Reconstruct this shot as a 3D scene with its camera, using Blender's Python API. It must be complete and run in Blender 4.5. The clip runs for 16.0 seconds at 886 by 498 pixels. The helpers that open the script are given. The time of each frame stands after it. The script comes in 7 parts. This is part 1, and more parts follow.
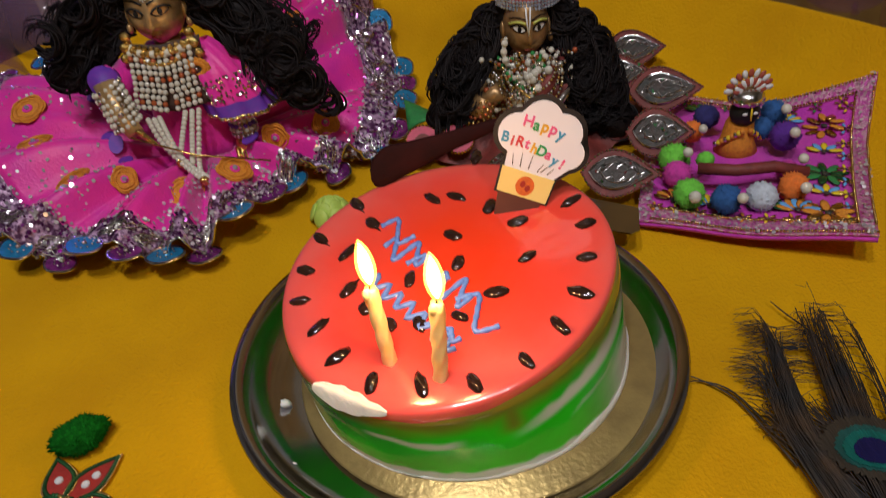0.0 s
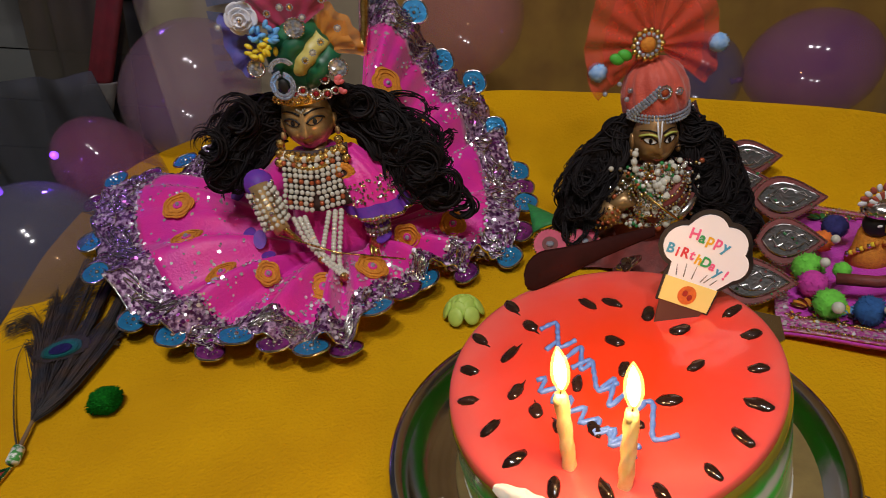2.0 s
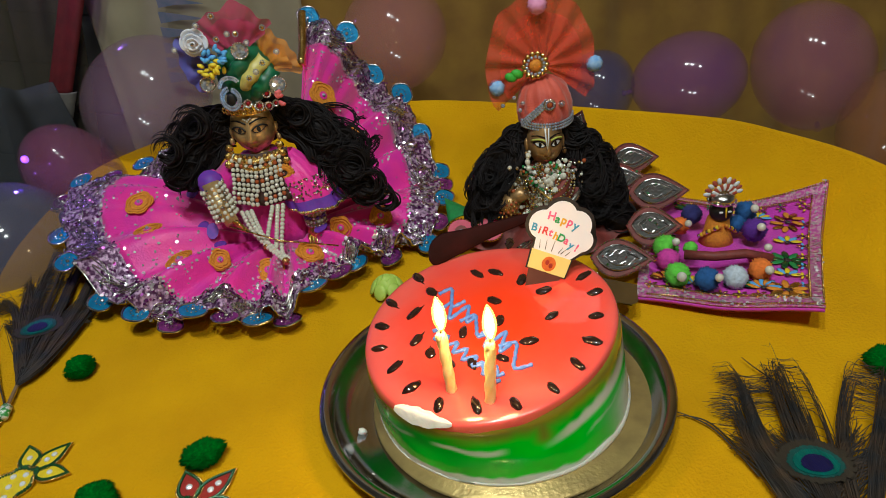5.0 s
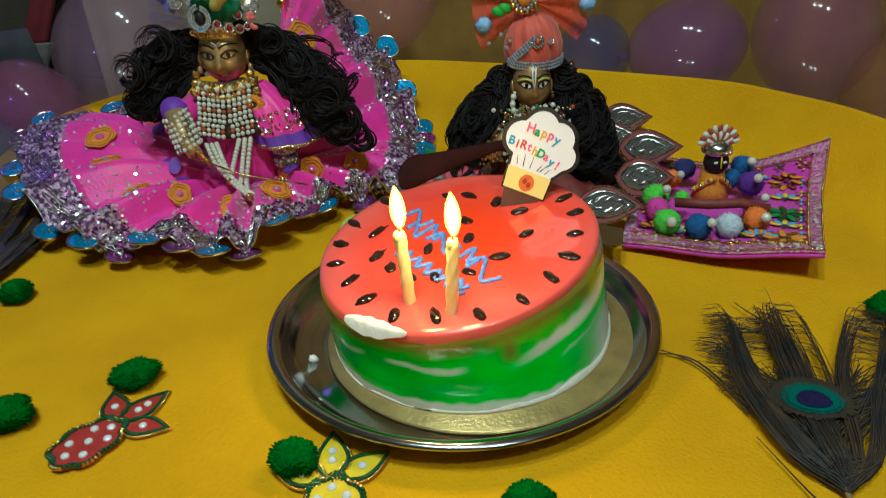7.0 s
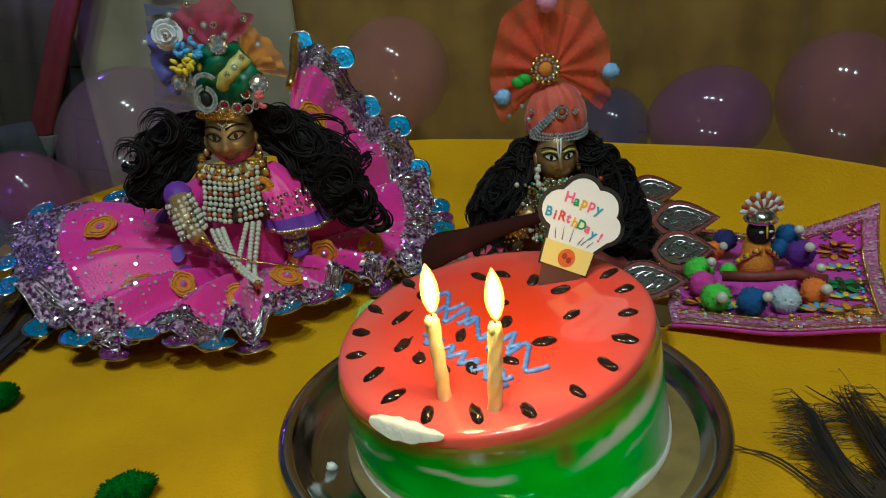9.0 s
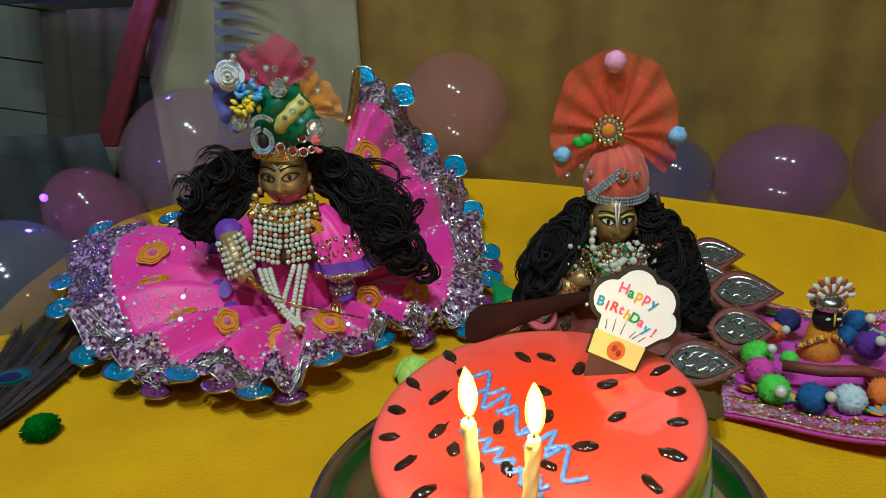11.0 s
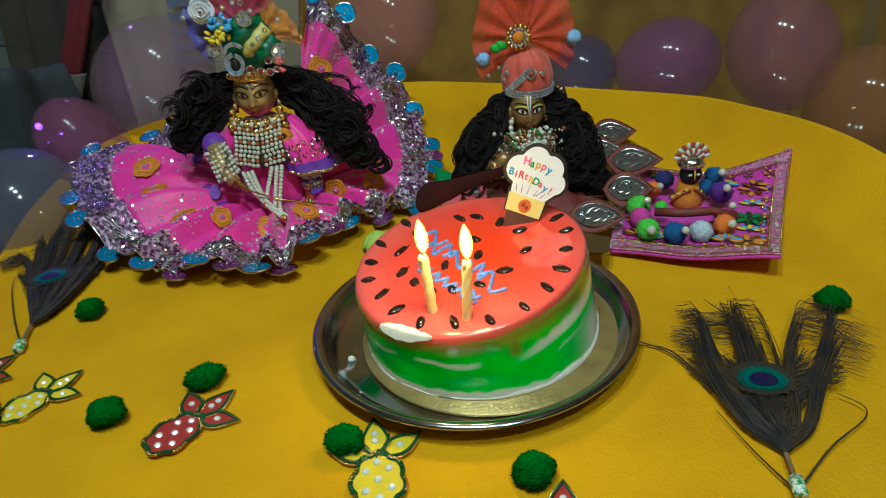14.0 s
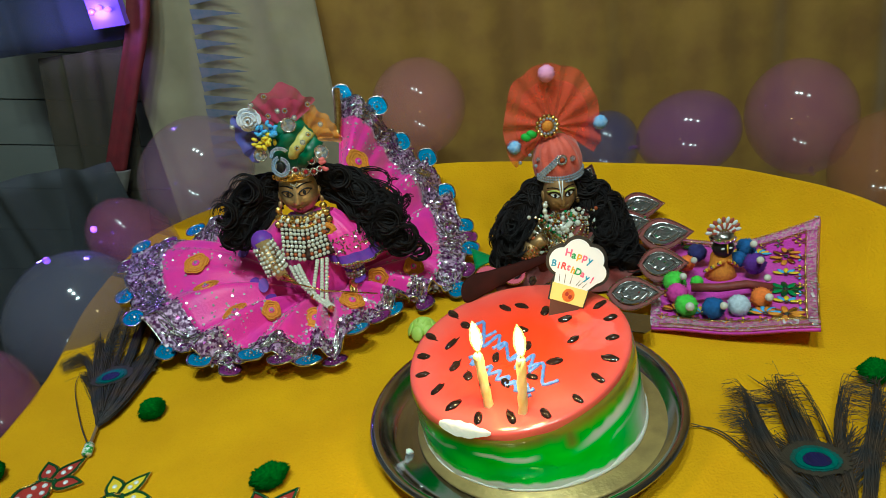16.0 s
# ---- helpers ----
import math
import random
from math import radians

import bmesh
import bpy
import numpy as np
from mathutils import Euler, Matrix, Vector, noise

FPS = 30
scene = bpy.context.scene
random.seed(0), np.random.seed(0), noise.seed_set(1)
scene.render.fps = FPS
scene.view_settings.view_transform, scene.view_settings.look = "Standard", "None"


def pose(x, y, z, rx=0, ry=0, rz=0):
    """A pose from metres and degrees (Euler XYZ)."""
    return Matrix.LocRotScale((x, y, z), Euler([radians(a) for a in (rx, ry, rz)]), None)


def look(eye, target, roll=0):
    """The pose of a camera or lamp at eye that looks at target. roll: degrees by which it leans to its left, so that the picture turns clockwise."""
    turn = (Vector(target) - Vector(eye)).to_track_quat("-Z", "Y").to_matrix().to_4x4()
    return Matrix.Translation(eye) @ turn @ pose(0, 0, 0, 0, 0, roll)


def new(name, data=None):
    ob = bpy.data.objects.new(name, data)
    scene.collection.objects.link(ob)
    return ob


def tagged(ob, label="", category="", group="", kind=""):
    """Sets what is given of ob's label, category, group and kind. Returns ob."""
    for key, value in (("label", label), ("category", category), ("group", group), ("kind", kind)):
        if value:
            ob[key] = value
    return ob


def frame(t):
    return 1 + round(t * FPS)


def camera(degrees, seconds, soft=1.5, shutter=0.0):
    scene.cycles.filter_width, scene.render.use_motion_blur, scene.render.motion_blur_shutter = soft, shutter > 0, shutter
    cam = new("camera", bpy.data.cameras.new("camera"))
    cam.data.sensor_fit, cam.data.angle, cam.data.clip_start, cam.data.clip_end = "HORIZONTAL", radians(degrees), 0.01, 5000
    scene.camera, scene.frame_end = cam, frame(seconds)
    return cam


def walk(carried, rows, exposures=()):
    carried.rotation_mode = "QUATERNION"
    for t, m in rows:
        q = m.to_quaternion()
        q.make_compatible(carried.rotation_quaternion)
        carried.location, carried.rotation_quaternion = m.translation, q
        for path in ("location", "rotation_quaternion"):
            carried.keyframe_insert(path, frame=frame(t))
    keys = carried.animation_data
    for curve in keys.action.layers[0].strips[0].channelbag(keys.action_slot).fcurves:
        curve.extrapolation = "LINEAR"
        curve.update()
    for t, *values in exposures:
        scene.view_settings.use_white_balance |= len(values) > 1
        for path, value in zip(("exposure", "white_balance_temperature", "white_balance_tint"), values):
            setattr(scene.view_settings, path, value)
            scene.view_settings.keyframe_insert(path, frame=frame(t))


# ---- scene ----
cam = camera(64.2, 16.0, soft=0.7, shutter=0.5)
PATH = [
    (0, (-0.0019, -0.2734, 0.296), (0.0175, 1.3129, -0.922), -7.1),
    (0.5, (-0.0125, -0.2783, 0.307), (0.0254, 1.3755, -0.816), -6.7),
    (1, (-0.0244, -0.277, 0.311), (-0.0389, 1.4127, -0.758), -7.7),
    (1.5, (-0.0454, -0.2757, 0.311), (-0.1112, 1.4237, -0.743), -7.7),
    (2, (-0.061, -0.28, 0.318), (-0.1552, 1.4536, -0.675), -7.6),
    (2.5, (-0.0644, -0.2837, 0.322), (-0.1811, 1.4374, -0.69), -7.1),
    (3, (-0.0615, -0.285, 0.328), (-0.1611, 1.4181, -0.717), -6),
    (3.5, (-0.0588, -0.3064, 0.339), (-0.118, 1.4254, -0.661), -6),
    (4, (-0.0428, -0.3343, 0.347), (-0.043, 1.4031, -0.643), -6.8),
    (4.2, (-0.0369, -0.345, 0.355), (0.0115, 1.386, -0.646), -6.2),
    (6.3, (-0.0281, -0.4023, 0.331), (-0.0396, 1.3605, -0.614), -6.6),
    (6.5, (-0.0282, -0.3943, 0.31), (-0.006, 1.3829, -0.606), -5.8),
    (7, (-0.0183, -0.3773, 0.27), (0.0299, 1.389, -0.669), -3.5),
    (7.5, (-0.0165, -0.3604, 0.241), (-0.0194, 1.4256, -0.658), -5.8),
    (8, (-0.0222, -0.3487, 0.239), (0.0096, 1.4697, -0.593), -5.1),
    (8.5, (-0.0308, -0.3447, 0.244), (0.0319, 1.5075, -0.507), -4.9),
    (9, (-0.0317, -0.3345, 0.249), (0.0214, 1.5318, -0.469), -5.2),
    (9.2, (-0.0333, -0.3303, 0.251), (0.0031, 1.5389, -0.459), -5.5),
    (11.3, (-0.0227, -0.3074, 0.29), (-0.1177, 1.5652, -0.405), -2.4),
    (11.5, (-0.0142, -0.3123, 0.295), (-0.0643, 1.5483, -0.435), -2.6),
    (12, (-0.0066, -0.3343, 0.3), (-0.0121, 1.4832, -0.533), -4),
    (12.5, (-0.0119, -0.3739, 0.301), (0.0577, 1.386, -0.648), -4.1),
    (13, (-0.0148, -0.3998, 0.288), (0.0328, 1.3424, -0.692), -3.9),
    (13.5, (-0.0194, -0.4234, 0.308), (0.0081, 1.3281, -0.658), -4),
    (14, (-0.0267, -0.4447, 0.328), (0.0109, 1.3076, -0.635), -5.6),
    (14.5, (-0.0363, -0.4497, 0.349), (-0.0419, 1.3396, -0.545), -6.9),
    (15, (-0.0427, -0.453, 0.361), (-0.0994, 1.3389, -0.525), -8.2),
    (15.5, (-0.0448, -0.4538, 0.372), (-0.0627, 1.37, -0.447), -8.3),
    (16, (-0.0435, -0.4509, 0.37), (-0.0435, 1.371, -0.455), -9),
]
walk(cam, [(t, look(eye, target, roll)) for t, eye, target, roll in PATH],
     [(0.0, -0.36, 6650, 15), (4.0, -0.07, 6700, 10), (6.3, 0.0, 5650, -20), (8.5, -0.31, 5600, -19), (9.2, -0.43, 5600, -19), (11.3, 0.12, 5600, -18), (12.3, 0.03, 5550, -19), (13.8, -0.05, 5500, -21), (16.0, 0.25, 5600, -23)])

# ---- world and light ----
world = bpy.data.worlds.new("world")
scene.world = world
world.use_nodes = True
world.node_tree.nodes["Background"].inputs[0].default_value = (0.55, 0.6, 0.7, 1)
world.node_tree.nodes["Background"].inputs[1].default_value = 0.04


def lamp(name, kind, m, watts, colour, size=0.1):
    data = bpy.data.lights.new(name, kind)
    data.energy, data.color = watts, colour
    if kind == "AREA":
        data.shape, data.size = "DISK", size
    else:
        data.shadow_soft_size = size
    ob = new(name, data)
    ob.matrix_world = m
    return ob


# three round ceiling bulbs behind and above the camera, and the two candle flames
BULBS = [(-0.26, -0.44, 1.55), (-0.06, -0.62, 1.55), (0.28, -0.98, 1.55)]
for b in BULBS:
    lamp("bulb_light", "AREA", look((b[0], b[1], b[2] - 0.05), (0.0, 0.15, 0.0)), 7.0, (0.98, 0.98, 1.0), 0.11)
CANDLES = [((-0.029, -0.0495, 0.064), (-0.0315, -0.047, 0.1065)), ((-0.0072, -0.0645, 0.065), (-0.0045, -0.063, 0.108))]
for base, top in CANDLES:
    lamp("flame_light", "POINT", Matrix.Translation((top[0], top[1] - 0.004, top[2] + 0.016)), 0.17, (1.0, 0.60, 0.25), 0.006)


# ---- materials ----
def mat(name, c1, c2=None, rough=0.5, metal=0.0, scale=40.0, bump=0.0, bscale=400.0, coat=0.0, sheen=0.0, clear=0.0,
        stretch=(1, 1, 1), glow=0.0, spec=0.5, sub=0.0, island=0.0, lo=0.35, hi=0.65):
    """A procedural surface: two colours mixed by noise at two scales, and a fine relief."""
    m = bpy.data.materials.new(name)
    m.use_nodes = True
    nt = m.node_tree
    b = nt.nodes["Principled BSDF"]
    out = nt.nodes["Material Output"]
    c2 = c2 or tuple(v * 0.75 for v in c1)
    tc = nt.nodes.new("ShaderNodeTexCoord")
    mp = nt.nodes.new("ShaderNodeMapping")
    mp.inputs["Scale"].default_value = stretch
    nt.links.new(tc.outputs["Object"], mp.inputs[0])
    n1 = nt.nodes.new("ShaderNodeTexNoise")
    n1.inputs["Scale"].default_value, n1.inputs["Detail"].default_value = scale, 5
    nt.links.new(mp.outputs[0], n1.inputs["Vector"])
    ramp = nt.nodes.new("ShaderNodeValToRGB")
    ramp.color_ramp.elements[0].position, ramp.color_ramp.elements[1].position = lo, hi
    ramp.color_ramp.elements[0].color, ramp.color_ramp.elements[1].color = (*c1, 1), (*c2, 1)
    nt.links.new(n1.outputs[0], ramp.inputs[0])
    col = ramp.outputs[0]
    if island:
        geo = nt.nodes.new("ShaderNodeNewGeometry")
        hsv = nt.nodes.new("ShaderNodeHueSaturation")
        rng = nt.nodes.new("ShaderNodeMapRange")
        rng.inputs[3].default_value, rng.inputs[4].default_value = 1 - island, 1 + island
        nt.links.new(geo.outputs["Random Per Island"], rng.inputs[0])
        nt.links.new(rng.outputs[0], hsv.inputs["Value"])
        nt.links.new(col, hsv.inputs["Color"])
        col = hsv.outputs[0]
    nt.links.new(col, b.inputs["Base Color"])
    b.inputs["Roughness"].default_value, b.inputs["Metallic"].default_value = rough, metal
    b.inputs["Coat Weight"].default_value, b.inputs["Coat Roughness"].default_value = coat, 0.06
    b.inputs["Sheen Weight"].default_value = sheen
    b.inputs["Specular IOR Level"].default_value = spec
    if sub:
        b.inputs["Subsurface Weight"].default_value = sub
        b.inputs["Subsurface Radius"].default_value = (0.006, 0.003, 0.002)
        b.inputs["Subsurface Scale"].default_value = 0.6
    if glow:
        b.inputs["Emission Color"].default_value, b.inputs["Emission Strength"].default_value = (*c1, 1), glow
    if bump:
        n2 = nt.nodes.new("ShaderNodeTexNoise")
        n2.inputs["Scale"].default_value, n2.inputs["Detail"].default_value = bscale, 4
        nt.links.new(mp.outputs[0], n2.inputs["Vector"])
        bp = nt.nodes.new("ShaderNodeBump")
        bp.inputs["Strength"].default_value, bp.inputs["Distance"].default_value = bump, 0.002
        nt.links.new(n2.outputs[0], bp.inputs["Height"])
        nt.links.new(bp.outputs[0], b.inputs["Normal"])
    if clear:
        tr = nt.nodes.new("ShaderNodeBsdfTransparent")
        mix = nt.nodes.new("ShaderNodeMixShader")
        mix.inputs[0].default_value = clear
        nt.links.new(b.outputs[0], mix.inputs[1])
        nt.links.new(tr.outputs[0], mix.inputs[2])
        nt.links.new(mix.outputs[0], out.inputs[0])
    return m


M_CLOTH = mat("yellow_felt", (0.72, 0.385, 0.0015), (0.57, 0.285, 0.0015), 0.95, scale=11, bump=0.7, bscale=420, spec=0.2, lo=0.25, hi=0.75)
M_STEEL = mat("steel", (0.50, 0.50, 0.53), (0.38, 0.38, 0.41), 0.15, 1.0, scale=25, bump=0.04, bscale=120)
M_GOLDBOARD = mat("gold_card", (0.52, 0.38, 0.14), (0.40, 0.29, 0.11), 0.38, 0.6, scale=60, bump=0.2, bscale=300)
M_CREAM = mat("white_cream", (0.85, 0.82, 0.74), (0.78, 0.74, 0.62), 0.5, scale=60, bump=0.3, bscale=250, sub=0.2)
M_SEED = mat("chocolate_gel", (0.012, 0.006, 0.005), (0.03, 0.012, 0.008), 0.08, coat=0.8)
M_BLUEICING = mat("blue_icing", (0.10, 0.22, 0.62), (0.16, 0.30, 0.72), 0.3, scale=300, bump=0.1)
M_CHOC = mat("brown_chocolate", (0.030, 0.004, 0.003), (0.018, 0.003, 0.002), 0.75, spec=0.12, scale=60, bump=0.05, bscale=150)
M_WAX = mat("yellow_wax", (0.88, 0.62, 0.22), (0.92, 0.72, 0.36), 0.4, scale=120, sub=0.5)
M_WICK = mat("burnt_wick", (0.02, 0.015, 0.01), (0.05, 0.03, 0.02), 0.9)
M_FLAME = mat("flame", (1.0, 0.86, 0.52), (1.0, 0.86, 0.52), 0.5, glow=9.0)
M_HALO = mat("flame_mantle", (1.0, 0.50, 0.10), (1.0, 0.50, 0.10), 0.5, glow=1.3, clear=0.66)
M_BLACK = mat("black_card", (0.012, 0.011, 0.014), (0.02, 0.018, 0.02), 0.55)
M_WHITECARD = mat("white_card", (0.82, 0.85, 0.93), (0.78, 0.81, 0.90), 0.5, scale=40)
M_YELLOWCARD = mat("yellow_card", (0.82, 0.70, 0.26), (0.80, 0.66, 0.22), 0.5)
M_BROWNCARD = mat("brown_card", (0.11, 0.04, 0.03), (0.09, 0.03, 0.025), 0.5)
M_ORANGECARD = mat("orange_card", (0.70, 0.16, 0.03), (0.55, 0.12, 0.03), 0.5, scale=500)
INK = [mat("ink_" + n, c, c, 0.5) for n, c in (("red", (0.65, 0.05, 0.07)), ("green", (0.03, 0.34, 0.12)), ("yellow", (0.75, 0.42, 0.03)),
                                              ("blue", (0.05, 0.32, 0.55)), ("pink", (0.75, 0.12, 0.30)))]
M_PINK = mat("pink_satin", (0.80, 0.022, 0.31), (0.66, 0.016, 0.34), 0.45, scale=35, bump=0.25, bscale=500, sheen=0.3)
M_LACE = mat("lilac_lace", (0.07, 0.016, 0.07), (0.52, 0.34, 0.52), 0.3, 0.25, scale=230, bump=0.8, bscale=350, lo=0.44, hi=0.60)
M_SEQUIN = mat("silver_sequin", (0.95, 0.95, 0.97), (0.84, 0.72, 0.86), 0.22, 0.65, scale=150, island=0.35)
M_PURPLESEQ = mat("purple_sequin", (0.34, 0.05, 0.32), (0.12, 0.02, 0.13), 0.2, 0.6, scale=150, island=0.5)
M_BLUEPATCH = mat("blue_foil", (0.02, 0.20, 0.44), (0.02, 0.28, 0.55), 0.25, 0.45, scale=200, bump=0.3)
M_SILVER = mat("silver_trim", (0.78, 0.76, 0.74), (0.55, 0.53, 0.52), 0.18, 1.0, scale=300, bump=0.2)
M_GOLD = mat("gold_trim", (0.80, 0.56, 0.20), (0.55, 0.36, 0.10), 0.22, 1.0, scale=200, bump=0.3, bscale=600)
M_ORANGE = mat("orange_thread", (0.72, 0.28, 0.02), (0.58, 0.20, 0.02), 0.7, scale=400, bump=0.5, bscale=900)
M_VIOLET = mat("violet_cloth", (0.10, 0.03, 0.35), (0.16, 0.03, 0.36), 0.6, scale=200)
M_PEARL = mat("pearl", (0.66, 0.65, 0.56), (0.50, 0.48, 0.40), 0.14, coat=0.7, scale=200)
M_REDBEAD = mat("red_bead", (0.45, 0.07, 0.03), (0.35, 0.12, 0.04), 0.2, 0.2, scale=300)
M_CRYSTAL = mat("crystal", (0.62, 0.68, 0.78), (0.40, 0.46, 0.56), 0.08, 0.6, scale=400, island=0.2)
M_BRASS = mat("brass", (0.72, 0.48, 0.22), (0.42, 0.26, 0.11), 0.34, 0.6, scale=90, bump=0.08)
M_DARKBRASS = mat("dark_brass", (0.46, 0.28, 0.12), (0.26, 0.15, 0.06), 0.36, 0.5, scale=70)
M_HAIR = mat("black_hair", (0.007, 0.006, 0.007), (0.014, 0.010, 0.010), 0.6, spec=0.16, scale=200, bump=0.3, bscale=900, stretch=(1, 1, 0.3))
M_GAPFILL = mat("dark_gap_fill", (0.06, 0.03, 0.02), (0.04, 0.02, 0.015), 0.7, scale=200)
M_GARNET = mat("red_stone", (0.30, 0.012, 0.02), (0.22, 0.01, 0.015), 0.1, coat=0.6)
M_CORALBUD = mat("coral_bud", (0.75, 0.16, 0.16), (0.62, 0.10, 0.12), 0.5, scale=200)
M_EYE = mat("painted_black", (0.01, 0.01, 0.01), (0.02, 0.02, 0.02), 0.5, spec=0.3)
M_EYEWHITE = mat("painted_white", (0.75, 0.78, 0.78), (0.7, 0.72, 0.74), 0.3)
M_EYELID = mat("painted_lid", (0.55, 0.58, 0.12), (0.45, 0.50, 0.10), 0.4, scale=200)
M_LIP = mat("painted_lip", (0.40, 0.08, 0.05), (0.34, 0.07, 0.05), 0.35)
M_TULLE_RED = mat("red_organza", (0.72, 0.055, 0.018), (0.58, 0.04, 0.015), 0.7, scale=90, bump=0.2, bscale=900, sheen=0.2, clear=0.46)
M_TURBAN = mat("coral_cloth", (0.62, 0.10, 0.06), (0.50, 0.07, 0.045), 0.6, scale=60, bump=0.3, bscale=700, sheen=0.3)
M_CRIMSON = mat("crimson_tulle", (0.44, 0.015, 0.09), (0.36, 0.02, 0.07), 0.7, scale=120, clear=0.28, sheen=0.3)
M_ORTULLE = mat("orange_tulle", (0.78, 0.30, 0.02), (0.66, 0.24, 0.02), 0.7, scale=120, clear=0.42)
M_BLUTULLE = mat("blue_tulle", (0.08, 0.10, 0.42), (0.10, 0.08, 0.36), 0.6, scale=120, clear=0.15)
M_DKGREEN = mat("green_satin", (0.01, 0.14, 0.05), (0.01, 0.10, 0.05), 0.4, scale=100)
M_OLIVEGOLD = mat("cream_satin", (0.62, 0.55, 0.16), (0.5, 0.42, 0.10), 0.4, scale=100)
M_WHITEROSE = mat("white_petal", (0.80, 0.82, 0.88), (0.70, 0.74, 0.84), 0.5, scale=200)
M_SKYBLUE = mat("sky_blue_bud", (0.12, 0.42, 0.80), (0.10, 0.34, 0.70), 0.5, scale=200)
M_YELLOWBUD = mat("yellow_bud", (0.80, 0.62, 0.03), (0.70, 0.52, 0.03), 0.5, scale=200)
M_LIME = mat("lime_petal", (0.50, 0.66, 0.12), (0.42, 0.60, 0.10), 0.55, scale=150)
M_MAROON = mat("maroon_cloth", (0.20, 0.032, 0.025), (0.13, 0.025, 0.02), 0.6, scale=120, bump=0.3)
M_DARKPETAL = mat("dark_petal", (0.020, 0.026, 0.020), (0.055, 0.036, 0.030), 0.5, 0.0, scale=150, bump=0.5)
M_LEAFGREEN = mat("green_cloth", (0.02, 0.26, 0.06), (0.02, 0.18, 0.05), 0.6, scale=200, bump=0.3)
M_HOTRED = mat("magenta_disc", (0.56, 0.02, 0.08), (0.46, 0.015, 0.06), 0.4, scale=200)
M_MAT = mat("magenta_mat", (0.60, 0.03, 0.46), (0.50, 0.02, 0.42), 0.6, scale=120, bump=0.5, bscale=700, sheen=0.3)
M_MATEDGE = mat("woven_trim", (0.58, 0.09, 0.40), (0.62, 0.36, 0.46), 0.4, 0.4, scale=380, bump=0.8, bscale=600, lo=0.45, hi=0.55)
M_POM = mat("green_wool", (0.003, 0.15, 0.010), (0.002, 0.085, 0.006), 0.95, scale=300, spec=0.1, island=0.3)
M_FEATHER = mat("feather_barb", (0.022, 0.024, 0.028), (0.060, 0.036, 0.020), 0.6, 0.0, scale=60, island=0.4)
M_SHAFT = mat("feather_shaft", (0.24, 0.16, 0.09), (0.18, 0.11, 0.06), 0.5, scale=80)
M_EYERING = [mat("feather_ring_" + n, c, tuple(v * 0.7 for v in c), r, k, scale=250, bump=0.4, bscale=900, stretch=(1, 0.2, 1)) for n, c, r, k in (
    ("bronze", (0.045, 0.036, 0.026), 0.5, 0.2), ("teal", (0.02, 0.13, 0.12), 0.4, 0.4), ("turquoise", (0.01, 0.22, 0.19), 0.35, 0.5), ("navy", (0.015, 0.015, 0.11), 0.35, 0.4))]
M_RED = mat("red_applique", (0.38, 0.03, 0.022), (0.30, 0.025, 0.02), 0.5, scale=200, bump=0.3)
M_YELLOW = mat("yellow_applique", (0.78, 0.60, 0.02), (0.70, 0.50, 0.02), 0.5, scale=200, bump=0.3)
M_BEADGREEN = mat("dark_green_bead", (0.015, 0.10, 0.03), (0.01, 0.06, 0.02), 0.2, 0.3, scale=300)
M_DRAPE = mat("yellow_drape", (0.30, 0.165, 0.022), (0.21, 0.105, 0.015), 0.7, scale=14, bump=0.2, bscale=1200, sheen=0.2)
M_SHEER = mat("pale_sheer", (0.45, 0.39, 0.25), (0.33, 0.28, 0.18), 0.7, scale=10, bump=0.2, bscale=900, clear=0.3)
M_VEIL = mat("brown_veil", (0.075, 0.06, 0.035), (0.05, 0.042, 0.026), 0.8, scale=10, bump=0.2, bscale=900, clear=0.38)
M_BLUEVEIL = mat("blue_veil", (0.05, 0.06, 0.13), (0.035, 0.045, 0.10), 0.8, scale=10, bump=0.2, bscale=900, clear=0.35)
M_GREYSHEER = mat("grey_sheer", (0.05, 0.055, 0.065), (0.035, 0.038, 0.042), 0.7, scale=10, clear=0.35)
M_FRINGE = mat("slate_fringe", (0.10, 0.13, 0.18), (0.16, 0.15, 0.20), 0.8, scale=80)
M_RIBBON = mat("red_ribbon", (0.14, 0.012, 0.016), (0.10, 0.010, 0.013), 0.6, scale=60, bump=0.2)
M_RIBBON2 = mat("grey_ribbon", (0.13, 0.12, 0.10), (0.09, 0.08, 0.075), 0.7, scale=60, bump=0.2)
M_PLANK = mat("grey_plank", (0.17, 0.175, 0.16), (0.12, 0.128, 0.118), 0.6, scale=8, bump=0.15, bscale=200, stretch=(0.3, 1, 1))
M_WALL = mat("room_paint", (0.50, 0.47, 0.42), (0.44, 0.42, 0.38), 0.8, scale=3, bump=0.1, bscale=80)
M_FLOOR = mat("room_floor", (0.30, 0.25, 0.20), (0.24, 0.20, 0.16), 0.5, scale=4)
M_BULB = mat("bulb_glass", (1.0, 0.94, 0.86), (1.0, 0.94, 0.86), 0.4, glow=6.0)
M_PLASTIC = mat("white_plastic", (0.75, 0.75, 0.74), (0.7, 0.7, 0.7), 0.4)
M_PURPLELED = mat("purple_led", (0.22, 0.06, 1.0), (0.22, 0.06, 1.0), 0.4, glow=2.6)
M_PURPLEBOX = mat("purple_box", (0.16, 0.08, 0.55), (0.12, 0.06, 0.45), 0.3, glow=0.22)


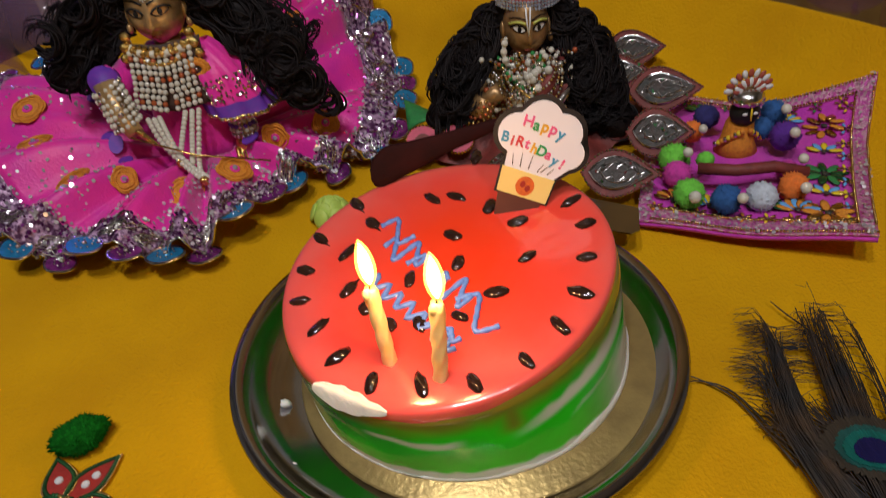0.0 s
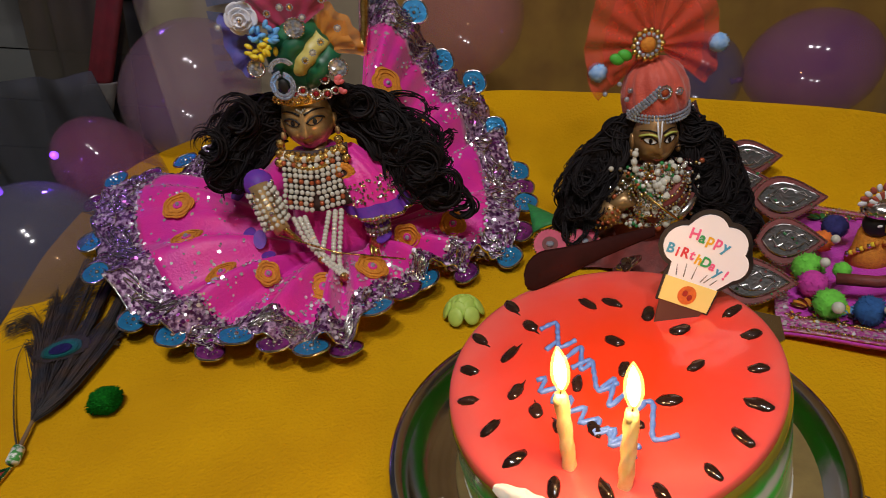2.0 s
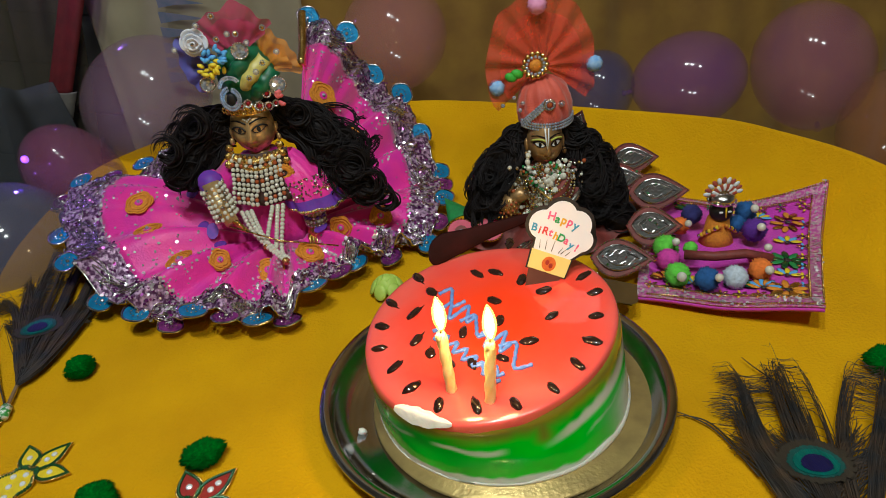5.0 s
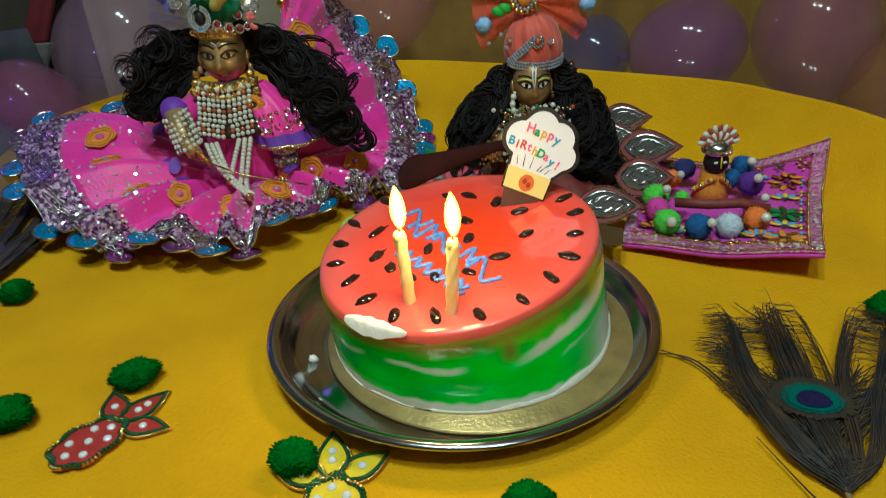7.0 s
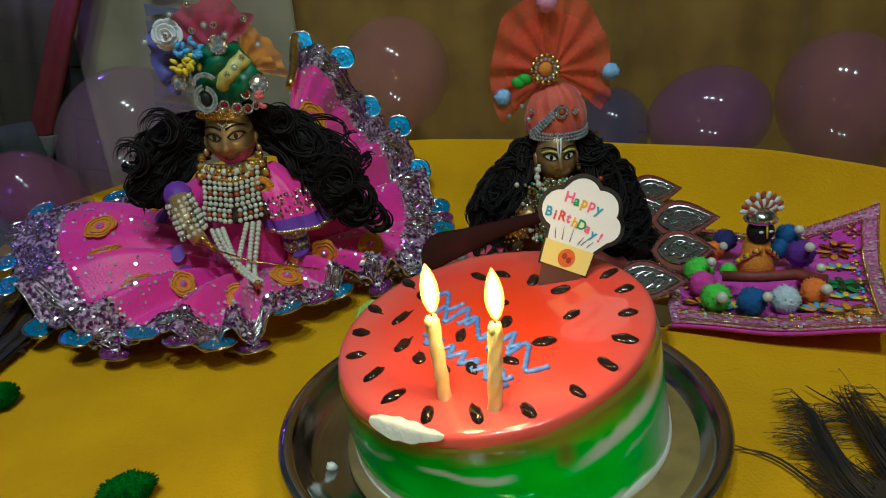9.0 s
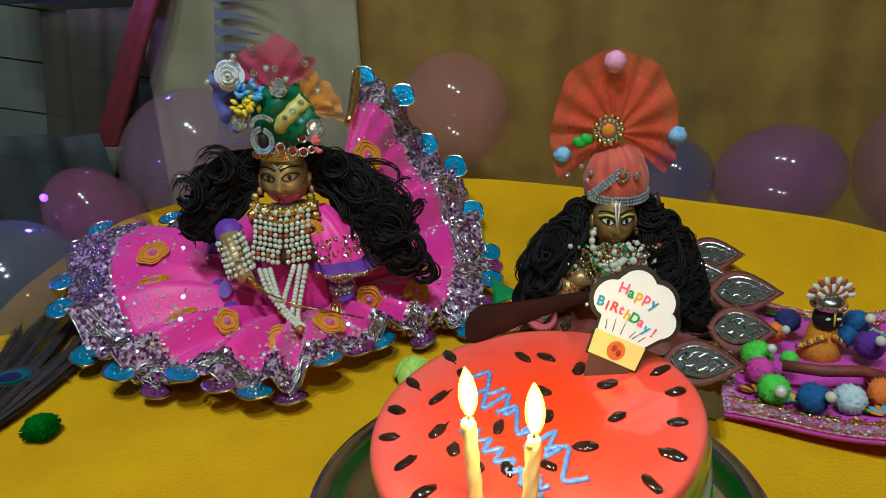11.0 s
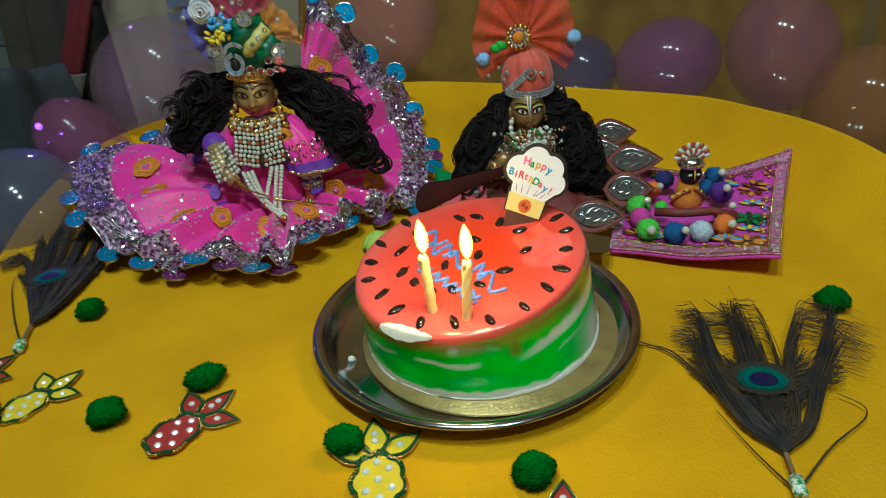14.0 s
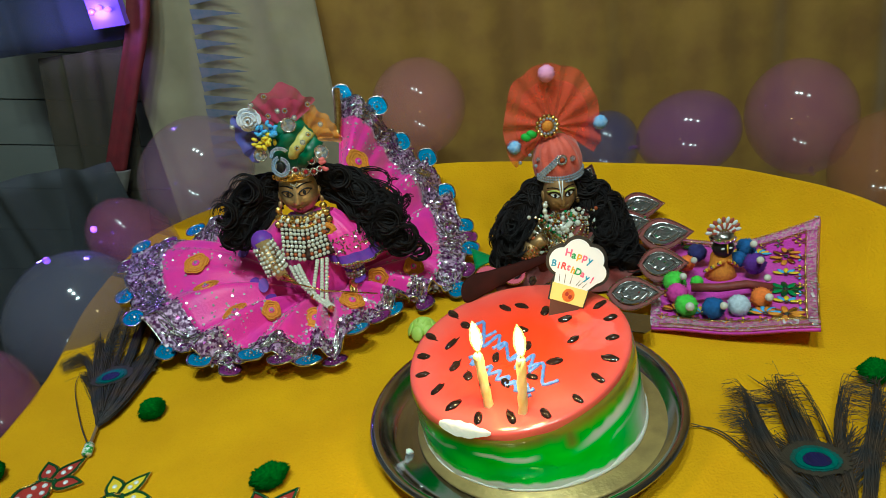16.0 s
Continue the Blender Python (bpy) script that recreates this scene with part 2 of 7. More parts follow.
# ---- mesh building ----
class Build:
    """Collects faces of several materials, then links them as one mesh object in world places."""

    def __init__(self):
        self.v, self.f, self.mi, self.uv = [], [], [], {}

    def grid(self, fn, nu, nv, m=0, close_u=False, flip=False):
        o = len(self.v)
        for i in range(nu + (0 if close_u else 1)):
            for j in range(nv + 1):
                self.v.append(tuple(fn(i / nu, j / nv)))
        n = nu if close_u else nu + 1
        for i in range(nu):
            for j in range(nv):
                a, b = o + i * (nv + 1) + j, o + ((i + 1) % n) * (nv + 1) + j
                q = (a, b, b + 1, a + 1)
                self.f.append(q[::-1] if flip else q)
                self.mi.append(m)
        return self

    def ball(self, c, r, m=0, nu=12, nv=8, rot=None, fn=None):
        r = (r, r, r) if isinstance(r, (int, float)) else r
        rot = rot or Matrix.Identity(3)
        o = len(self.v)
        c = Vector(c)
        def place(p):
            k = fn(p) if fn else 1.0
            return tuple(c + rot @ Vector((p.x * r[0] * k, p.y * r[1] * k, p.z * r[2] * k)))
        self.v.append(place(Vector((0, 0, -1))))
        for j in range(1, nv):
            b = -math.pi / 2 + math.pi * j / nv
            for i in range(nu):
                a = 2 * math.pi * i / nu
                self.v.append(place(Vector((math.cos(b) * math.cos(a), math.cos(b) * math.sin(a), math.sin(b)))))
        self.v.append(place(Vector((0, 0, 1))))
        top = len(self.v) - 1
        for i in range(nu):
            k = (i + 1) % nu
            self.f.append((o, o + 1 + k, o + 1 + i)); self.mi.append(m)
            for j in range(nv - 2):
                a = o + 1 + j * nu
                self.f.append((a + i, a + k, a + nu + k, a + nu + i)); self.mi.append(m)
            a = o + 1 + (nv - 2) * nu
            self.f.append((a + i, a + k, top)); self.mi.append(m)
        return self

    def tube(self, pts, rad, m=0, n=6, caps=True, lobes=None):
        pts = [Vector(p) for p in pts]
        o, k = len(self.v), len(pts)
        ref = Vector((0, 0, 1))
        d = (pts[-1] - pts[0])
        if d.length and abs(d.normalized().z) > 0.9:
            ref = Vector((1, 0, 0))
        for i, p in enumerate(pts):
            t = (pts[min(i + 1, k - 1)] - pts[max(i - 1, 0)])
            t = t.normalized() if t.length else Vector((0, 0, 1))
            a = t.cross(ref)
            a = a.normalized() if a.length > 1e-4 else t.orthogonal().normalized()
            b = t.cross(a)
            r = rad(i / (k - 1)) if callable(rad) else rad
            for j in range(n):
                w = 2 * math.pi * j / n
                rr = r * (lobes(i / (k - 1), w) if lobes else 1)
                self.v.append(tuple(p + (a * math.cos(w) + b * math.sin(w)) * rr))
        for i in range(k - 1):
            for j in range(n):
                q = (o + i * n + j, o + i * n + (j + 1) % n, o + (i + 1) * n + (j + 1) % n, o + (i + 1) * n + j)
                self.f.append(q); self.mi.append(m)
        if caps:
            self.f.append(tuple(o + j for j in reversed(range(n)))); self.mi.append(m)
            self.f.append(tuple(o + (k - 1) * n + j for j in range(n))); self.mi.append(m)
        return self

    def lathe(self, prof, c=(0, 0, 0), m=0, n=32, fn=None):
        """prof: (radius, height) pairs turned round a vertical axis through c."""
        c = Vector(c)
        k = len(prof) - 1
        def at(u, w):
            i = min(int(round(w * k)), k)
            a = 2 * math.pi * u
            p = c + Vector((prof[i][0] * math.cos(a), prof[i][0] * math.sin(a), prof[i][1]))
            return fn(p, i, a) if fn else p
        return self.grid(at, n, k, m, close_u=True)

    def prism(self, outline, thick, mx, m=0, rim=None):
        """A flat outline (x, y) with thickness along its z, set down by the matrix mx."""
        o, n = len(self.v), len(outline)
        for z in (0, thick):
            for x, y in outline:
                self.v.append(tuple(mx @ Vector((x, y, z))))
        self.f.append(tuple(o + i for i in reversed(range(n)))); self.mi.append(m)
        self.f.append(tuple(o + n + i for i in range(n))); self.mi.append(m)
        for i in range(n):
            k = (i + 1) % n
            self.f.append((o + i, o + k, o + n + k, o + n + i)); self.mi.append(m if rim is None else rim)
        return self

    def box(self, lo, hi, m=0):
        o = len(self.v)
        for z in (lo[2], hi[2]):
            for x, y in ((lo[0], lo[1]), (hi[0], lo[1]), (hi[0], hi[1]), (lo[0], hi[1])):
                self.v.append((x, y, z))
        for q in ((3, 2, 1, 0), (4, 5, 6, 7), (0, 1, 5, 4), (1, 2, 6, 5), (2, 3, 7, 6), (3, 0, 4, 7)):
            self.f.append(tuple(o + i for i in q)); self.mi.append(m)
        return self

    def quad(self, c, nrm, size, m=0, turn=0.0, sides=4):
        nrm = Vector(nrm).normalized()
        a = nrm.orthogonal().normalized()
        b = nrm.cross(a)
        o = len(self.v)
        for i in range(sides):
            w = turn + 2 * math.pi * i / sides
            self.v.append(tuple(Vector(c) + (a * math.cos(w) + b * math.sin(w)) * size))
        self.f.append(tuple(o + i for i in range(sides))); self.mi.append(m)
        return self

    def obj(self, name, mats, parent=None, origin=None, local=False, smooth=True, label=""):
        mats = mats if isinstance(mats, (list, tuple)) else [mats]
        if local:
            off = Vector((0, 0, 0))
        elif parent is not None:
            off = Vector(parent.location)
            if parent.parent is not None:
                off += Vector(parent.parent.location)
        else:
            off = Vector(origin) if origin is not None else Vector((
                sum(p[0] for p in self.v) / len(self.v), sum(p[1] for p in self.v) / len(self.v), min(p[2] for p in self.v)))
        me = bpy.data.meshes.new(name)
        me.from_pydata([(p[0] - off.x, p[1] - off.y, p[2] - off.z) for p in self.v], [], self.f)
        for k in mats:
            me.materials.append(k)
        me.polygons.foreach_set("material_index", self.mi)
        me.polygons.foreach_set("use_smooth", [smooth] * len(self.f))
        me.update()
        ob = new(name, me)
        if parent is not None:
            ob.parent = parent
        else:
            ob.location = off
        if label:
            ob["label"] = label
        return ob


def thing(name, at, label, category, group="", kind=""):
    ob = new(name)
    ob.location = at
    ob.empty_display_size = 0.02
    return tagged(ob, label, category, group, kind)


def lerp(a, b, t):
    return a + (b - a) * t


def smooth(t):
    t = max(0.0, min(1.0, t))
    return t * t * (3 - 2 * t)


def along(pts, u):
    """A point on a smooth line through pts, u from 0 to 1."""
    n = len(pts) - 1
    x = min(max(u, 0.0), 1.0) * n
    i = min(int(x), n - 1)
    t = x - i
    p = [Vector(pts[max(0, min(n, k))]) for k in (i - 1, i, i + 1, i + 2)]
    return 0.5 * ((2 * p[1]) + (p[2] - p[0]) * t + (2 * p[0] - 5 * p[1] + 4 * p[2] - p[3]) * t * t + (3 * p[1] - p[0] - 3 * p[2] + p[3]) * t ** 3)


# ---- room, platform and cloth ----
def slab(name, lo, hi, material, label="", category=""):
    return tagged(Build().box(lo, hi).obj(name, material, smooth=False), label, category, kind="structure")


slab("floor", (-2.2, -2.4, -0.56), (2.2, 1.7, -0.5), M_FLOOR, "plain brown room floor", "floor")
slab("ceiling", (-2.2, -2.4, 1.6), (2.2, 1.7, 1.66), M_WALL, "plain painted ceiling", "ceiling")
slab("wall_south", (-2.2, -2.46, -0.5), (2.2, -2.4, 1.6), M_WALL, "plain painted wall", "wall")
slab("wall_north", (-2.2, 0.98, -0.5), (2.2, 1.04, 1.6), M_WALL, "plain painted wall behind the drapes", "wall")
slab("wall_west", (-2.26, -2.4, -0.5), (-2.2, 1.04, 1.6), M_WALL, "plain painted wall", "wall")
slab("wall_east", (2.2, -2.4, -0.5), (2.26, 1.04, 1.6), M_WALL, "plain painted wall", "wall")
slab("platform", (-0.46, -0.9, -0.5), (0.34, 0.3, -0.045), M_WALL, "low stand hidden under the cloth", "stand")

# plan of the cloth's edge (x, y, height), all the way round from the middle of the near side
EDGE = [(-0.02, -1.03, 0.0), (-0.40, -1.03, 0.0), (-0.66, -0.95, 0.0), (-0.56, -0.3, 0.0), (-0.49, 0.0, 0.0), (-0.47, 0.18, 0.005), (-0.475, 0.33, 0.02), (-0.43, 0.47, 0.045), (-0.30, 0.52, 0.06),
        (-0.15, 0.505, 0.068), (-0.02, 0.492, 0.072), (0.10, 0.437, 0.071), (0.20, 0.385, 0.070), (0.285, 0.332, 0.070), (0.332, 0.270, 0.070),
        (0.364, 0.210, 0.069), (0.388, 0.145, 0.063), (0.415, 0.05, 0.044), (0.455, -0.06, 0.018), (0.49, -0.2, 0.0), (0.52, -0.5, 0.0), (0.56, -0.95, 0.0), (0.32, -1.03, 0.0), (-0.02, -1.03, 0.0)]
_E = [along(EDGE, i / 207) for i in range(208)]
_EN = np.array([(p.x, p.y, p.z) for p in _E])


def edge_at(x, y):
    """Signed distance from the cloth's edge (inside: plus) and the edge's height there."""
    a, b = _EN[:-1, :2], _EN[1:, :2]
    d = b - a
    q = np.array((x, y)) - a
    t = np.clip((q * d).sum(1) / (d * d).sum(1), 0, 1)
    near = a + d * t[:, None]
    dist = np.hypot(x - near[:, 0], y - near[:, 1])
    i = int(dist.argmin())
    side = d[i, 0] * (y - a[i, 1]) - d[i, 1] * (x - a[i, 0])
    return (-dist[i] if side > 0 else dist[i]), _EN[i, 2] + (_EN[i + 1, 2] - _EN[i, 2]) * t[i]


def cloth_z(x, y):
    d, ze = edge_at(x, y)
    reach = 0.16 if x < -0.1 else 0.115 - 0.043 * min(1.0, max(0.0, (x - 0.04) / 0.16))
    rise = ze * max(0.0, 1 - d / reach) ** 1.6 if d > 0 else ze
    n = noise.noise(Vector((x * 5, y * 5, 3.1))) * 0.0032 + noise.noise(Vector((x * 16 + y * 9, y * 13 - x * 6, 7.7))) * 0.0011
    k = min(1.0, (x / 0.15) ** 2 + (y / 0.15) ** 2) if abs(x) < 0.3 else 1.0
    z = rise + n * k - 0.001
    return z


def make_cloth():
    b = Build()
    mid = Vector((-0.02, -0.15))
    steps = [0.0, 0.03, 0.08, 0.14] + [0.14 + 0.86 * (1 - (1 - i / 62) ** 1.35) for i in range(1, 63)]
    roll = [(0.004, -0.001), (0.009, -0.004), (0.014, -0.010), (0.018, -0.022), (0.020, -0.05), (0.022, -0.12), (0.026, -0.24), (0.028, -0.40)]
    n = len(steps) + len(roll) - 1

    def at(u, v):
        i = int(round(v * n))
        e = along(EDGE, u)
        way = (Vector((e.x, e.y)) - mid).normalized()
        if i < len(steps):
            p = mid.lerp(Vector((e.x, e.y)), steps[i])
            return (p.x, p.y, cloth_z(p.x, p.y))
        out, dz = roll[i - len(steps)]
        out += 0.008 * noise.noise(Vector((e.x * 7, e.y * 7, 1))) * (-dz / 0.4) + 0.010 * math.sin(u * 70) * (-dz / 0.4)
        return (e.x + way.x * out, e.y + way.y * out, cloth_z(e.x, e.y) + dz)
    b.grid(at, 510, n, flip=True)
    ob = b.obj("tablecloth", M_CLOTH, origin=(0, 0, 0))
    return tagged(ob, "yellow orange felt cloth spread over a low stand", "tablecloth", kind="structure")


make_cloth()


# ---- plate, cake, candles, topper ----
PC = Vector((0.002, 0.010, 0.0))


def make_plate():
    prof = [(0.0001, 0.002), (0.09, 0.002), (0.104, 0.0025), (0.110, 0.006), (0.115, 0.012), (0.1175, 0.0165), (0.121, 0.0185), (0.1250, 0.0175),
            (0.1256, 0.0160), (0.1240, 0.0145), (0.119, 0.0145), (0.116, 0.010), (0.111, 0.003), (0.104, 0.0), (0.0001, 0.0)]
    ob = Build().lathe(prof, PC, n=96).obj("steel_plate", M_STEEL, origin=PC)
    tagged(ob, "round shiny stainless steel plate with raised rim under the cake", "plate")
    bd = Build().lathe([(0.0001, 0.0055), (0.0985, 0.0055), (0.0995, 0.0045), (0.0985, 0.0025), (0.0001, 0.0025)], (0.013, 0.008, 0), n=72)
    tagged(bd.obj("cake_board", M_GOLDBOARD, origin=(0.013, 0.008, 0.0025)), "thin round gold card board under the cake", "cake board")


def top_z(x, y):
    return 0.0722 + 0.122 * x + 0.083 * y


def glaze_colour(u, v):
    """Colour of the glazed side at a turn u and height v: green, smears of bare cream, red run down from the rim."""
    a = 2 * math.pi * u
    n = noise.noise(Vector((math.cos(a) * 3.0, math.sin(a) * 3.0, v * 2.5)))
    fine = noise.noise(Vector((math.cos(a) * 11, math.sin(a) * 11, v * 5 + 3)))
    green = Vector((0.002, 0.58, 0.004)).lerp(Vector((0.02, 0.80, 0.015)), smooth(0.5 + 0.9 * n))

    def smear(u0, v0, u1, v1, w):
        k = (u - u0) / (u1 - u0)
        if k < -0.1 or k > 1.1:
            return 0.0
        line = lerp(v0, v1, k) + 0.012 * fine + 0.02 * math.sin(k * 7)
        return math.exp(-((v - line) / (w * (0.75 + 0.5 * k + 0.2 * fine))) ** 4) * smooth((k + 0.1) / 0.25) * smooth((1.1 - k) / 0.25)
    white = max(smear(0.795, 0.54, 0.985, 0.80, 0.080), 0.9 * smear(0.660, 0.62, 0.740, 0.56, 0.040), 0.5 * smear(0.56, 0.50, 0.63, 0.60, 0.03), 0.7 * smear(0.30, 0.40, 0.48, 0.7, 0.06),
                1.3 * smooth((0.60 - v) / 0.25) * math.exp(-((u - 0.945) / 0.048) ** 2), 0.45 * smear(0.84, 0.40, 0.93, 0.52, 0.03))
    white = max(white, smooth((0.125 + 0.04 * fine + 0.04 * math.cos(a + 2.2) - v) / 0.05))
    col = green.lerp(Vector((0.80, 0.86, 0.76)), min(1.0, max(0.0, white)))
    run = smooth((v - 0.67 + 0.07 * n + 0.03 * fine) / 0.22)
    run = max(run, 0.9 * math.exp(-((u - 0.785) / 0.010) ** 2) * smooth((v - 0.50) / 0.14), 0.5 * math.exp(-((u - 0.70) / 0.02) ** 2) * smooth((v - 0.62) / 0.14))
    return col.lerp(Vector((0.30, 0.12, 0.03)), 0.82 * run)


def side_material():
    """Glossy mirror glaze that takes its colours from the side's own colour layer."""
    m = bpy.data.materials.new("green_glaze")
    m.use_nodes = True
    nt = m.node_tree
    b = nt.nodes["Principled BSDF"]
    at = nt.nodes.new("ShaderNodeAttribute")
    at.attribute_name = "glaze"
    nt.links.new(at.outputs["Color"], b.inputs["Base Color"])
    b.inputs["Roughness"].default_value = 0.12
    b.inputs["Coat Weight"].default_value = 0.45
    b.inputs["Coat Roughness"].default_value = 0.04
    b.inputs["Subsurface Weight"].default_value = 0.12
    b.inputs["Subsurface Radius"].default_value = (0.002, 0.006, 0.002)
    tc = nt.nodes.new("ShaderNodeTexCoord")
    n = nt.nodes.new("ShaderNodeTexNoise")
    n.inputs["Scale"].default_value, n.inputs["Detail"].default_value = 42.0, 2.0
    nt.links.new(tc.outputs["Object"], n.inputs["Vector"])
    bp = nt.nodes.new("ShaderNodeBump")
    bp.inputs["Strength"].default_value, bp.inputs["Distance"].default_value = 0.30, 0.004
    nt.links.new(n.outputs[0], bp.inputs["Height"])
    nt.links.new(bp.outputs[0], b.inputs["Normal"])
    return m


def top_material():
    """Red jelly glaze, paler and pinker towards the rim, where it lies thin over cream."""
    m = bpy.data.materials.new("red_glaze")
    m.use_nodes = True
    nt = m.node_tree
    b = nt.nodes["Principled BSDF"]
    tc = nt.nodes.new("ShaderNodeTexCoord")
    mp = nt.nodes.new("ShaderNodeMapping")
    mp.inputs["Scale"].default_value = (1, 1, 0)
    nt.links.new(tc.outputs["Object"], mp.inputs[0])
    ln = nt.nodes.new("ShaderNodeVectorMath")
    ln.operation = "LENGTH"
    nt.links.new(mp.outputs[0], ln.inputs[0])
    n = nt.nodes.new("ShaderNodeTexNoise")
    n.inputs["Scale"].default_value, n.inputs["Detail"].default_value = 22.0, 4
    nt.links.new(tc.outputs["Object"], n.inputs["Vector"])
    ma = nt.nodes.new("ShaderNodeMath")
    ma.operation = "MULTIPLY_ADD"
    ma.inputs[1].default_value, ma.inputs[2].default_value = 0.055, -0.027
    nt.links.new(n.outputs[0], ma.inputs[0])
    ad = nt.nodes.new("ShaderNodeMath")
    nt.links.new(ma.outputs[0], ad.inputs[0])
    nt.links.new(ln.outputs["Value"], ad.inputs[1])
    r = nt.nodes.new("ShaderNodeValToRGB")
    e = r.color_ramp.elements
    e[0].position, e[0].color = 0.02, (0.84, 0.045, 0.012, 1)
    e[1].position, e[1].color = 0.060, (0.83, 0.065, 0.045, 1)
    k = e.new(0.083)
    k.color = (0.80, 0.11, 0.095, 1)
    nt.links.new(ad.outputs[0], r.inputs[0])
    nt.links.new(r.outputs[0], b.inputs["Base Color"])
    b.inputs["Roughness"].default_value, b.inputs["Coat Weight"].default_value = 0.2, 0.7
    b.inputs["Coat Roughness"].default_value = 0.05
    b.inputs["Subsurface Weight"].default_value = 0.15
    b.inputs["Subsurface Radius"].default_value = (0.006, 0.002, 0.001)
    n2 = nt.nodes.new("ShaderNodeTexNoise")
    n2.inputs["Scale"].default_value = 55.0
    nt.links.new(tc.outputs["Object"], n2.inputs["Vector"])
    bp = nt.nodes.new("ShaderNodeBump")
    bp.inputs["Strength"].default_value, bp.inputs["Distance"].default_value = 0.10, 0.004
    nt.links.new(n2.outputs[0], bp.inputs["Height"])
    nt.links.new(bp.outputs[0], b.inputs["Normal"])
    return m


def on_top(x, y, up=0.0):
    return Vector((x, y, top_z(x, y) + up))


TOP_R, BASE_R = 0.0855, 0.0895


def make_cake():
    cake = thing("birthday_cake", (0.004, 0.008, 0.0055), "round watermelon style cake with red glazed top and green side", "cake")
    # side: from the board up to the rounded shoulder
    n, k = 288, 40
    b = Build()

    def side(u, v):
        a = 2 * math.pi * u
        s = v
        r = lerp(BASE_R, TOP_R + 0.001, smooth(s)) + 0.0012 * math.sin(3 * a + 1) * s + 0.0006 * noise.noise(Vector((math.cos(a) * 4, math.sin(a) * 4, s * 3)))
        if s > 0.86:
            r -= 0.004 * ((s - 0.86) / 0.14) ** 2
        cx, cy = lerp(0.008, 0.0, s), lerp(0.013, 0.004, s)
        x, y = cx + r * math.cos(a), cy + r * math.sin(a)
        return (x, y, lerp(0.0056, top_z(x, y) - 0.0012, s))
    b.grid(side, n, k, 0)
    body = b.obj("side", side_material(), cake, label="glossy green glazed side with white streaks")
    tint = body.data.color_attributes.new("glaze", "FLOAT_COLOR", "POINT")
    for vi in range(len(body.data.vertices)):
        tint.data[vi].color = (*glaze_colour((vi // (k + 1)) / n, (vi % (k + 1)) / k), 1.0)
    b = Build()
    prof = [0.0, 0.3, 0.6, 0.85, 0.93, 0.965, 0.985, 0.995, 1.0, 1.003, 0.998]
    drop = [0, 0, 0, 0, 0, -0.0002, -0.0007, -0.0014, -0.0025, -0.0042, -0.0062]

    def cap(u, v):
        a, i = 2 * math.pi * u, int(round(v * (len(prof) - 1)))
        r = max(prof[i], 0.001) * (TOP_R - 0.0005 + 0.0012 * math.sin(3 * a + 1))
        x, y = r * math.cos(a), 0.004 + r * math.sin(a)
        dz = drop[i] * (1 + 0.8 * max(0, noise.noise(Vector((math.cos(a) * 3, math.sin(a) * 3, 1.5)))) * (i > 8))
        return (x, y, top_z(x, y) + 0.0004 + dz)
    b.grid(cap, 96, len(prof) - 1, 0, close_u=True)
    b.obj("top_glaze", top_material(), cake, label="glossy red orange jelly glaze")
    # white cream foot and a chip of bare cream on the near rim
    b = Build()
    b.lathe([(0.0885, 0.0056), (0.0901, 0.0057), (0.0903, 0.0072), (0.0899, 0.0092), (0.0888, 0.0104)], (0.008, 0.013, 0), n=96,
            fn=lambda p, i, a: p + Vector((0, 0, (0.0075 * noise.noise(Vector((math.cos(a) * 3, math.sin(a) * 3, 0))) + 0.0022 * noise.noise(Vector((math.cos(a) * 14, math.sin(a) * 14, 4))) - 0.0016 + 0.003 * math.cos(a)) * (i > 2))))
    b.obj("cream_foot", M_CREAM, cake, label="thin band of white cream")
    b = Build()
    a0, a1 = math.radians(222), math.radians(249)

    def chip(u, v):
        a = lerp(a0, a1, u)
        w = math.sin(math.pi * min(1, max(0, u * 0.94 + 0.03))) ** 0.6 * (0.95 + 0.18 * noise.noise(Vector((u * 5, 0.3, 5))) - 0.45 * u)
        r = TOP_R + 0.0026 - 0.0100 * (1 - v) * w
        x, y = r * math.cos(a), 0.004 + r * math.sin(a)
        return (x, y, top_z(x, y) + 0.0019 - 0.0085 * max(0.0, (v - 0.55) / 0.45) ** 1.5 * w + 0.0004 * noise.noise(Vector((u * 10, v * 5, 2))))
    b.grid(chip, 40, 12)
    b.obj("cream_chip", M_CREAM, cake, label="white cream showing where the glaze broke")
    # seeds piped in dark gel
    seeds = [(0.0288, 0.0889), (0.0303, 0.0412), (0.0437, 0.023), (0.0733, 0.03), (0.0759, 0.0097), (0.0706, -0.0138), (0.0625, -0.0358),
             (0.0487, -0.053), (0.0307, -0.067), (0.0073, -0.073), (-0.0156, -0.0688), (-0.0381, -0.061), (-0.0554, -0.0417), (-0.0652, -0.0206),
             (-0.0756, 0.0015), (-0.0735, 0.0241), (-0.0657, 0.0479), (-0.0445, 0.071), (-0.0358, 0.0505), (-0.0013, 0.0595), (0.0116, 0.0562),
             (0.0064, 0.0252), (0.0435, -0.0035), (0.0086, 0.004), (-0.0503, 0.0279), (-0.0495, 0.0002), (0.0254, -0.0231), (-0.0398, -0.0152),
             (-0.0137, -0.0331), (-0.0284, -0.0288), (-0.0172, -0.0028), (0.0059, -0.0336)]
    rnd = random.Random(5)
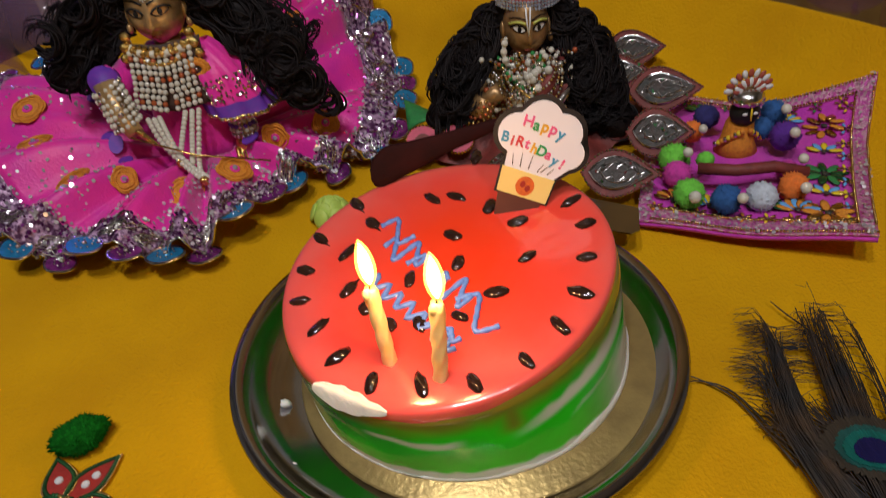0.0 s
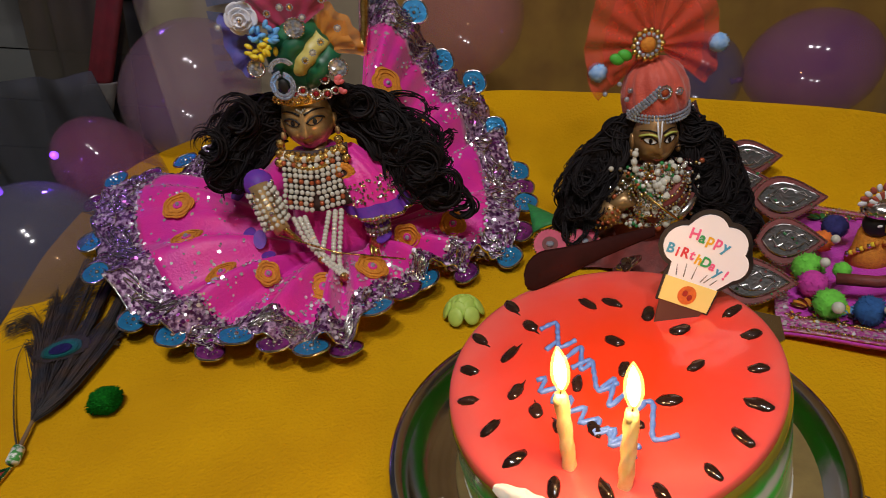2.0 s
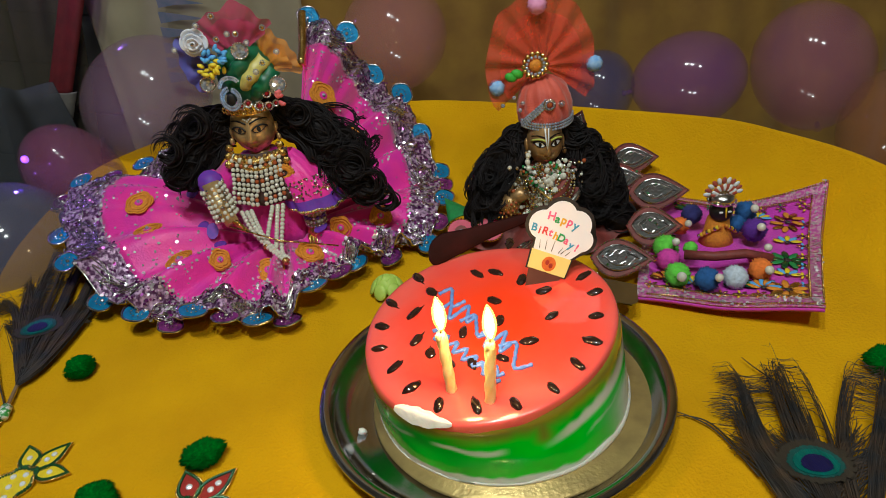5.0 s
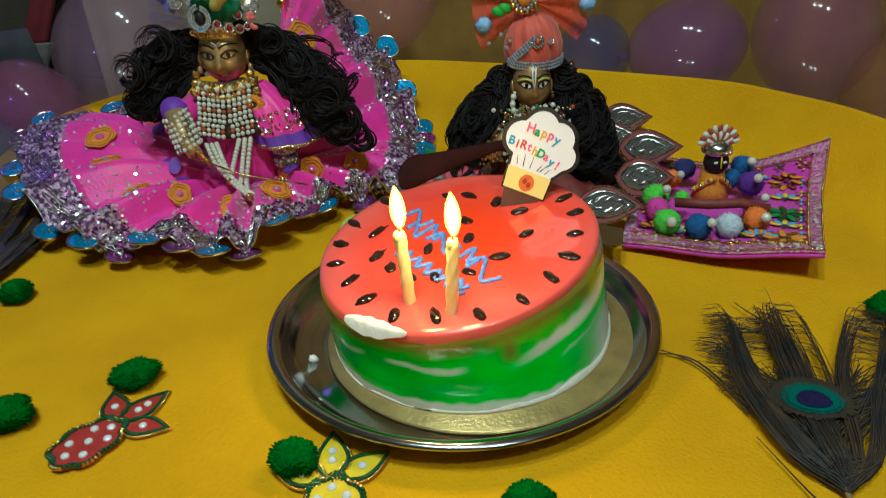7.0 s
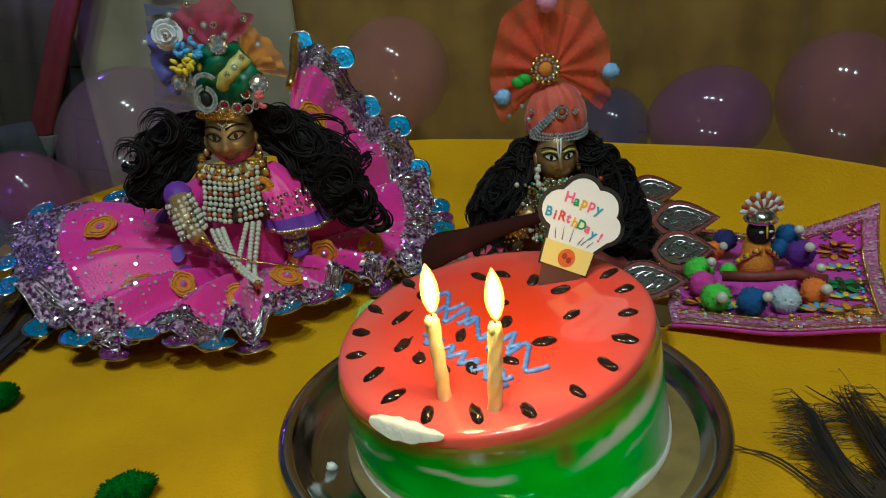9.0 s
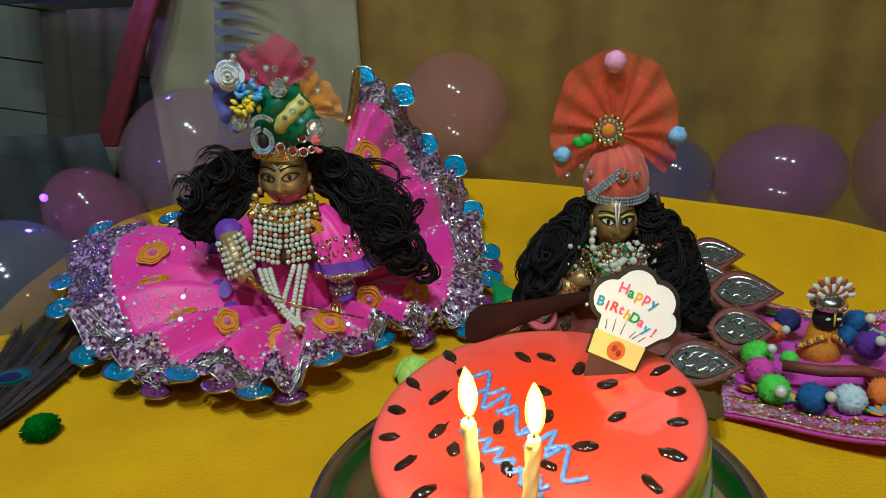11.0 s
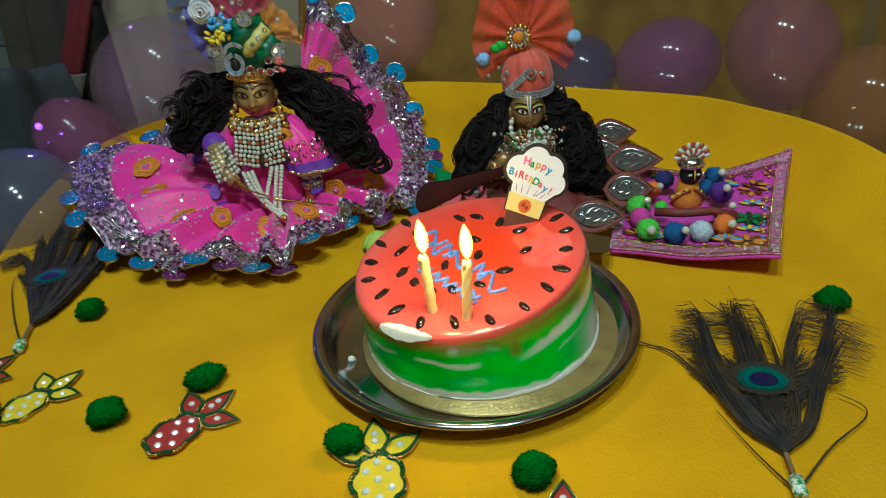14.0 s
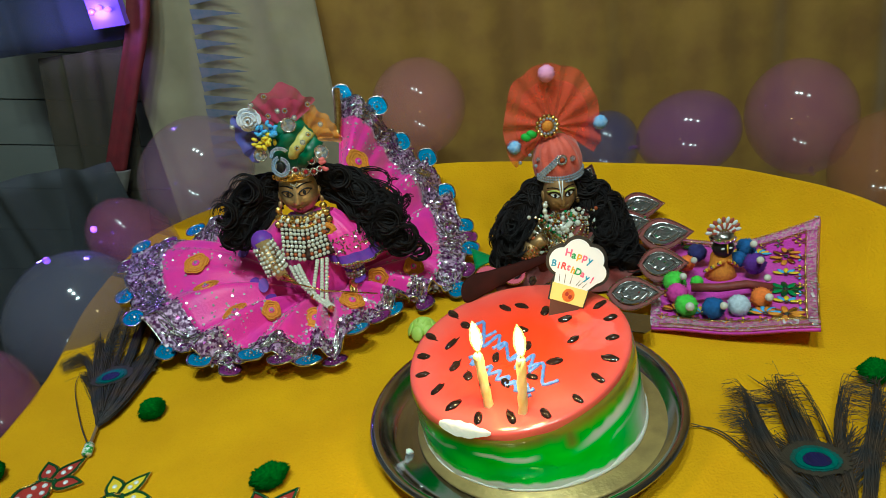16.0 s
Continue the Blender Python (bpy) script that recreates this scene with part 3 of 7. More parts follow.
    for i, (x, y) in enumerate(seeds):
        a = math.atan2(y - 0.004, x) + rnd.uniform(-0.35, 0.35) + (0.9 if i > 18 else 0)
        ln, wd = rnd.uniform(0.0052, 0.0072), rnd.uniform(0.0025, 0.0036)
        rot = Matrix.Rotation(a, 3, "Z")
        s = Build().ball((0, 0, 0), (ln, wd, 0.0021), 0, 14, 8, fn=lambda p: (1 - 0.30 * p.x) * (1 + 0.25 * noise.noise(p * 1.7 + Vector((i * 3.1, 0, 0)))))
        if i in (16, 17, 18, 24, 25, 27, 29):
            s.tube([(-ln * 0.6, 0, 0.0002), (-ln * 1.2, 0.0006, 0.0), (-ln * 1.75, 0.0002, -0.0002)], lambda q: 0.0013 * (1 - 0.8 * q), n=6)
        s.v = [tuple(on_top(x, y, 0.0006) + Vector((q.x, q.y, q.z + 0.122 * q.x + 0.083 * q.y))) for q in (rot @ Vector(p) for p in s.v)]
        s.obj("seed", M_SEED, cake)
    # piped blue scribbles across the middle
    strokes = []
    for x0, y0, x1, y1, n, amp in ((-0.030, 0.044, -0.012, 0.030, 1, 0.008), (-0.029, 0.027, -0.006, 0.012, 2, 0.0075), (-0.018, 0.010, 0.003, -0.006, 1, 0.0085),
                                   (-0.006, -0.008, 0.012, -0.022, 2, 0.0085), (0.004, -0.022, 0.022, -0.044, 1, 0.0085), (-0.037, 0.006, 0.001, -0.051, 7, 0.0042),
                                   (-0.012, -0.034, 0.004, -0.046, 2, 0.003)):
        d = Vector((x1 - x0, y1 - y0))
        q = d.orthogonal().normalized()
        strokes.append([(x0 + d.x * i / (4 * n) + q.x * amp * math.sin(i * math.pi / 2), y0 + d.y * i / (4 * n) + q.y * amp * math.sin(i * math.pi / 2)) for i in range(4 * n + 1)])
    for st in strokes:
        pts = [on_top(*along([(x, y, 0) for x, y in st], i / 60).to_2d(), 0.0010) for i in range(61)]
        Build().tube(pts, lambda t: 0.00135 * (1 + 0.15 * math.sin(t * 60)), n=8).obj("piped_stroke", M_BLUEICING, cake, label="blue icing line")
    # dark chocolate shard lying over the far rim
    b = Build()
    line = [(-0.034, 0.083, 0.083), (-0.022, 0.086, 0.087), (-0.006, 0.088, 0.090), (0.012, 0.090, 0.094), (0.03, 0.093, 0.097), (0.048, 0.097, 0.099)]
    half = [0.0095, 0.0110, 0.0085, 0.0060, 0.0045, 0.0030]

    def shard(u, v):
        p = along(line, u)
        h = np.interp(u * 5, range(6), half) * (0.35 + 0.65 * min(1, u * 9) ** 0.5)
        w = 2 * math.pi * v
        return p + Vector((0, math.cos(w) * 0.0016 + math.sin(w) * h * 0.45, math.sin(w) * h * 0.9))
    b.grid(shard, 24, 12)
    b.obj("chocolate_shard", M_CHOC, cake, label="dark brown curved chocolate piece")
    return cake


def make_candle(base, top, lean):
    c = thing("candle", base, "lit twisted pale yellow birthday candle standing in the cake", "candle", "cake candles")
    base, top = Vector(base), Vector(top)
    pts = [base.lerp(top, i / 40) - (top - base).normalized() * (0.003 if i == 0 else 0) for i in range(41)]
    b = Build().tube(pts, lambda t: 0.0033 if t < 0.97 else 0.0027, n=16, lobes=lambda t, w: 1 + 0.09 * math.cos(4 * w - t * 22))
    b.ball(top + Vector((-0.0015, -0.0016, -0.002)), (0.0022, 0.0018, 0.0032), nu=8, nv=6)
    b.obj("wax", M_WAX, c)
    Build().tube([top, top + Vector((0.0003, 0, 0.003)), top + Vector((0.0009, 0, 0.006))], 0.0005, n=6).obj("wick", M_WICK, c, label="short burnt wick")
    f = Build()
    h = [(0.0001, 0.0), (0.0014, 0.0022), (0.0024, 0.0055), (0.0028, 0.009), (0.0026, 0.0130), (0.0019, 0.0170), (0.0009, 0.0202), (0.0001, 0.0222)]
    f.lathe(h, top + Vector((0.0005, 0, 0.002)), n=14, fn=lambda p, i, a: p + Vector((lean * (i / 7) ** 2, 0, 0)))
    fl = f.obj("flame", M_FLAME, c, label="bright yellow white candle flame")
    fl.visible_shadow = False
    g = Build()
    g.lathe([(r * 1.45 + 0.0002, z * 1.12 - 0.001) for r, z in h], top + Vector((0.0005, 0, 0.002)), n=14, fn=lambda p, i, a: p + Vector((lean * (i / 7) ** 2, 0, 0)))
    ml = g.obj("flame_mantle", M_HALO, c, label="faint orange outer flame")
    ml.visible_shadow = False


def make_topper():
    at = on_top(0.043, 0.032)
    t = thing("cake_topper", at, "flat chef hat shaped card reading Happy Birthday stuck in the cake", "cake topper")
    # card plane: leaning to its right, facing the near side
    m = Matrix.Translation(at) @ pose(0, 0, 0, 80, 0, -8) @ pose(0, 0, 0, 0, 0, -18) @ Matrix.Diagonal((0.88, 0.93, 1.0, 1.0))

    def hat(grow):
        pts = []
        for (cx, cy, r, a0, a1) in ((-0.0125, 0.0450, 0.0115, 255, 95), (-0.0010, 0.0545, 0.0115, 150, 35), (0.0120, 0.0500, 0.0115, 100, -20), (0.0190, 0.0400, 0.0090, 60, -70)):
            for i in range(9):
                a = math.radians(lerp(a0, a1, i / 8))
                pts.append((cx + (r + grow) * math.cos(a), cy + (r + grow) * math.sin(a)))
        pts += [(0.0150 + grow, 0.0235), (-0.0150 - grow, 0.0255)]
        return pts[::-1]
    def flat(name, outline, z, mt, th=0.0006):
        return Build().prism(outline, th, m @ Matrix.Translation((0, 0, z))).obj(name, mt, t, smooth=False)
    flat("card_back", hat(0.0028), -0.0012, M_BLACK, 0.0012)["label"] = "black scalloped card edge"
    flat("hat_face", hat(0.0), 0.0001, M_WHITECARD)
    band = lambda g: [(-0.0155 - g, 0.0105 - g), (0.0150 + g, 0.0085 - g), (0.0160 + g, 0.0235 + g), (-0.0160 - g, 0.0255 + g)]
    flat("band_back", band(0.0012), -0.0012, M_BLACK, 0.0014)
    flat("hat_band", band(0.0), 0.0004, M_YELLOWCARD)["label"] = "pale yellow hat band"
    flat("foot", [(-0.0125, -0.006), (0.0095, -0.006), (0.0125, 0.0085), (-0.0145, 0.0105)], -0.0008, M_BROWNCARD, 0.0012)["label"] = "dark brown card foot"
    flat("round_mark", [(0.0055 * math.cos(i * math.pi / 12), 0.0165 + 0.0058 * math.sin(i * math.pi / 12)) for i in range(24)], 0.0010, M_ORANGECARD, 0.0003)
    for dx, dy in ((-0.0015, 0.0175), (0.0018, 0.0155)):
        flat("mark_dot", [(dx + 0.0016 * math.cos(i * math.pi / 6), dy + 0.0020 * math.sin(i * math.pi / 6)) for i in range(12)], 0.0013, M_RED, 0.0002)
    for x0, y0, x1, y1 in ((-0.0105, 0.0270, -0.0120, 0.0335), (-0.0060, 0.0268, -0.0068, 0.0350), (-0.0010, 0.0266, -0.0005, 0.0350), (0.0045, 0.0262, 0.0070, 0.0315), (0.0065, 0.0262, 0.0100, 0.0310), (0.0105, 0.0258, 0.0135, 0.0300)):
        d = Vector((x1 - x0, y1 - y0)).orthogonal().normalized() * 0.0003
        flat("pleat_line", [(x0 - d.x, y0 - d.y), (x0 + d.x, y0 + d.y), (x1 + d.x * 0.3, y1 + d.y * 0.3), (x1 - d.x * 0.3, y1 - d.y * 0.3)][::-1], 0.0008, M_BLACK, 0.0002)
    for text, x, y, dx, size, cols in (("Happy", -0.0085, 0.0495, 0.0049, 0.0088, (4, 1, 2, 4, 3)), ("BiRthDay!", -0.0190, 0.0385, 0.0044, 0.0081, (3, 0, 0, 4, 2, 1, 4, 3, 4))):
        for i, ch in enumerate(text):
            cu = bpy.data.curves.new("letter", "FONT")
            cu.body, cu.size, cu.extrude, cu.align_x, cu.offset = ch, size, 0.00015, "CENTER", 0.00022
            cu.materials.append(INK[cols[i]])
            o = new("letter", cu)
            o.parent = t
            wob = (0.0006, -0.0004, 0.0002)[i % 3]
            o.matrix_basis = Matrix.Translation(-at) @ m @ pose(x + dx * i, y + wob - 0.00012 * i * i, 0.0009, 0, 0, -2 * i)


make_plate()
make_cake()
for (bs, tp), ln in zip(CANDLES, (-0.0012, -0.0006)):
    make_candle(bs, tp, ln)
make_topper()


def make_knife():
    k = thing("cake_knife", (0.128, 0.085, 0.019), "steel cake knife resting on the plate rim", "knife")
    mx = Matrix.Translation((0.075, 0.118, 0.0215)) @ pose(0, 0, 0, 4, 0, -30)
    b = Build().prism([(-0.02, -0.014), (0.062, -0.015), (0.066, -0.010), (0.060, 0.012), (0.0, 0.015), (-0.02, 0.013)], 0.0012, mx)
    b.obj("blade", M_STEEL, k, smooth=False)


make_knife()
for i, (x, y, s) in enumerate(((-0.094, -0.012, 0.0032), (-0.098, -0.040, 0.0016), (0.108, 0.02, 0.0018), (-0.086, -0.052, 0.0013))):
    c = Build().ball((x, y, 0.0045 if i < 2 else 0.004), (s, s * 0.7, s * 0.8), nu=8, nv=6, fn=lambda p: 1 + 0.5 * noise.noise(p * 3 + Vector((i, 0, 0)))).obj("cream_crumb", M_CREAM)
    tagged(c, "small crumb of white cream on the steel plate", "crumb", "cream crumbs")


# ---- the doll with the pink skirt ----
def curls(b, rnd, starts, way, length, m, count, curl=0.006, fall=0.03, r0=0.0034):
    """Locks of hair that leave starts along way and fall in loose curls, each lock a few strands."""
    for i in range(count):
        s = Vector(starts[i % len(starts)]) + Vector([rnd.uniform(-0.004, 0.004) for _ in range(3)])
        w = Vector(way) + Vector((rnd.uniform(-0.2, 0.2), rnd.uniform(-0.3, 0.3), rnd.uniform(-0.25, 0.25)))
        ln, ph, tw = length * rnd.uniform(0.6, 1.1), rnd.uniform(0, 6.3), rnd.uniform(4, 9)
        turn = rnd.choice((-1, 1))
        for j in range(6):
            off = Vector([rnd.uniform(-1, 1) for _ in range(3)]) * r0 * 0.8
            ph2 = ph + rnd.uniform(-0.35, 0.35)
            pts = []
            for k in range(22):
                t = k / 21
                c = curl * (0.25 + 0.75 * smooth(t / 0.6)) * min(1.0, t * 4)
                q = min(t, 0.74) + 0.26 * math.sin(max(0.0, t - 0.74) * 6.0) * 0.45
                a = ph2 + turn * (tw * t + 4.0 * max(0.0, t - 0.7) / 0.3)
                pts.append(s + off * (1 - 0.4 * t) + w * (ln * q) + Vector((c * math.cos(a), c * math.sin(a) * 0.7, c * math.sin(a + 0.6) - fall * q * q)))
            b.tube(pts, lambda t: r0 * 0.34 * (1.0 - 0.65 * t), m, n=4, caps=False)


def mass(b, spots, m):
    """Dark bodies of hair, each wound with loose strands."""
    rnd = random.Random(77)
    for x, y, z, r in spots:
        r *= 0.86
        b.ball((x, y, z), (r, r * 0.7, r), m, 14, 10, fn=lambda p: 1 + 0.30 * noise.noise(p * 2.5 + Vector((x * 90, z * 90, 0))))
        for k in range(22):
            tilt = Matrix.Rotation(rnd.uniform(-0.9, 0.9), 3, "Y") @ Matrix.Rotation(rnd.uniform(-1.2, 1.2), 3, "X")
            a0, span, rr = rnd.uniform(0, 6.3), rnd.uniform(2.0, 4.2), r * rnd.uniform(0.92, 1.22)
            off = rnd.uniform(-0.5, 0.5) * r
            pts = []
            for i in range(13):
                w = a0 + span * i / 12
                p = tilt @ Vector((rr * math.cos(w), off, rr * math.sin(w)))
                pts.append((x + p.x, y + p.y * 0.75 - 0.002, z + p.z))
            b.tube(pts, lambda q: 0.0011 * (1 - 0.6 * abs(2 * q - 1)), m, n=4, caps=False)


def face(b, c, rx, ry, rz, skin, dark, white, lip, lid=None):
    """A doll's head: egg shape with brow, sunken eyes, ridged nose, lips and chin, and painted eyes."""
    c = Vector(c)

    def bell(x, w):
        return math.exp(-(x / w) ** 2)

    def relief(p):
        k = 1 - 0.17 * max(0, -p.z) ** 1.3
        if p.y > 0:
            return k
        x, z = abs(p.x), p.z
        ridge = 0.20 * bell(p.x, 0.11 + 0.05 * (z < -0.1)) * smooth((0.34 - z) / 0.50) * smooth((z + 0.34) / 0.08)
        socket = -0.085 * bell(x - 0.40, 0.21) * bell(z - 0.10, 0.14)
        brow = 0.045 * bell(x - 0.38, 0.30) * bell(z - 0.32 + 0.25 * (x - 0.38) ** 2, 0.07)
        mouth = 0.060 * bell(x, 0.22) * (bell(z + 0.49, 0.05) + bell(z + 0.61, 0.05)) - 0.03 * bell(x, 0.25) * bell(z + 0.55, 0.03)
        chin = 0.06 * bell(x, 0.24) * bell(z + 0.82, 0.12)
        cheek = 0.03 * bell(x - 0.55, 0.2) * bell(z + 0.25, 0.22)
        return k + ridge + socket + brow + mouth + chin + cheek

    def on(x, z, up=0.0):
        p = Vector((x, -math.sqrt(max(0.0, 1 - x * x - z * z)), z))
        k = relief(p) + up
        return c + Vector((p.x * rx * k, p.y * ry * k, p.z * rz * k))
    b.ball(c, (rx, ry, rz), skin, 56, 44, fn=relief)
    for s in (-1, 1):
        def almond(u, v):
            x = lerp(0.17, 0.66, u)
            h = 0.105 * math.sin(math.pi * u) ** 0.7
            return on(s * x, 0.10 + 0.05 * u + h * (2 * v - 1), 0.030 + 0.02 * math.sin(math.pi * u) * math.sin(math.pi * v))
        b.grid(almond, 12, 6, white)
        b.ball(on(s * 0.40, 0.125, 0.046), (rx * 0.115, ry * 0.035, rz * 0.088), dark, 10, 6)
        b.tube([on(s * lerp(0.13, 0.74, k / 9), 0.10 + 0.05 * k / 9 + 0.115 * math.sin(math.pi * k / 9) ** 0.7, 0.040) for k in range(10)], rx * 0.040, dark, n=5)
        b.tube([on(s * lerp(0.15, 0.68, k / 9), 0.10 + 0.05 * k / 9 - 0.10 * math.sin(math.pi * k / 9) ** 0.7, 0.036) for k in range(10)], rx * 0.022, dark, n=5)
        b.tube([on(s * lerp(0.08, 0.78, k / 9), 0.33 + 0.09 * math.sin(k / 9 * 2.7), 0.022) for k in range(10)], lambda t: rx * 0.040 * (1.15 - 0.6 * t), dark, n=5)
        if lid is not None:
            b.tube([on(s * lerp(0.14, 0.80, k / 9), 0.21 + 0.10 * math.sin(math.pi * (0.15 + 0.8 * k / 9)), 0.028) for k in range(10)], rx * 0.055, lid, n=5)
        b.ball(c + Vector((s * rx * 0.99, ry * 0.02, -rz * 0.10)), (rx * 0.13, ry * 0.24, rz * 0.28), skin, 12, 8)
        b.ball(c + Vector((s * rx * 1.06, -ry * 0.16, -rz * 0.40)), (rx * 0.12, ry * 0.12, rz * 0.13), skin, 10, 6)
    b.tube([on(lerp(-0.20, 0.20, k / 8), -0.545 + 0.02 * math.cos(k / 8 * 12.6), 0.016) for k in range(9)], lambda t: rx * (0.02 + 0.05 * math.sin(math.pi * t)), lip, n=6)


def make_doll_pink():
    b = Build()
    rnd = random.Random(11)
    face(b, (-0.1845, 0.268, 0.1385), 0.0210, 0.0225, 0.0285, 0, 3, 0, 4)
    b.tube([(-0.184, 0.268, 0.116), (-0.184, 0.268, 0.098)], 0.010, 0, n=10)
    # white and gold painted forehead mark and cheek dots
    for k in range(5):
        b.ball((-0.1845 + 0.0016 * (k - 2), 0.2462 + 0.0003 * abs(k - 2), 0.1505 + 0.0012 * abs(k - 2)), (0.0009, 0.0007, 0.0012), 8, 6, 4)
    # body in the pink jacket
    b.lathe([(0.0001, 0.114), (0.018, 0.113), (0.029, 0.105), (0.033, 0.090), (0.032, 0.06), (0.036, 0.03), (0.037, 0.012), (0.0001, 0.012)], (-0.183, 0.270, 0), 1, 32,
            fn=lambda p, i, a: Vector((p.x, 0.270 + (p.y - 0.270) * 0.78, p.z + 0.001 * math.sin(7 * a))))

    # wide sleeve over the straight arm
    def sleeve(u, v):
        a = 2 * math.pi * u
        c = along([(-0.166, 0.262, 0.110), (-0.150, 0.252, 0.092), (-0.136, 0.246, 0.062)], v)
        r = lerp(0.014, 0.0245, v ** 0.8) * (1 + 0.09 * v * math.sin(6 * a) + 0.03 * math.sin(13 * a + 3 * v))
        return c + Vector((r * math.cos(a) * 1.0 + 0.004 * v * math.sin(a), r * 0.75 * math.sin(a), 0.35 * r * math.cos(a) * (1 - v)))
    b.grid(sleeve, 60, 16, 1, close_u=True)
    for i in range(190):
        u, v = rnd.uniform(0.4, 1.0), rnd.choice((0.56, 0.60, 0.66, 0.70, 0.74)) + rnd.uniform(-0.03, 0.03)
        p = Vector(sleeve(u, v))
        b.quad(p + Vector((0, -0.0012, 0.0004)), (rnd.uniform(-0.6, 0.6), -1, rnd.uniform(-0.2, 0.8)), rnd.uniform(0.0007, 0.0013), 7, rnd.random() * 3, 6)
    for rr in (0.0085, 0.0058):
        for i in range(18):
            a = 2 * math.pi * i / 18
            b.ball(Vector(sleeve(0.72, 0.32)) + Vector((rr * math.cos(a), -0.0015 - 0.0006 * (rr < 0.007), rr * 0.85 * math.sin(a))), (0.0022, 0.0010, 0.0022), 9, 6, 4)
    b.ball(Vector(sleeve(0.72, 0.32)) + Vector((0, -0.002, 0)), 0.0018, 7, 6, 4)
    b.grid(lambda u, v: Vector(sleeve(u, 0.80 + 0.17 * v)) + Vector((0.0012 * math.cos(2 * math.pi * u), 0.0010 * math.sin(2 * math.pi * u), 0)), 60, 3, 6, close_u=True)
    for i in range(70):
        b.ball(Vector(sleeve(i / 70, 1.0)), (0.0019, 0.0019, 0.0022), 5 if i % 2 else 7, 6, 4)
    b.tube([(-0.141, 0.250, 0.066), (-0.142, 0.246, 0.038)], 0.0085, 0, n=12)
    for k in range(5):
        z = 0.041 + 0.0042 * k
        for i in range(16):
            w = 2 * math.pi * i / 16
            b.ball((-0.1415 + 0.0098 * math.cos(w), 0.248 + 0.0098 * math.sin(w), z), 0.0019, (7, 8, 6, 8, 7)[k] if i % 4 else 7, 6, 4)
    b.ball((-0.1425, 0.244, 0.032), (0.0085, 0.0065, 0.0085), 5, 12, 8)
    for k in range(5):
        b.tube([(-0.1495 + 0.0035 * k, 0.241, 0.031), (-0.1490 + 0.0033 * k, 0.236, 0.024), (-0.1480 + 0.0031 * k, 0.235, 0.018)], lambda t: 0.0019 - 0.0006 * t, 5, n=6)
    # bent arm with violet cuff and pearl bracelets
    b.tube([(-0.204, 0.262, 0.104), (-0.224, 0.250, 0.092), (-0.229, 0.240, 0.100)], lambda t: 0.013 - 0.002 * t, 1, n=12)
    b.tube([(-0.230, 0.243, 0.096), (-0.228, 0.233, 0.103)], lambda t: 0.0125 - 0.002 * t, 6, n=14)
    b.tube([(-0.228, 0.234, 0.100), (-0.221, 0.224, 0.078), (-0.212, 0.215, 0.066)], lambda t: 0.0085 - 0.002 * t, 0, n=10)
    for k in range(7):
        c = Vector((-0.2275, 0.233, 0.0965)).lerp(Vector((-0.2170, 0.220, 0.0720)), k / 6)
        for i in range(14):
            w = 2 * math.pi * i / 14
            b.ball(c + Vector((0.0105 * math.cos(w), 0.0075 * math.sin(w), 0.0045 * math.cos(w))), 0.0022, 8 if (k + i) % 5 else 7, 6, 5)
    for k in range(4):
        b.tube([(-0.215 + 0.002 * k, 0.216, 0.072 - 0.003 * k), (-0.205 + 0.002 * k, 0.211, 0.066 - 0.003 * k)], 0.0021, 5, n=6)
    # cap of hair, then long curls to both sides
    b.ball((-0.184, 0.281, 0.143), (0.030, 0.022, 0.028), 2, 16, 10)
    mass(b, ((-0.212, 0.274, 0.150, 0.012), (-0.210, 0.272, 0.134, 0.010), (-0.222, 0.274, 0.138, 0.016), (-0.238, 0.270, 0.124, 0.018), (-0.252, 0.264, 0.110, 0.018), (-0.264, 0.258, 0.100, 0.013), (-0.152, 0.272, 0.148, 0.012), (-0.154, 0.270, 0.132, 0.010),
             (-0.138, 0.270, 0.140, 0.014), (-0.124, 0.266, 0.126, 0.016), (-0.110, 0.258, 0.110, 0.016), (-0.098, 0.250, 0.090, 0.017), (-0.088, 0.244, 0.070, 0.015)), 2)
    curls(b, rnd, [(-0.207, 0.274, 0.154), (-0.209, 0.276, 0.140), (-0.210, 0.270, 0.126)], (-1.0, -0.12, -0.20), 0.060, 2, 90, 0.0095, 0.022, 0.0030)
    curls(b, rnd, [(-0.156, 0.272, 0.156), (-0.152, 0.272, 0.142), (-0.153, 0.266, 0.128)], (0.84, -0.14, -0.50), 0.088, 2, 100, 0.0095, 0.026, 0.0030)
    for x, y, z, r in ((-0.236, 0.256, 0.151, 0.015), (-0.262, 0.250, 0.132, 0.012), (-0.140, 0.258, 0.150, 0.011), (-0.096, 0.238, 0.104, 0.015), (-0.082, 0.232, 0.084, 0.014), (-0.070, 0.230, 0.066, 0.010)):
        for k in range(16):
            rr, ph = r * rnd.uniform(0.62, 1.08), rnd.uniform(-0.8, 0.8)
            jx, jz = rnd.gauss(0, 0.0022), rnd.gauss(0, 0.0022)
            b.tube([(x + jx + rr * math.cos(w + ph), y - 0.006 + 0.0006 * k + 0.003 * math.sin(w + k), z + jz + rr * 1.05 * math.sin(w + ph)) for w in [-2 + i * 4.8 / 16 for i in range(17)]], lambda q: 0.0013 * (1.1 - q), 2, n=4, caps=False)
    ob = b.obj("doll", [M_BRASS, M_PINK, M_HAIR, M_EYE, M_LIP, M_GOLD, M_VIOLET, M_SILVER, M_PEARL, M_ORANGE], origin=(-0.184, 0.268, 0.012))
    tagged(ob, "seated brass faced doll with black curls in a pink jacket", "doll")


make_doll_pink()


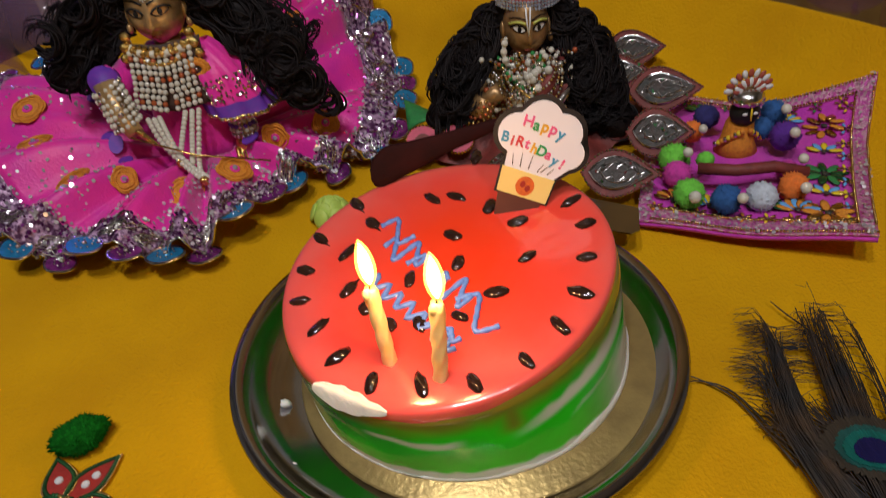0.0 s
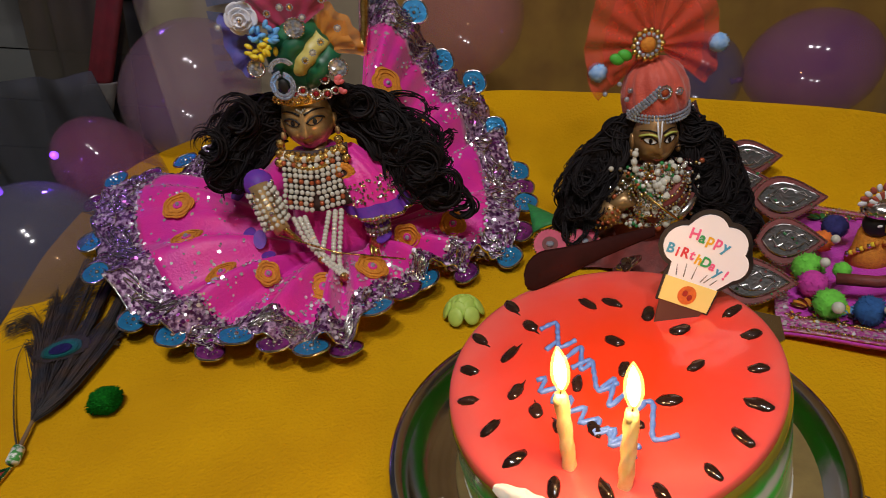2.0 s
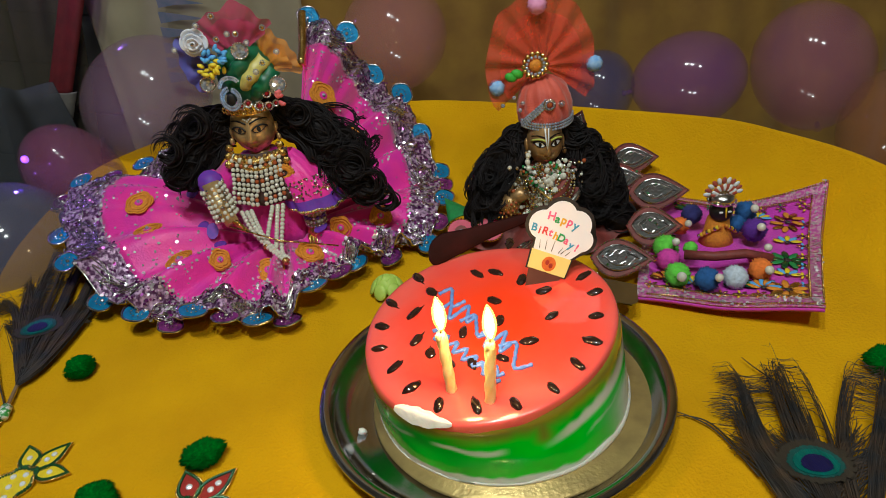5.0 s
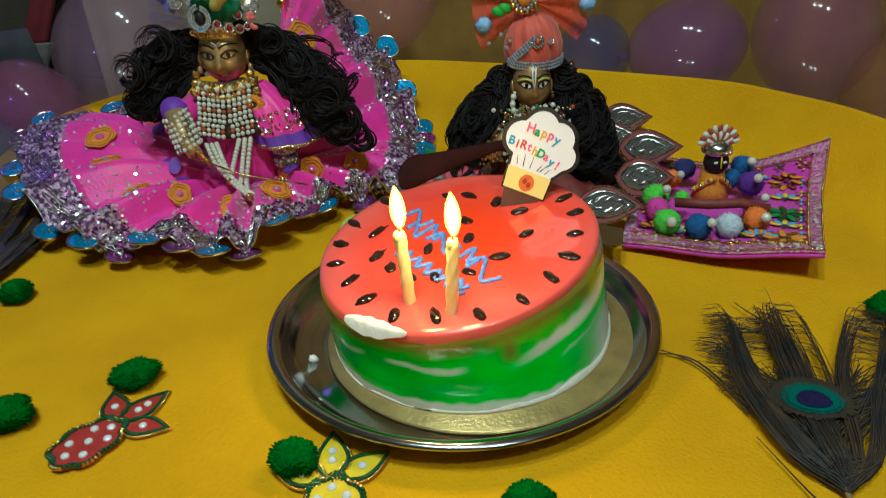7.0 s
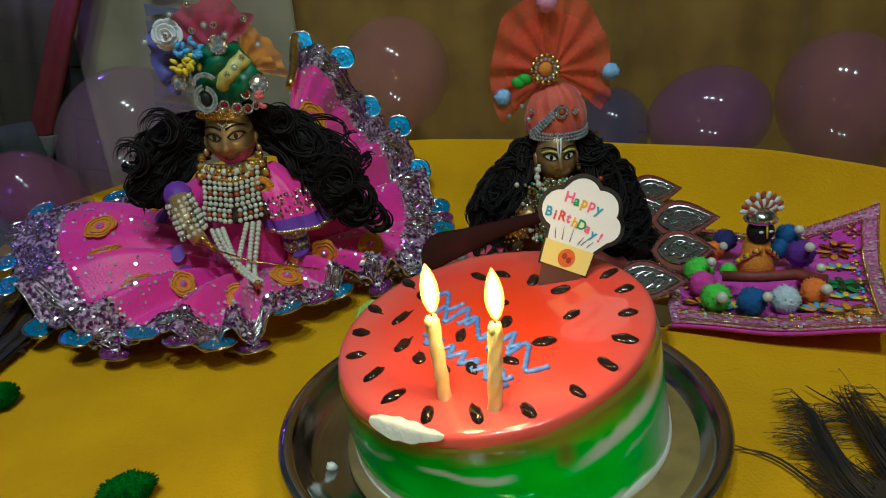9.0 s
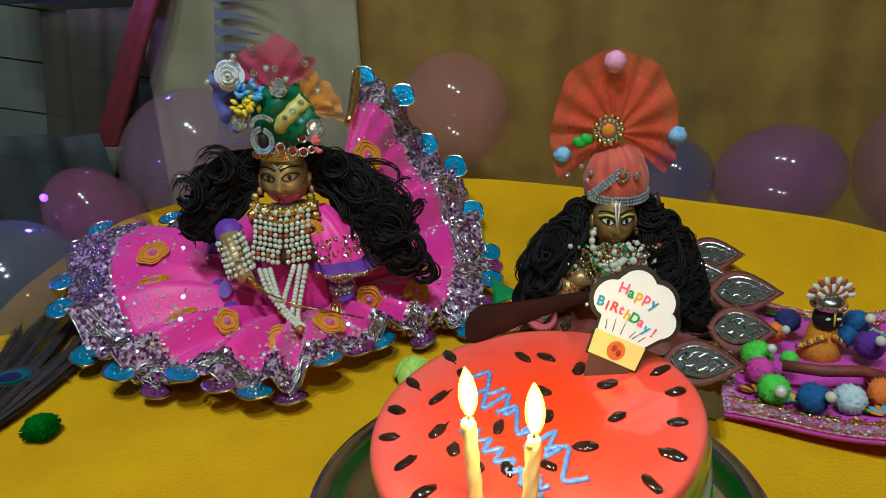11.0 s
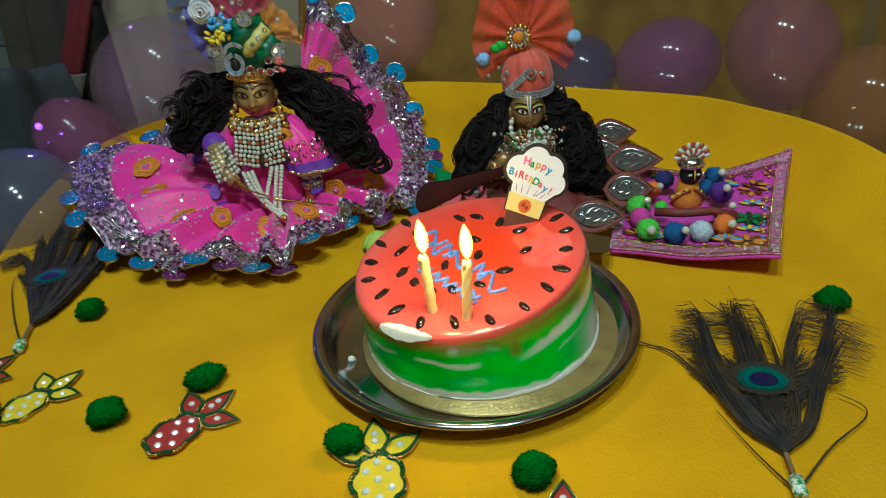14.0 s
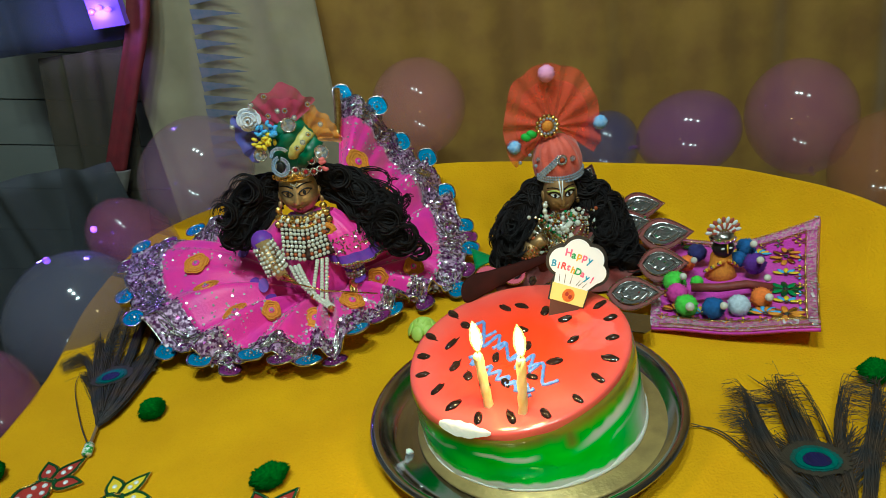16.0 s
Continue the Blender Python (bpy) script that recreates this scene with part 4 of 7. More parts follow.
def make_necklace():
    t = thing("pearl_necklace", (-0.177, 0.235, 0.03), "rows of white pearls and red gold beads draped over the doll", "necklace")
    rnd = random.Random(3)
    unit = Build().ball((0, 0, 0), 1.0, 0, 8, 6)

    class Beads:
        """Beads of one kind, each an object of its own on one shared mesh."""

        def __init__(self, name, material, label):
            self.name, self.label, self.me = name, label, None
            self.material = material

        def ball(self, c, r, *rest):
            r = (r, r, r) if isinstance(r, float) else r
            if self.me is None:
                o = unit.obj(self.name, self.material, t, local=True)
                self.me = o.data
            else:
                o = new(self.name, self.me)
                o.parent = t
            o.location, o.scale = Vector(c) - Vector(t.location), r
            o["label"] = self.label

    pearls, beads, golds = Beads("pearl", M_PEARL, "white pearl"), Beads("red_bead", M_REDBEAD, "dark red gold bead"), Beads("gold_bead", M_GOLD, "shiny gold bead")
    r = 0.0024
    # two front panels of short rows, parted by a narrow gap
    for side in (-1, 1):
        for row in range(11):
            z = 0.1175 - row * 0.0042
            for k in range(6 if side < 0 else 5):
                x = -0.1815 - 0.0003 * row + side * (0.0026 + k * 0.0043 + 0.0016 * (row > 7))
                y = 0.2395 - row * 0.0011 + 0.0009 * k
                zz = z + 0.0006 * k
                tgt = golds if row == 0 else (beads if row in (2, 5, 9) and (k + row) % 2 else pearls)
                tgt.ball((x + rnd.uniform(-.0003, .0003), y, zz + rnd.uniform(-.0004, .0004)), r * rnd.uniform(0.84, 0.96))
    # dark sheet added behind the rows so the gaps between pearls look dark
    Build().grid(lambda u, v: (-0.1815 + 0.0285 * (2 * u - 1) * (1 - 0.1 * v) + (0.0006 if u < 0.5 else -0.0006), 0.2432 + 0.004 * abs(2 * u - 1) - 0.0112 * v, lerp(0.1195, 0.0715, v) + 0.003 * abs(2 * u - 1)), 16, 8).obj("bib", M_GAPFILL, t, label="dark sheet added behind the pearls to darken the gaps").modifiers.new("thick", "SOLIDIFY").thickness = 0.0008
    # long strands that meet below the lap
    low = (-0.1660, 0.1900, 0.0330)
    for pts, n in ((((-0.2050, 0.2285, 0.0690), (-0.1960, 0.2160, 0.0540), (-0.1800, 0.2020, 0.0400), low), 19), (((-0.2000, 0.2275, 0.0690), (-0.1915, 0.2150, 0.0550), (-0.1770, 0.2020, 0.0410), (-0.1640, 0.1925, 0.0345)), 19),
                   (((-0.1955, 0.2270, 0.0700), (-0.1905, 0.2180, 0.0590), (-0.1840, 0.2080, 0.0450)), 13), (((-0.1655, 0.2280, 0.0720), (-0.1680, 0.2150, 0.0560), (-0.1700, 0.2020, 0.0400), low), 18),
                   (((-0.1705, 0.2275, 0.0720), (-0.1730, 0.2150, 0.0560), (-0.1750, 0.2040, 0.0420)), 15), (((-0.1755, 0.2270, 0.0720), (-0.1800, 0.2160, 0.0580), (-0.1835, 0.2070, 0.0460)), 13)):
        for i in range(n):
            pearls.ball(along(pts, i / (n - 1)), r * 0.98)
    for i in range(22):
        w = math.pi * (i / 21)
        (golds if i % 3 else pearls).ball((-0.1830 - 0.0235 * math.cos(w), 0.249 - 0.010 * math.sin(w), 0.1225 - 0.008 * math.sin(w)), 0.0030)
        golds.ball((-0.1830 - 0.0175 * math.cos(w), 0.247 - 0.010 * math.sin(w), 0.1165 - 0.009 * math.sin(w)), 0.0023)
    for x, y, z in (low, (-0.184, 0.2060, 0.0420), (-0.2065, 0.247, 0.1270), (-0.160, 0.247, 0.1250), (-0.208, 0.244, 0.120), (-0.158, 0.244, 0.118), (-0.2095, 0.243, 0.1125), (-0.156, 0.243, 0.1105)):
        golds.ball((x, y, z), (0.004, 0.003, 0.004))
    # thin stick held across the lap
    s = Build().tube([(-0.214, 0.2085, 0.066), (-0.170, 0.203, 0.048), (-0.118, 0.206, 0.034)], 0.0008, n=6).obj("thin_stick", M_GOLD)
    tagged(s, "thin gold stick held across the doll's lap", "stick")


make_necklace()

# rim of the spread skirt (x, y, z), from the far left round the front to the raised far right
RIM = [(-0.325, 0.435, 0.06), (-0.385, 0.4, 0.052), (-0.419, 0.337, 0.05), (-0.384, 0.239, 0.036), (-0.315, 0.163, 0.024), (-0.274, 0.146, 0.018), (-0.236, 0.136, 0.018),
       (-0.186, 0.127, 0.018), (-0.155, 0.136, 0.018), (-0.125, 0.182, 0.018), (-0.105, 0.207, 0.018), (-0.069, 0.223, 0.016), (-0.032, 0.243, 0.014), (-0.016, 0.306, 0.016),
       (-0.017, 0.381, 0.034), (-0.034, 0.44, 0.066), (-0.062, 0.448, 0.112), (-0.1, 0.446, 0.162), (-0.138, 0.438, 0.205)]
SC = Vector((-0.178, 0.266, 0.026))


def skirt_at(u, s):
    p = along(RIM, u)
    d = Vector((p.x - SC.x, p.y - SC.y, 0))
    back = smooth((u - 0.76) / 0.22)
    w = SC + d.normalized() * 0.030 + Vector((0.02 * back, 0.02 * back, 0.085 * back))
    q = w.lerp(p, s)
    fold = math.sin(u * 2 * math.pi * 13 + 1.5 * math.sin(u * 31)) + 0.22 * math.sin(u * 2 * math.pi * 37 + 2)
    q.z += (0.004 + 0.016 * smooth((0.30 - u) / 0.15)) * math.sin(math.pi * s) * (1 - 0.6 * back) + (0.0095 * math.sin(math.pi * min(s, 0.85) / 1.25) + 0.001) * fold * (1 - 0.2 * back)
    q.y += -0.016 * s * fold * back
    q.x += 0.007 * s * fold * back
    if s > 0.7:
        f2 = math.sin(u * 2 * math.pi * 34) + 0.6 * math.sin(u * 2 * math.pi * 71 + 1)
        q.z += 0.0022 * (s - 0.7) / 0.3 * f2
        q += d.normalized() * 0.0010 * f2 * (s - 0.7) / 0.3
    q.z = max(q.z, cloth_z(q.x, q.y) + 0.003 + 0.002 * s)
    return q


def skirt_n(u, s):
    a = skirt_at(min(u + 0.004, 1), s) - skirt_at(max(u - 0.004, 0), s)
    c = skirt_at(u, min(s + 0.02, 1)) - skirt_at(u, max(s - 0.02, 0))
    n = c.cross(a)
    n = n.normalized() if n.length else Vector((0, 0, 1))
    return n if n.z + (-n.y) > 0 else -n


def patch_basis(u, s):
    """Axes on the skirt's surface: sideways, outward, and away from the cloth."""
    n = (skirt_n(u, s) + Vector((0, -0.45, 0.55))).normalized()
    o = (skirt_at(u, min(s + 0.03, 1)) - skirt_at(u, max(s - 0.03, 0))).normalized()
    a = o.cross(n).normalized()
    o = n.cross(a)
    m = Matrix((a, o, n)).transposed().to_4x4()
    return Matrix.Translation(skirt_at(u, s) + n * 0.0040) @ m


def make_skirt():
    t = thing("doll_skirt", (-0.178, 0.266, 0.006), "wide pink doll skirt with sequinned lilac border spread on the cloth", "skirt")
    b = Build()
    b.grid(lambda u, v: skirt_at(u, v * 0.78), 300, 20)
    fab = b.obj("pink_fabric", M_PINK, t)
    fab.modifiers.new("thick", "SOLIDIFY").thickness = 0.0010
    b = Build()
    b.grid(lambda u, v: skirt_at(u, 0.76 + 0.24 * v) + Vector((0, 0, 0.0015 * math.sin(math.pi * v))), 420, 10)
    lace = b.obj("lace_border", M_LACE, t, label="crinkled lilac silver lace border")
    lace.modifiers.new("thick", "SOLIDIFY").thickness = 0.0008
    rnd = random.Random(21)
    # sequins: thick along the border, in lines on the pink cloth
    b = Build()
    for i in range(3400):
        u, s = rnd.random(), rnd.uniform(0.765, 1.0)
        n = skirt_n(u, s)
        tilt = Vector([rnd.uniform(-0.75, 0.75) for _ in range(3)])
        b.quad(skirt_at(u, s) + n * rnd.uniform(0.001, 0.0035), n + tilt, rnd.uniform(0.0008, 0.0019), 0 if rnd.random() < 0.5 else 1, rnd.uniform(0, 3), 6)
    for k in range(23):
        u0 = (k + 0.5) / 23
        for i in range(48):
            s = rnd.uniform(0.30, 0.76)
            u = u0 + rnd.gauss(0, 0.0045) / max(s, 0.4)
            if 0 < u < 1:
                n = skirt_n(u, s)
                b.quad(skirt_at(u, s) + n * 0.0016, n + Vector([rnd.uniform(-0.7, 0.7) for _ in range(3)]), rnd.uniform(0.0009, 0.0018), 0, rnd.uniform(0, 3), 6)
    for i in range(500):
        u, s = rnd.random(), 0.765 + rnd.gauss(0, 0.012)
        n = skirt_n(u, s)
        b.quad(skirt_at(u, s) + n * 0.0022, n + Vector([rnd.uniform(-0.7, 0.7) for _ in range(3)]), rnd.uniform(0.0010, 0.0018), 0, rnd.uniform(0, 3), 6)
    sq = b.obj("sequin_scatter", [M_SEQUIN, M_PURPLESEQ], t, smooth=False, label="tiny silver and purple sequins")
    sq["kind"] = "stuff"
    # silver cord swirls over the lace
    b = Build()
    for k in range(170):
        u0, s0, ph = rnd.random(), rnd.uniform(0.81, 0.95), rnd.uniform(0, 6.3)
        lift = skirt_n(u0, s0) * 0.0032
        b.tube([skirt_at(min(max(u0 + 0.0075 * math.sin(w + ph) + 0.003 * math.sin(2.3 * w), 0), 1), min(1.0, s0 + 0.05 * math.cos(1.4 * w + ph))) + lift for w in [i * 6.6 / 16 for i in range(17)]], 0.00062, 0, n=4, caps=False)
    b.tube([skirt_at(i / 500, 1.0) + Vector((0, 0, 0.001)) for i in range(501)], 0.0010, 0, n=5)
    b.obj("silver_cord", M_SILVER, t, label="silver cord loops")
    # blue heart shaped tabs along the rim
    heart = [(0.0098 * math.sin(a) * (1 - 0.10 * math.cos(a)), 0.0025 - 0.0075 * math.cos(a) + 0.0016 * max(0.0, -math.cos(a)) ** 6) for a in [i * 2 * math.pi / 24 for i in range(24)]]
    us = [0.03, 0.085, 0.14, 0.17, 0.205, 0.25, 0.33, 0.39, 0.47, 0.55, 0.655, 0.715, 0.77, 0.82, 0.865, 0.905, 0.95, 0.99]

    def tab(u, size, name, face_mat, label, drop):
        p = skirt_at(u, 1.0)
        bk = smooth((u - 0.74) / 0.1)
        o = Vector((p.x - SC.x, p.y - SC.y, 0)).normalized() * (1 - 0.7 * bk) + Vector((0.55, 0.0, 0.75)) * bk
        o = (o + Vector((0, 0, 0.10))).normalized()
        up = Vector((0, -0.25 - 0.7 * bk, 1.0 - 0.5 * bk))
        ax = o.cross(up).normalized()
        mx = Matrix.Translation(p + Vector((0, -0.004 * bk, drop))) @ Matrix((ax, o, ax.cross(o))).transposed().to_4x4() @ Matrix.Diagonal((size, size, 1, 1))
        h = Build().prism(heart, 0.0012, mx, 0)
        h.tube([mx @ Vector((*heart[i % len(heart)], 0.0012)) for i in range(len(heart) + 1)], 0.0010, 1, n=6, caps=False)
        t1 = h.obj(name, [face_mat, M_SILVER], t, smooth=False, label=label)
        st = Build().ball(mx @ Vector((0, 0.002, 0.0016)), 0.0020, 0, 8, 5)
        for i in range(9):
            w = math.radians(20 + 320 * i / 8)
            st.ball(mx @ Vector((0.0042 * math.cos(w + 1.6), 0.002 + 0.0042 * math.sin(w + 1.6), 0.0016)), 0.0009, 0, 6, 4)
        st.obj("stud", M_SILVER, t1, label="silver stud")
    for u in us:
        tab(u, 1.35, "heart_tab", M_BLUEPATCH, "blue foil heart tab with silver rim", 0.002)
    for u, w in zip(us, us[1:]):
        if w - u > 0.052:
            tab((u + w) / 2, 1.25, "sequin_tab", M_PURPLESEQ, "purple sequinned tab with silver rim", 0.0)
    # orange flowers with a jewel
    for u, s, r in ((0.125, 0.56, 0.0135), (0.175, 0.56, 0.0130), (0.215, 0.53, 0.0130), (0.25, 0.36, 0.0095), (0.38, 0.37, 0.0130), (0.485, 0.57, 0.0120), (0.625, 0.36, 0.0110),
                    (0.69, 0.55, 0.0110), (0.765, 0.52, 0.0130), (0.87, 0.425, 0.0145), (0.945, 0.36, 0.0140), (0.06, 0.50, 0.0110)):
        mx = patch_basis(u, s) @ Matrix.Diagonal((1.2, 1.2, 1, 1))
        f = Build()
        out = []
        for i in range(40):
            w = 2 * math.pi * i / 40
            rr = r * (0.86 + 0.14 * abs(math.cos(2.5 * w)))
            out.append((rr * math.cos(w), rr * 0.92 * math.sin(w)))
        f.prism(out, 0.0007, mx, 0)
        for k in (0.62, 0.85):
            f.tube([mx @ Vector((r * k * math.cos(w) * (0.86 + 0.14 * abs(math.cos(2.5 * w))), r * k * 0.92 * math.sin(w), 0.0014)) for w in [i * 2 * math.pi / 24 for i in range(25)]], 0.0007, 0, n=4, caps=False)
        f.prism([(r * 0.26 * math.cos(i * math.pi / 8), r * 0.26 * math.sin(i * math.pi / 8)) for i in range(16)], 0.0016, mx, 2)
        fp = f.obj("flower_patch", [M_ORANGE, M_CRYSTAL, M_PINK], t, smooth=False, label="embroidered orange flower with clear jewel")
        Build().ball(mx @ Vector((0, 0, 0.002)), 0.0021, 0, 7, 5).obj("jewel", M_CRYSTAL, fp, smooth=False, label="clear jewel")
    for u, s in ((0.085, 0.325), (0.15, 0.26), (0.19, 0.24), (0.22, 0.26), (0.57, 0.30)):
        mx = patch_basis(u, s)
        Build().prism([(0.0085 * math.cos(i * math.pi / 8), 0.0055 * math.sin(i * math.pi / 8)) for i in range(16)], 0.0012, mx).obj("violet_spot", M_VIOLET, t, smooth=False, label="violet cloth spot")
    # gold edging on the raised end
    Build().tube([skirt_at(1.0, 0.55 + 0.45 * i / 12) + Vector((-0.002, -0.002, 0)) for i in range(13)], 0.0046, n=10, lobes=lambda q, w: 1 + 0.22 * math.sin(q * 80 + w)).obj("gold_edging", M_GOLD, t, label="gold braid edging")


make_skirt()


def make_turban_green():
    t = thing("doll_turban", (-0.182, 0.268, 0.162), "doll turban of green satin with tulle fans, rose and jewels", "turban")
    b = Build().ball((-0.180, 0.267, 0.190), (0.0265, 0.023, 0.0275), 0, 40, 26, fn=lambda p: 1 + 0.035 * math.sin(8 * (p.z * 0.7 - p.x * 0.7)) + 0.02 * noise.noise(p * 3))
    b.obj("wrap", M_DKGREEN, t)

    def fan(name, c, r, a0, a1, mt, label, dy=0.0, pl=9, deep=0.0022):
        f = Build()
        c = Vector(c)

        def at(u, v):
            a = math.radians(lerp(a0, a1, u))
            rr = r * (0.12 + 0.88 * v) * (1 + 0.16 * noise.noise(Vector((u * 4, 0, r * 90))) * v + 0.03 * math.sin(u * pl * 6.28) * v)
            return c + Vector((rr * math.cos(a), dy * v + deep * math.sin(u * pl * 6.28 + 2 * math.sin(u * 7)) * v + 0.004 * noise.noise(Vector((u * 4, v * 2, r))), rr * math.sin(a)))
        f.grid(at, pl * 10, 10)
        f.obj(name, mt, t, label=label)
    fan("crimson_fan", (-0.183, 0.262, 0.205), 0.044, 35, 150, M_CRIMSON, "pleated crimson tulle fan", pl=5)
    fan("crimson_fan", (-0.183, 0.259, 0.206), 0.034, 30, 155, M_CRIMSON, "pleated crimson tulle fan", pl=4)
    fan("orange_fan", (-0.166, 0.266, 0.192), 0.036, -15, 80, M_ORTULLE, "crumpled orange tulle fan", pl=4)
    fan("orange_fan", (-0.166, 0.263, 0.192), 0.028, -5, 85, M_ORTULLE, "crumpled orange tulle fan", pl=3)
    fan("blue_fan", (-0.199, 0.258, 0.208), 0.036, 145, 240, M_BLUTULLE, "dark blue tulle fan", pl=3)
    fan("blue_fan", (-0.199, 0.260, 0.208), 0.032, 150, 245, M_BLUTULLE, "dark blue tulle fan", pl=3)

    # satin bands laid slantwise over the wrap, the cream one between two green
    def band(off, wd, mt, label):
        d, q = Vector((0.73, 0, 0.68)), Vector((-0.68, 0, 0.73))
        mid = Vector((-0.1720, 0.2425, 0.1905)) + q * off

        def at(u, v):
            a = math.pi * v
            along_b = (u - 0.5) * 0.040 * (1 - 0.12 * abs(off) / 0.012)
            bow = -0.010 * (2 * u - 1) ** 2
            return mid + d * along_b + q * (wd * math.cos(a)) + Vector((0, 0.004 - 0.0055 * math.sin(a) - bow, 0)) + q * 0.0006 * math.sin(u * 19 + off * 900)
        bb = Build().grid(at, 20, 10)
        bb.obj("satin_roll", mt, t, label=label)
    band(0.0125, 0.0068, M_DKGREEN, "green satin roll")
    band(0.0, 0.0066, M_OLIVEGOLD, "cream satin roll")
    band(-0.0125, 0.0068, M_DKGREEN, "green satin roll")

    # white rose: coiled cupped petals round a silver pin
    c = Vector((-0.2122, 0.2470, 0.2250))
    rose = Build().ball(c + Vector((0, -0.0062, 0)), (0.0024, 0.0018, 0.0024), 0, 10, 6).obj("white_rose", M_WHITEROSE, t, label="white fabric rose")
    Build().ball(c + Vector((0, -0.0080, 0)), 0.0016, 0, 8, 5).obj("pin_head", M_SILVER, rose, label="silver pin head")
    for ring, (n, r0, r1, lift) in enumerate(((6, 0.0070, 0.0125, 0.0), (5, 0.0045, 0.0088, -0.0028), (4, 0.0026, 0.0055, -0.0050))):
        for i in range(n):
            w0 = 2 * math.pi * i / n + ring * 0.5

            def cup(u, v):
                w = w0 + (u - 0.5) * 2 * math.pi / n * 1.5
                r = lerp(r0 * 0.5, r1 * (1 - 0.35 * (2 * u - 1) ** 4), v)
                return c + Vector((r * math.cos(w), lift - 0.0030 * v * v + 0.0012 * (2 * u - 1) ** 2 + 0.0005 * i, r * math.sin(w)))
            p = Build().grid(cup, 8, 5)
            o = p.obj("petal", M_WHITEROSE, rose)
            o.modifiers.new("thick", "SOLIDIFY").thickness = 0.0006
    # silver paisley pin: a rhinestone loop round a dark stone, with a curled tip
    g = Build()
    for k in range(2):
        for i in range(30):
            q = i / 29
            a = math.radians(lerp(100, 430, q))
            rr = (0.0105 - 0.0026 * k) * (1 - 0.10 * q)
            g.ball((-0.1915 + rr * 0.85 * math.cos(a), 0.2400, 0.1745 + rr * math.sin(a)), 0.0013, 0, 6, 4)
        for i in range(16):
            q = i / 15
            a = math.radians(lerp(200, 20, q))
            rr = 0.0078 - 0.0024 * k
            g.ball((-0.1935 + 0.0055 * q + rr * math.cos(a) * 0.8, 0.2400, 0.1880 + rr * 0.8 * math.sin(a)), 0.0012, 0, 6, 4)
    pin = g.obj("paisley_pin", M_CRYSTAL, t, smooth=False, label="silver rhinestone paisley shaped pin")
    Build().ball((-0.1915, 0.2405, 0.1740), (0.0042, 0.0022, 0.0055), 0, 12, 8).obj("dark_stone", M_EYE, pin, label="dark oval stone")
    rnd = random.Random(8)
    for name, cc, mt, n, lab in (("blue_bud", (-0.1968, 0.243, 0.2110), M_SKYBLUE, 16, "small sky blue bud"), ("yellow_bud", (-0.2031, 0.242, 0.2000), M_YELLOWBUD, 16, "small yellow bud")):
        for i in range(n):
            p = Vector(cc) + Vector((rnd.gauss(0, 0.0062), rnd.uniform(-0.004, 0.004), rnd.gauss(0, 0.0036)))
            Build().ball(p, (0.0036, 0.0022, 0.0019), 0, 8, 6, Matrix.Rotation(rnd.uniform(0, 3), 3, "Y")).obj(name, mt, t, label=lab)
    # faceted crystals set in rings of small stones
    for x, y, z, r0 in ((-0.1751, 0.2430, 0.2145, 0.0068), (-0.1490, 0.2430, 0.1822, 0.0068), (-0.2094, 0.2430, 0.1890, 0.0060)):
        f = Build()
        for ring, rr in ((10, 0.0), (10, 0.45), (14, 0.85)):
            for i in range(ring if rr else 1):
                w = 2 * math.pi * i / ring + rr
                f.quad((x + r0 * rr * math.cos(w), y - 0.0012 * (1 - rr), z + r0 * rr * math.sin(w)), (rnd.uniform(-0.5, 0.5), -1, rnd.uniform(-0.4, 0.6)), r0 * 0.24, 0, rnd.random() * 3, 6)
        f.ball((x, y + 0.0012, z), (r0 * 0.95, r0 * 0.2, r0 * 0.95), 0, 14, 6)
        cr = f.obj("crystal", M_CRYSTAL, t, smooth=False, label="clear faceted crystal in a silver ring")
        g = Build()
        for i in range(20):
            w = 2 * math.pi * i / 20
            g.ball((x + r0 * 1.02 * math.cos(w), y - 0.0002, z + r0 * 1.02 * math.sin(w)), 0.00105, 0, 6, 4)
        g.obj("setting", M_SILVER, cr, label="silver bead ring")
    for x, z, r0 in ((-0.1782, 0.1685, 0.0034), (-0.1689, 0.1649, 0.0038), (-0.1608, 0.1635, 0.0034), (-0.1607, 0.1749, 0.0034), (-0.1850, 0.1665, 0.0026), (-0.1545, 0.1650, 0.0026)):
        y = 0.2405 + 0.25 * abs(x + 0.175)
        jw = Build().ball((x, y, z), (r0 * 0.62, 0.0018, r0 * 0.62), 0, 10, 6).obj("band_jewel", M_GARNET, t, label="small red jewel in a silver ring")
        g = Build()
        for k in range(12):
            a = 2 * math.pi * k / 12
            g.ball((x + r0 * math.cos(a), y - 0.0004, z + r0 * math.sin(a)), 0.0011, 0, 6, 4)
        g.obj("setting", M_SILVER, jw, label="silver bead ring")
    for k in range(7):
        p = Vector((-0.1492 + rnd.gauss(0, 0.003), 0.2425, 0.1692 + rnd.gauss(0, 0.003)))
        Build().ball(p, (0.0030, 0.0018, 0.0020), 0, 8, 5, Matrix.Rotation(k, 3, "Y")).obj("coral_bud", M_CORALBUD, t, label="small coral pink bud")
    for i, (x, z) in enumerate(((-0.1915, 0.2458), (-0.2061, 0.2395), (-0.1919, 0.2267), (-0.1819, 0.2300), (-0.1749, 0.2293), (-0.1674, 0.2213), (-0.1515, 0.2320), (-0.2288, 0.2215), (-0.1569, 0.2039), (-0.1640, 0.1969), (-0.1707, 0.1921), (-0.1430, 0.2120))):
        y = 0.2410 if i < 8 else 0.2360
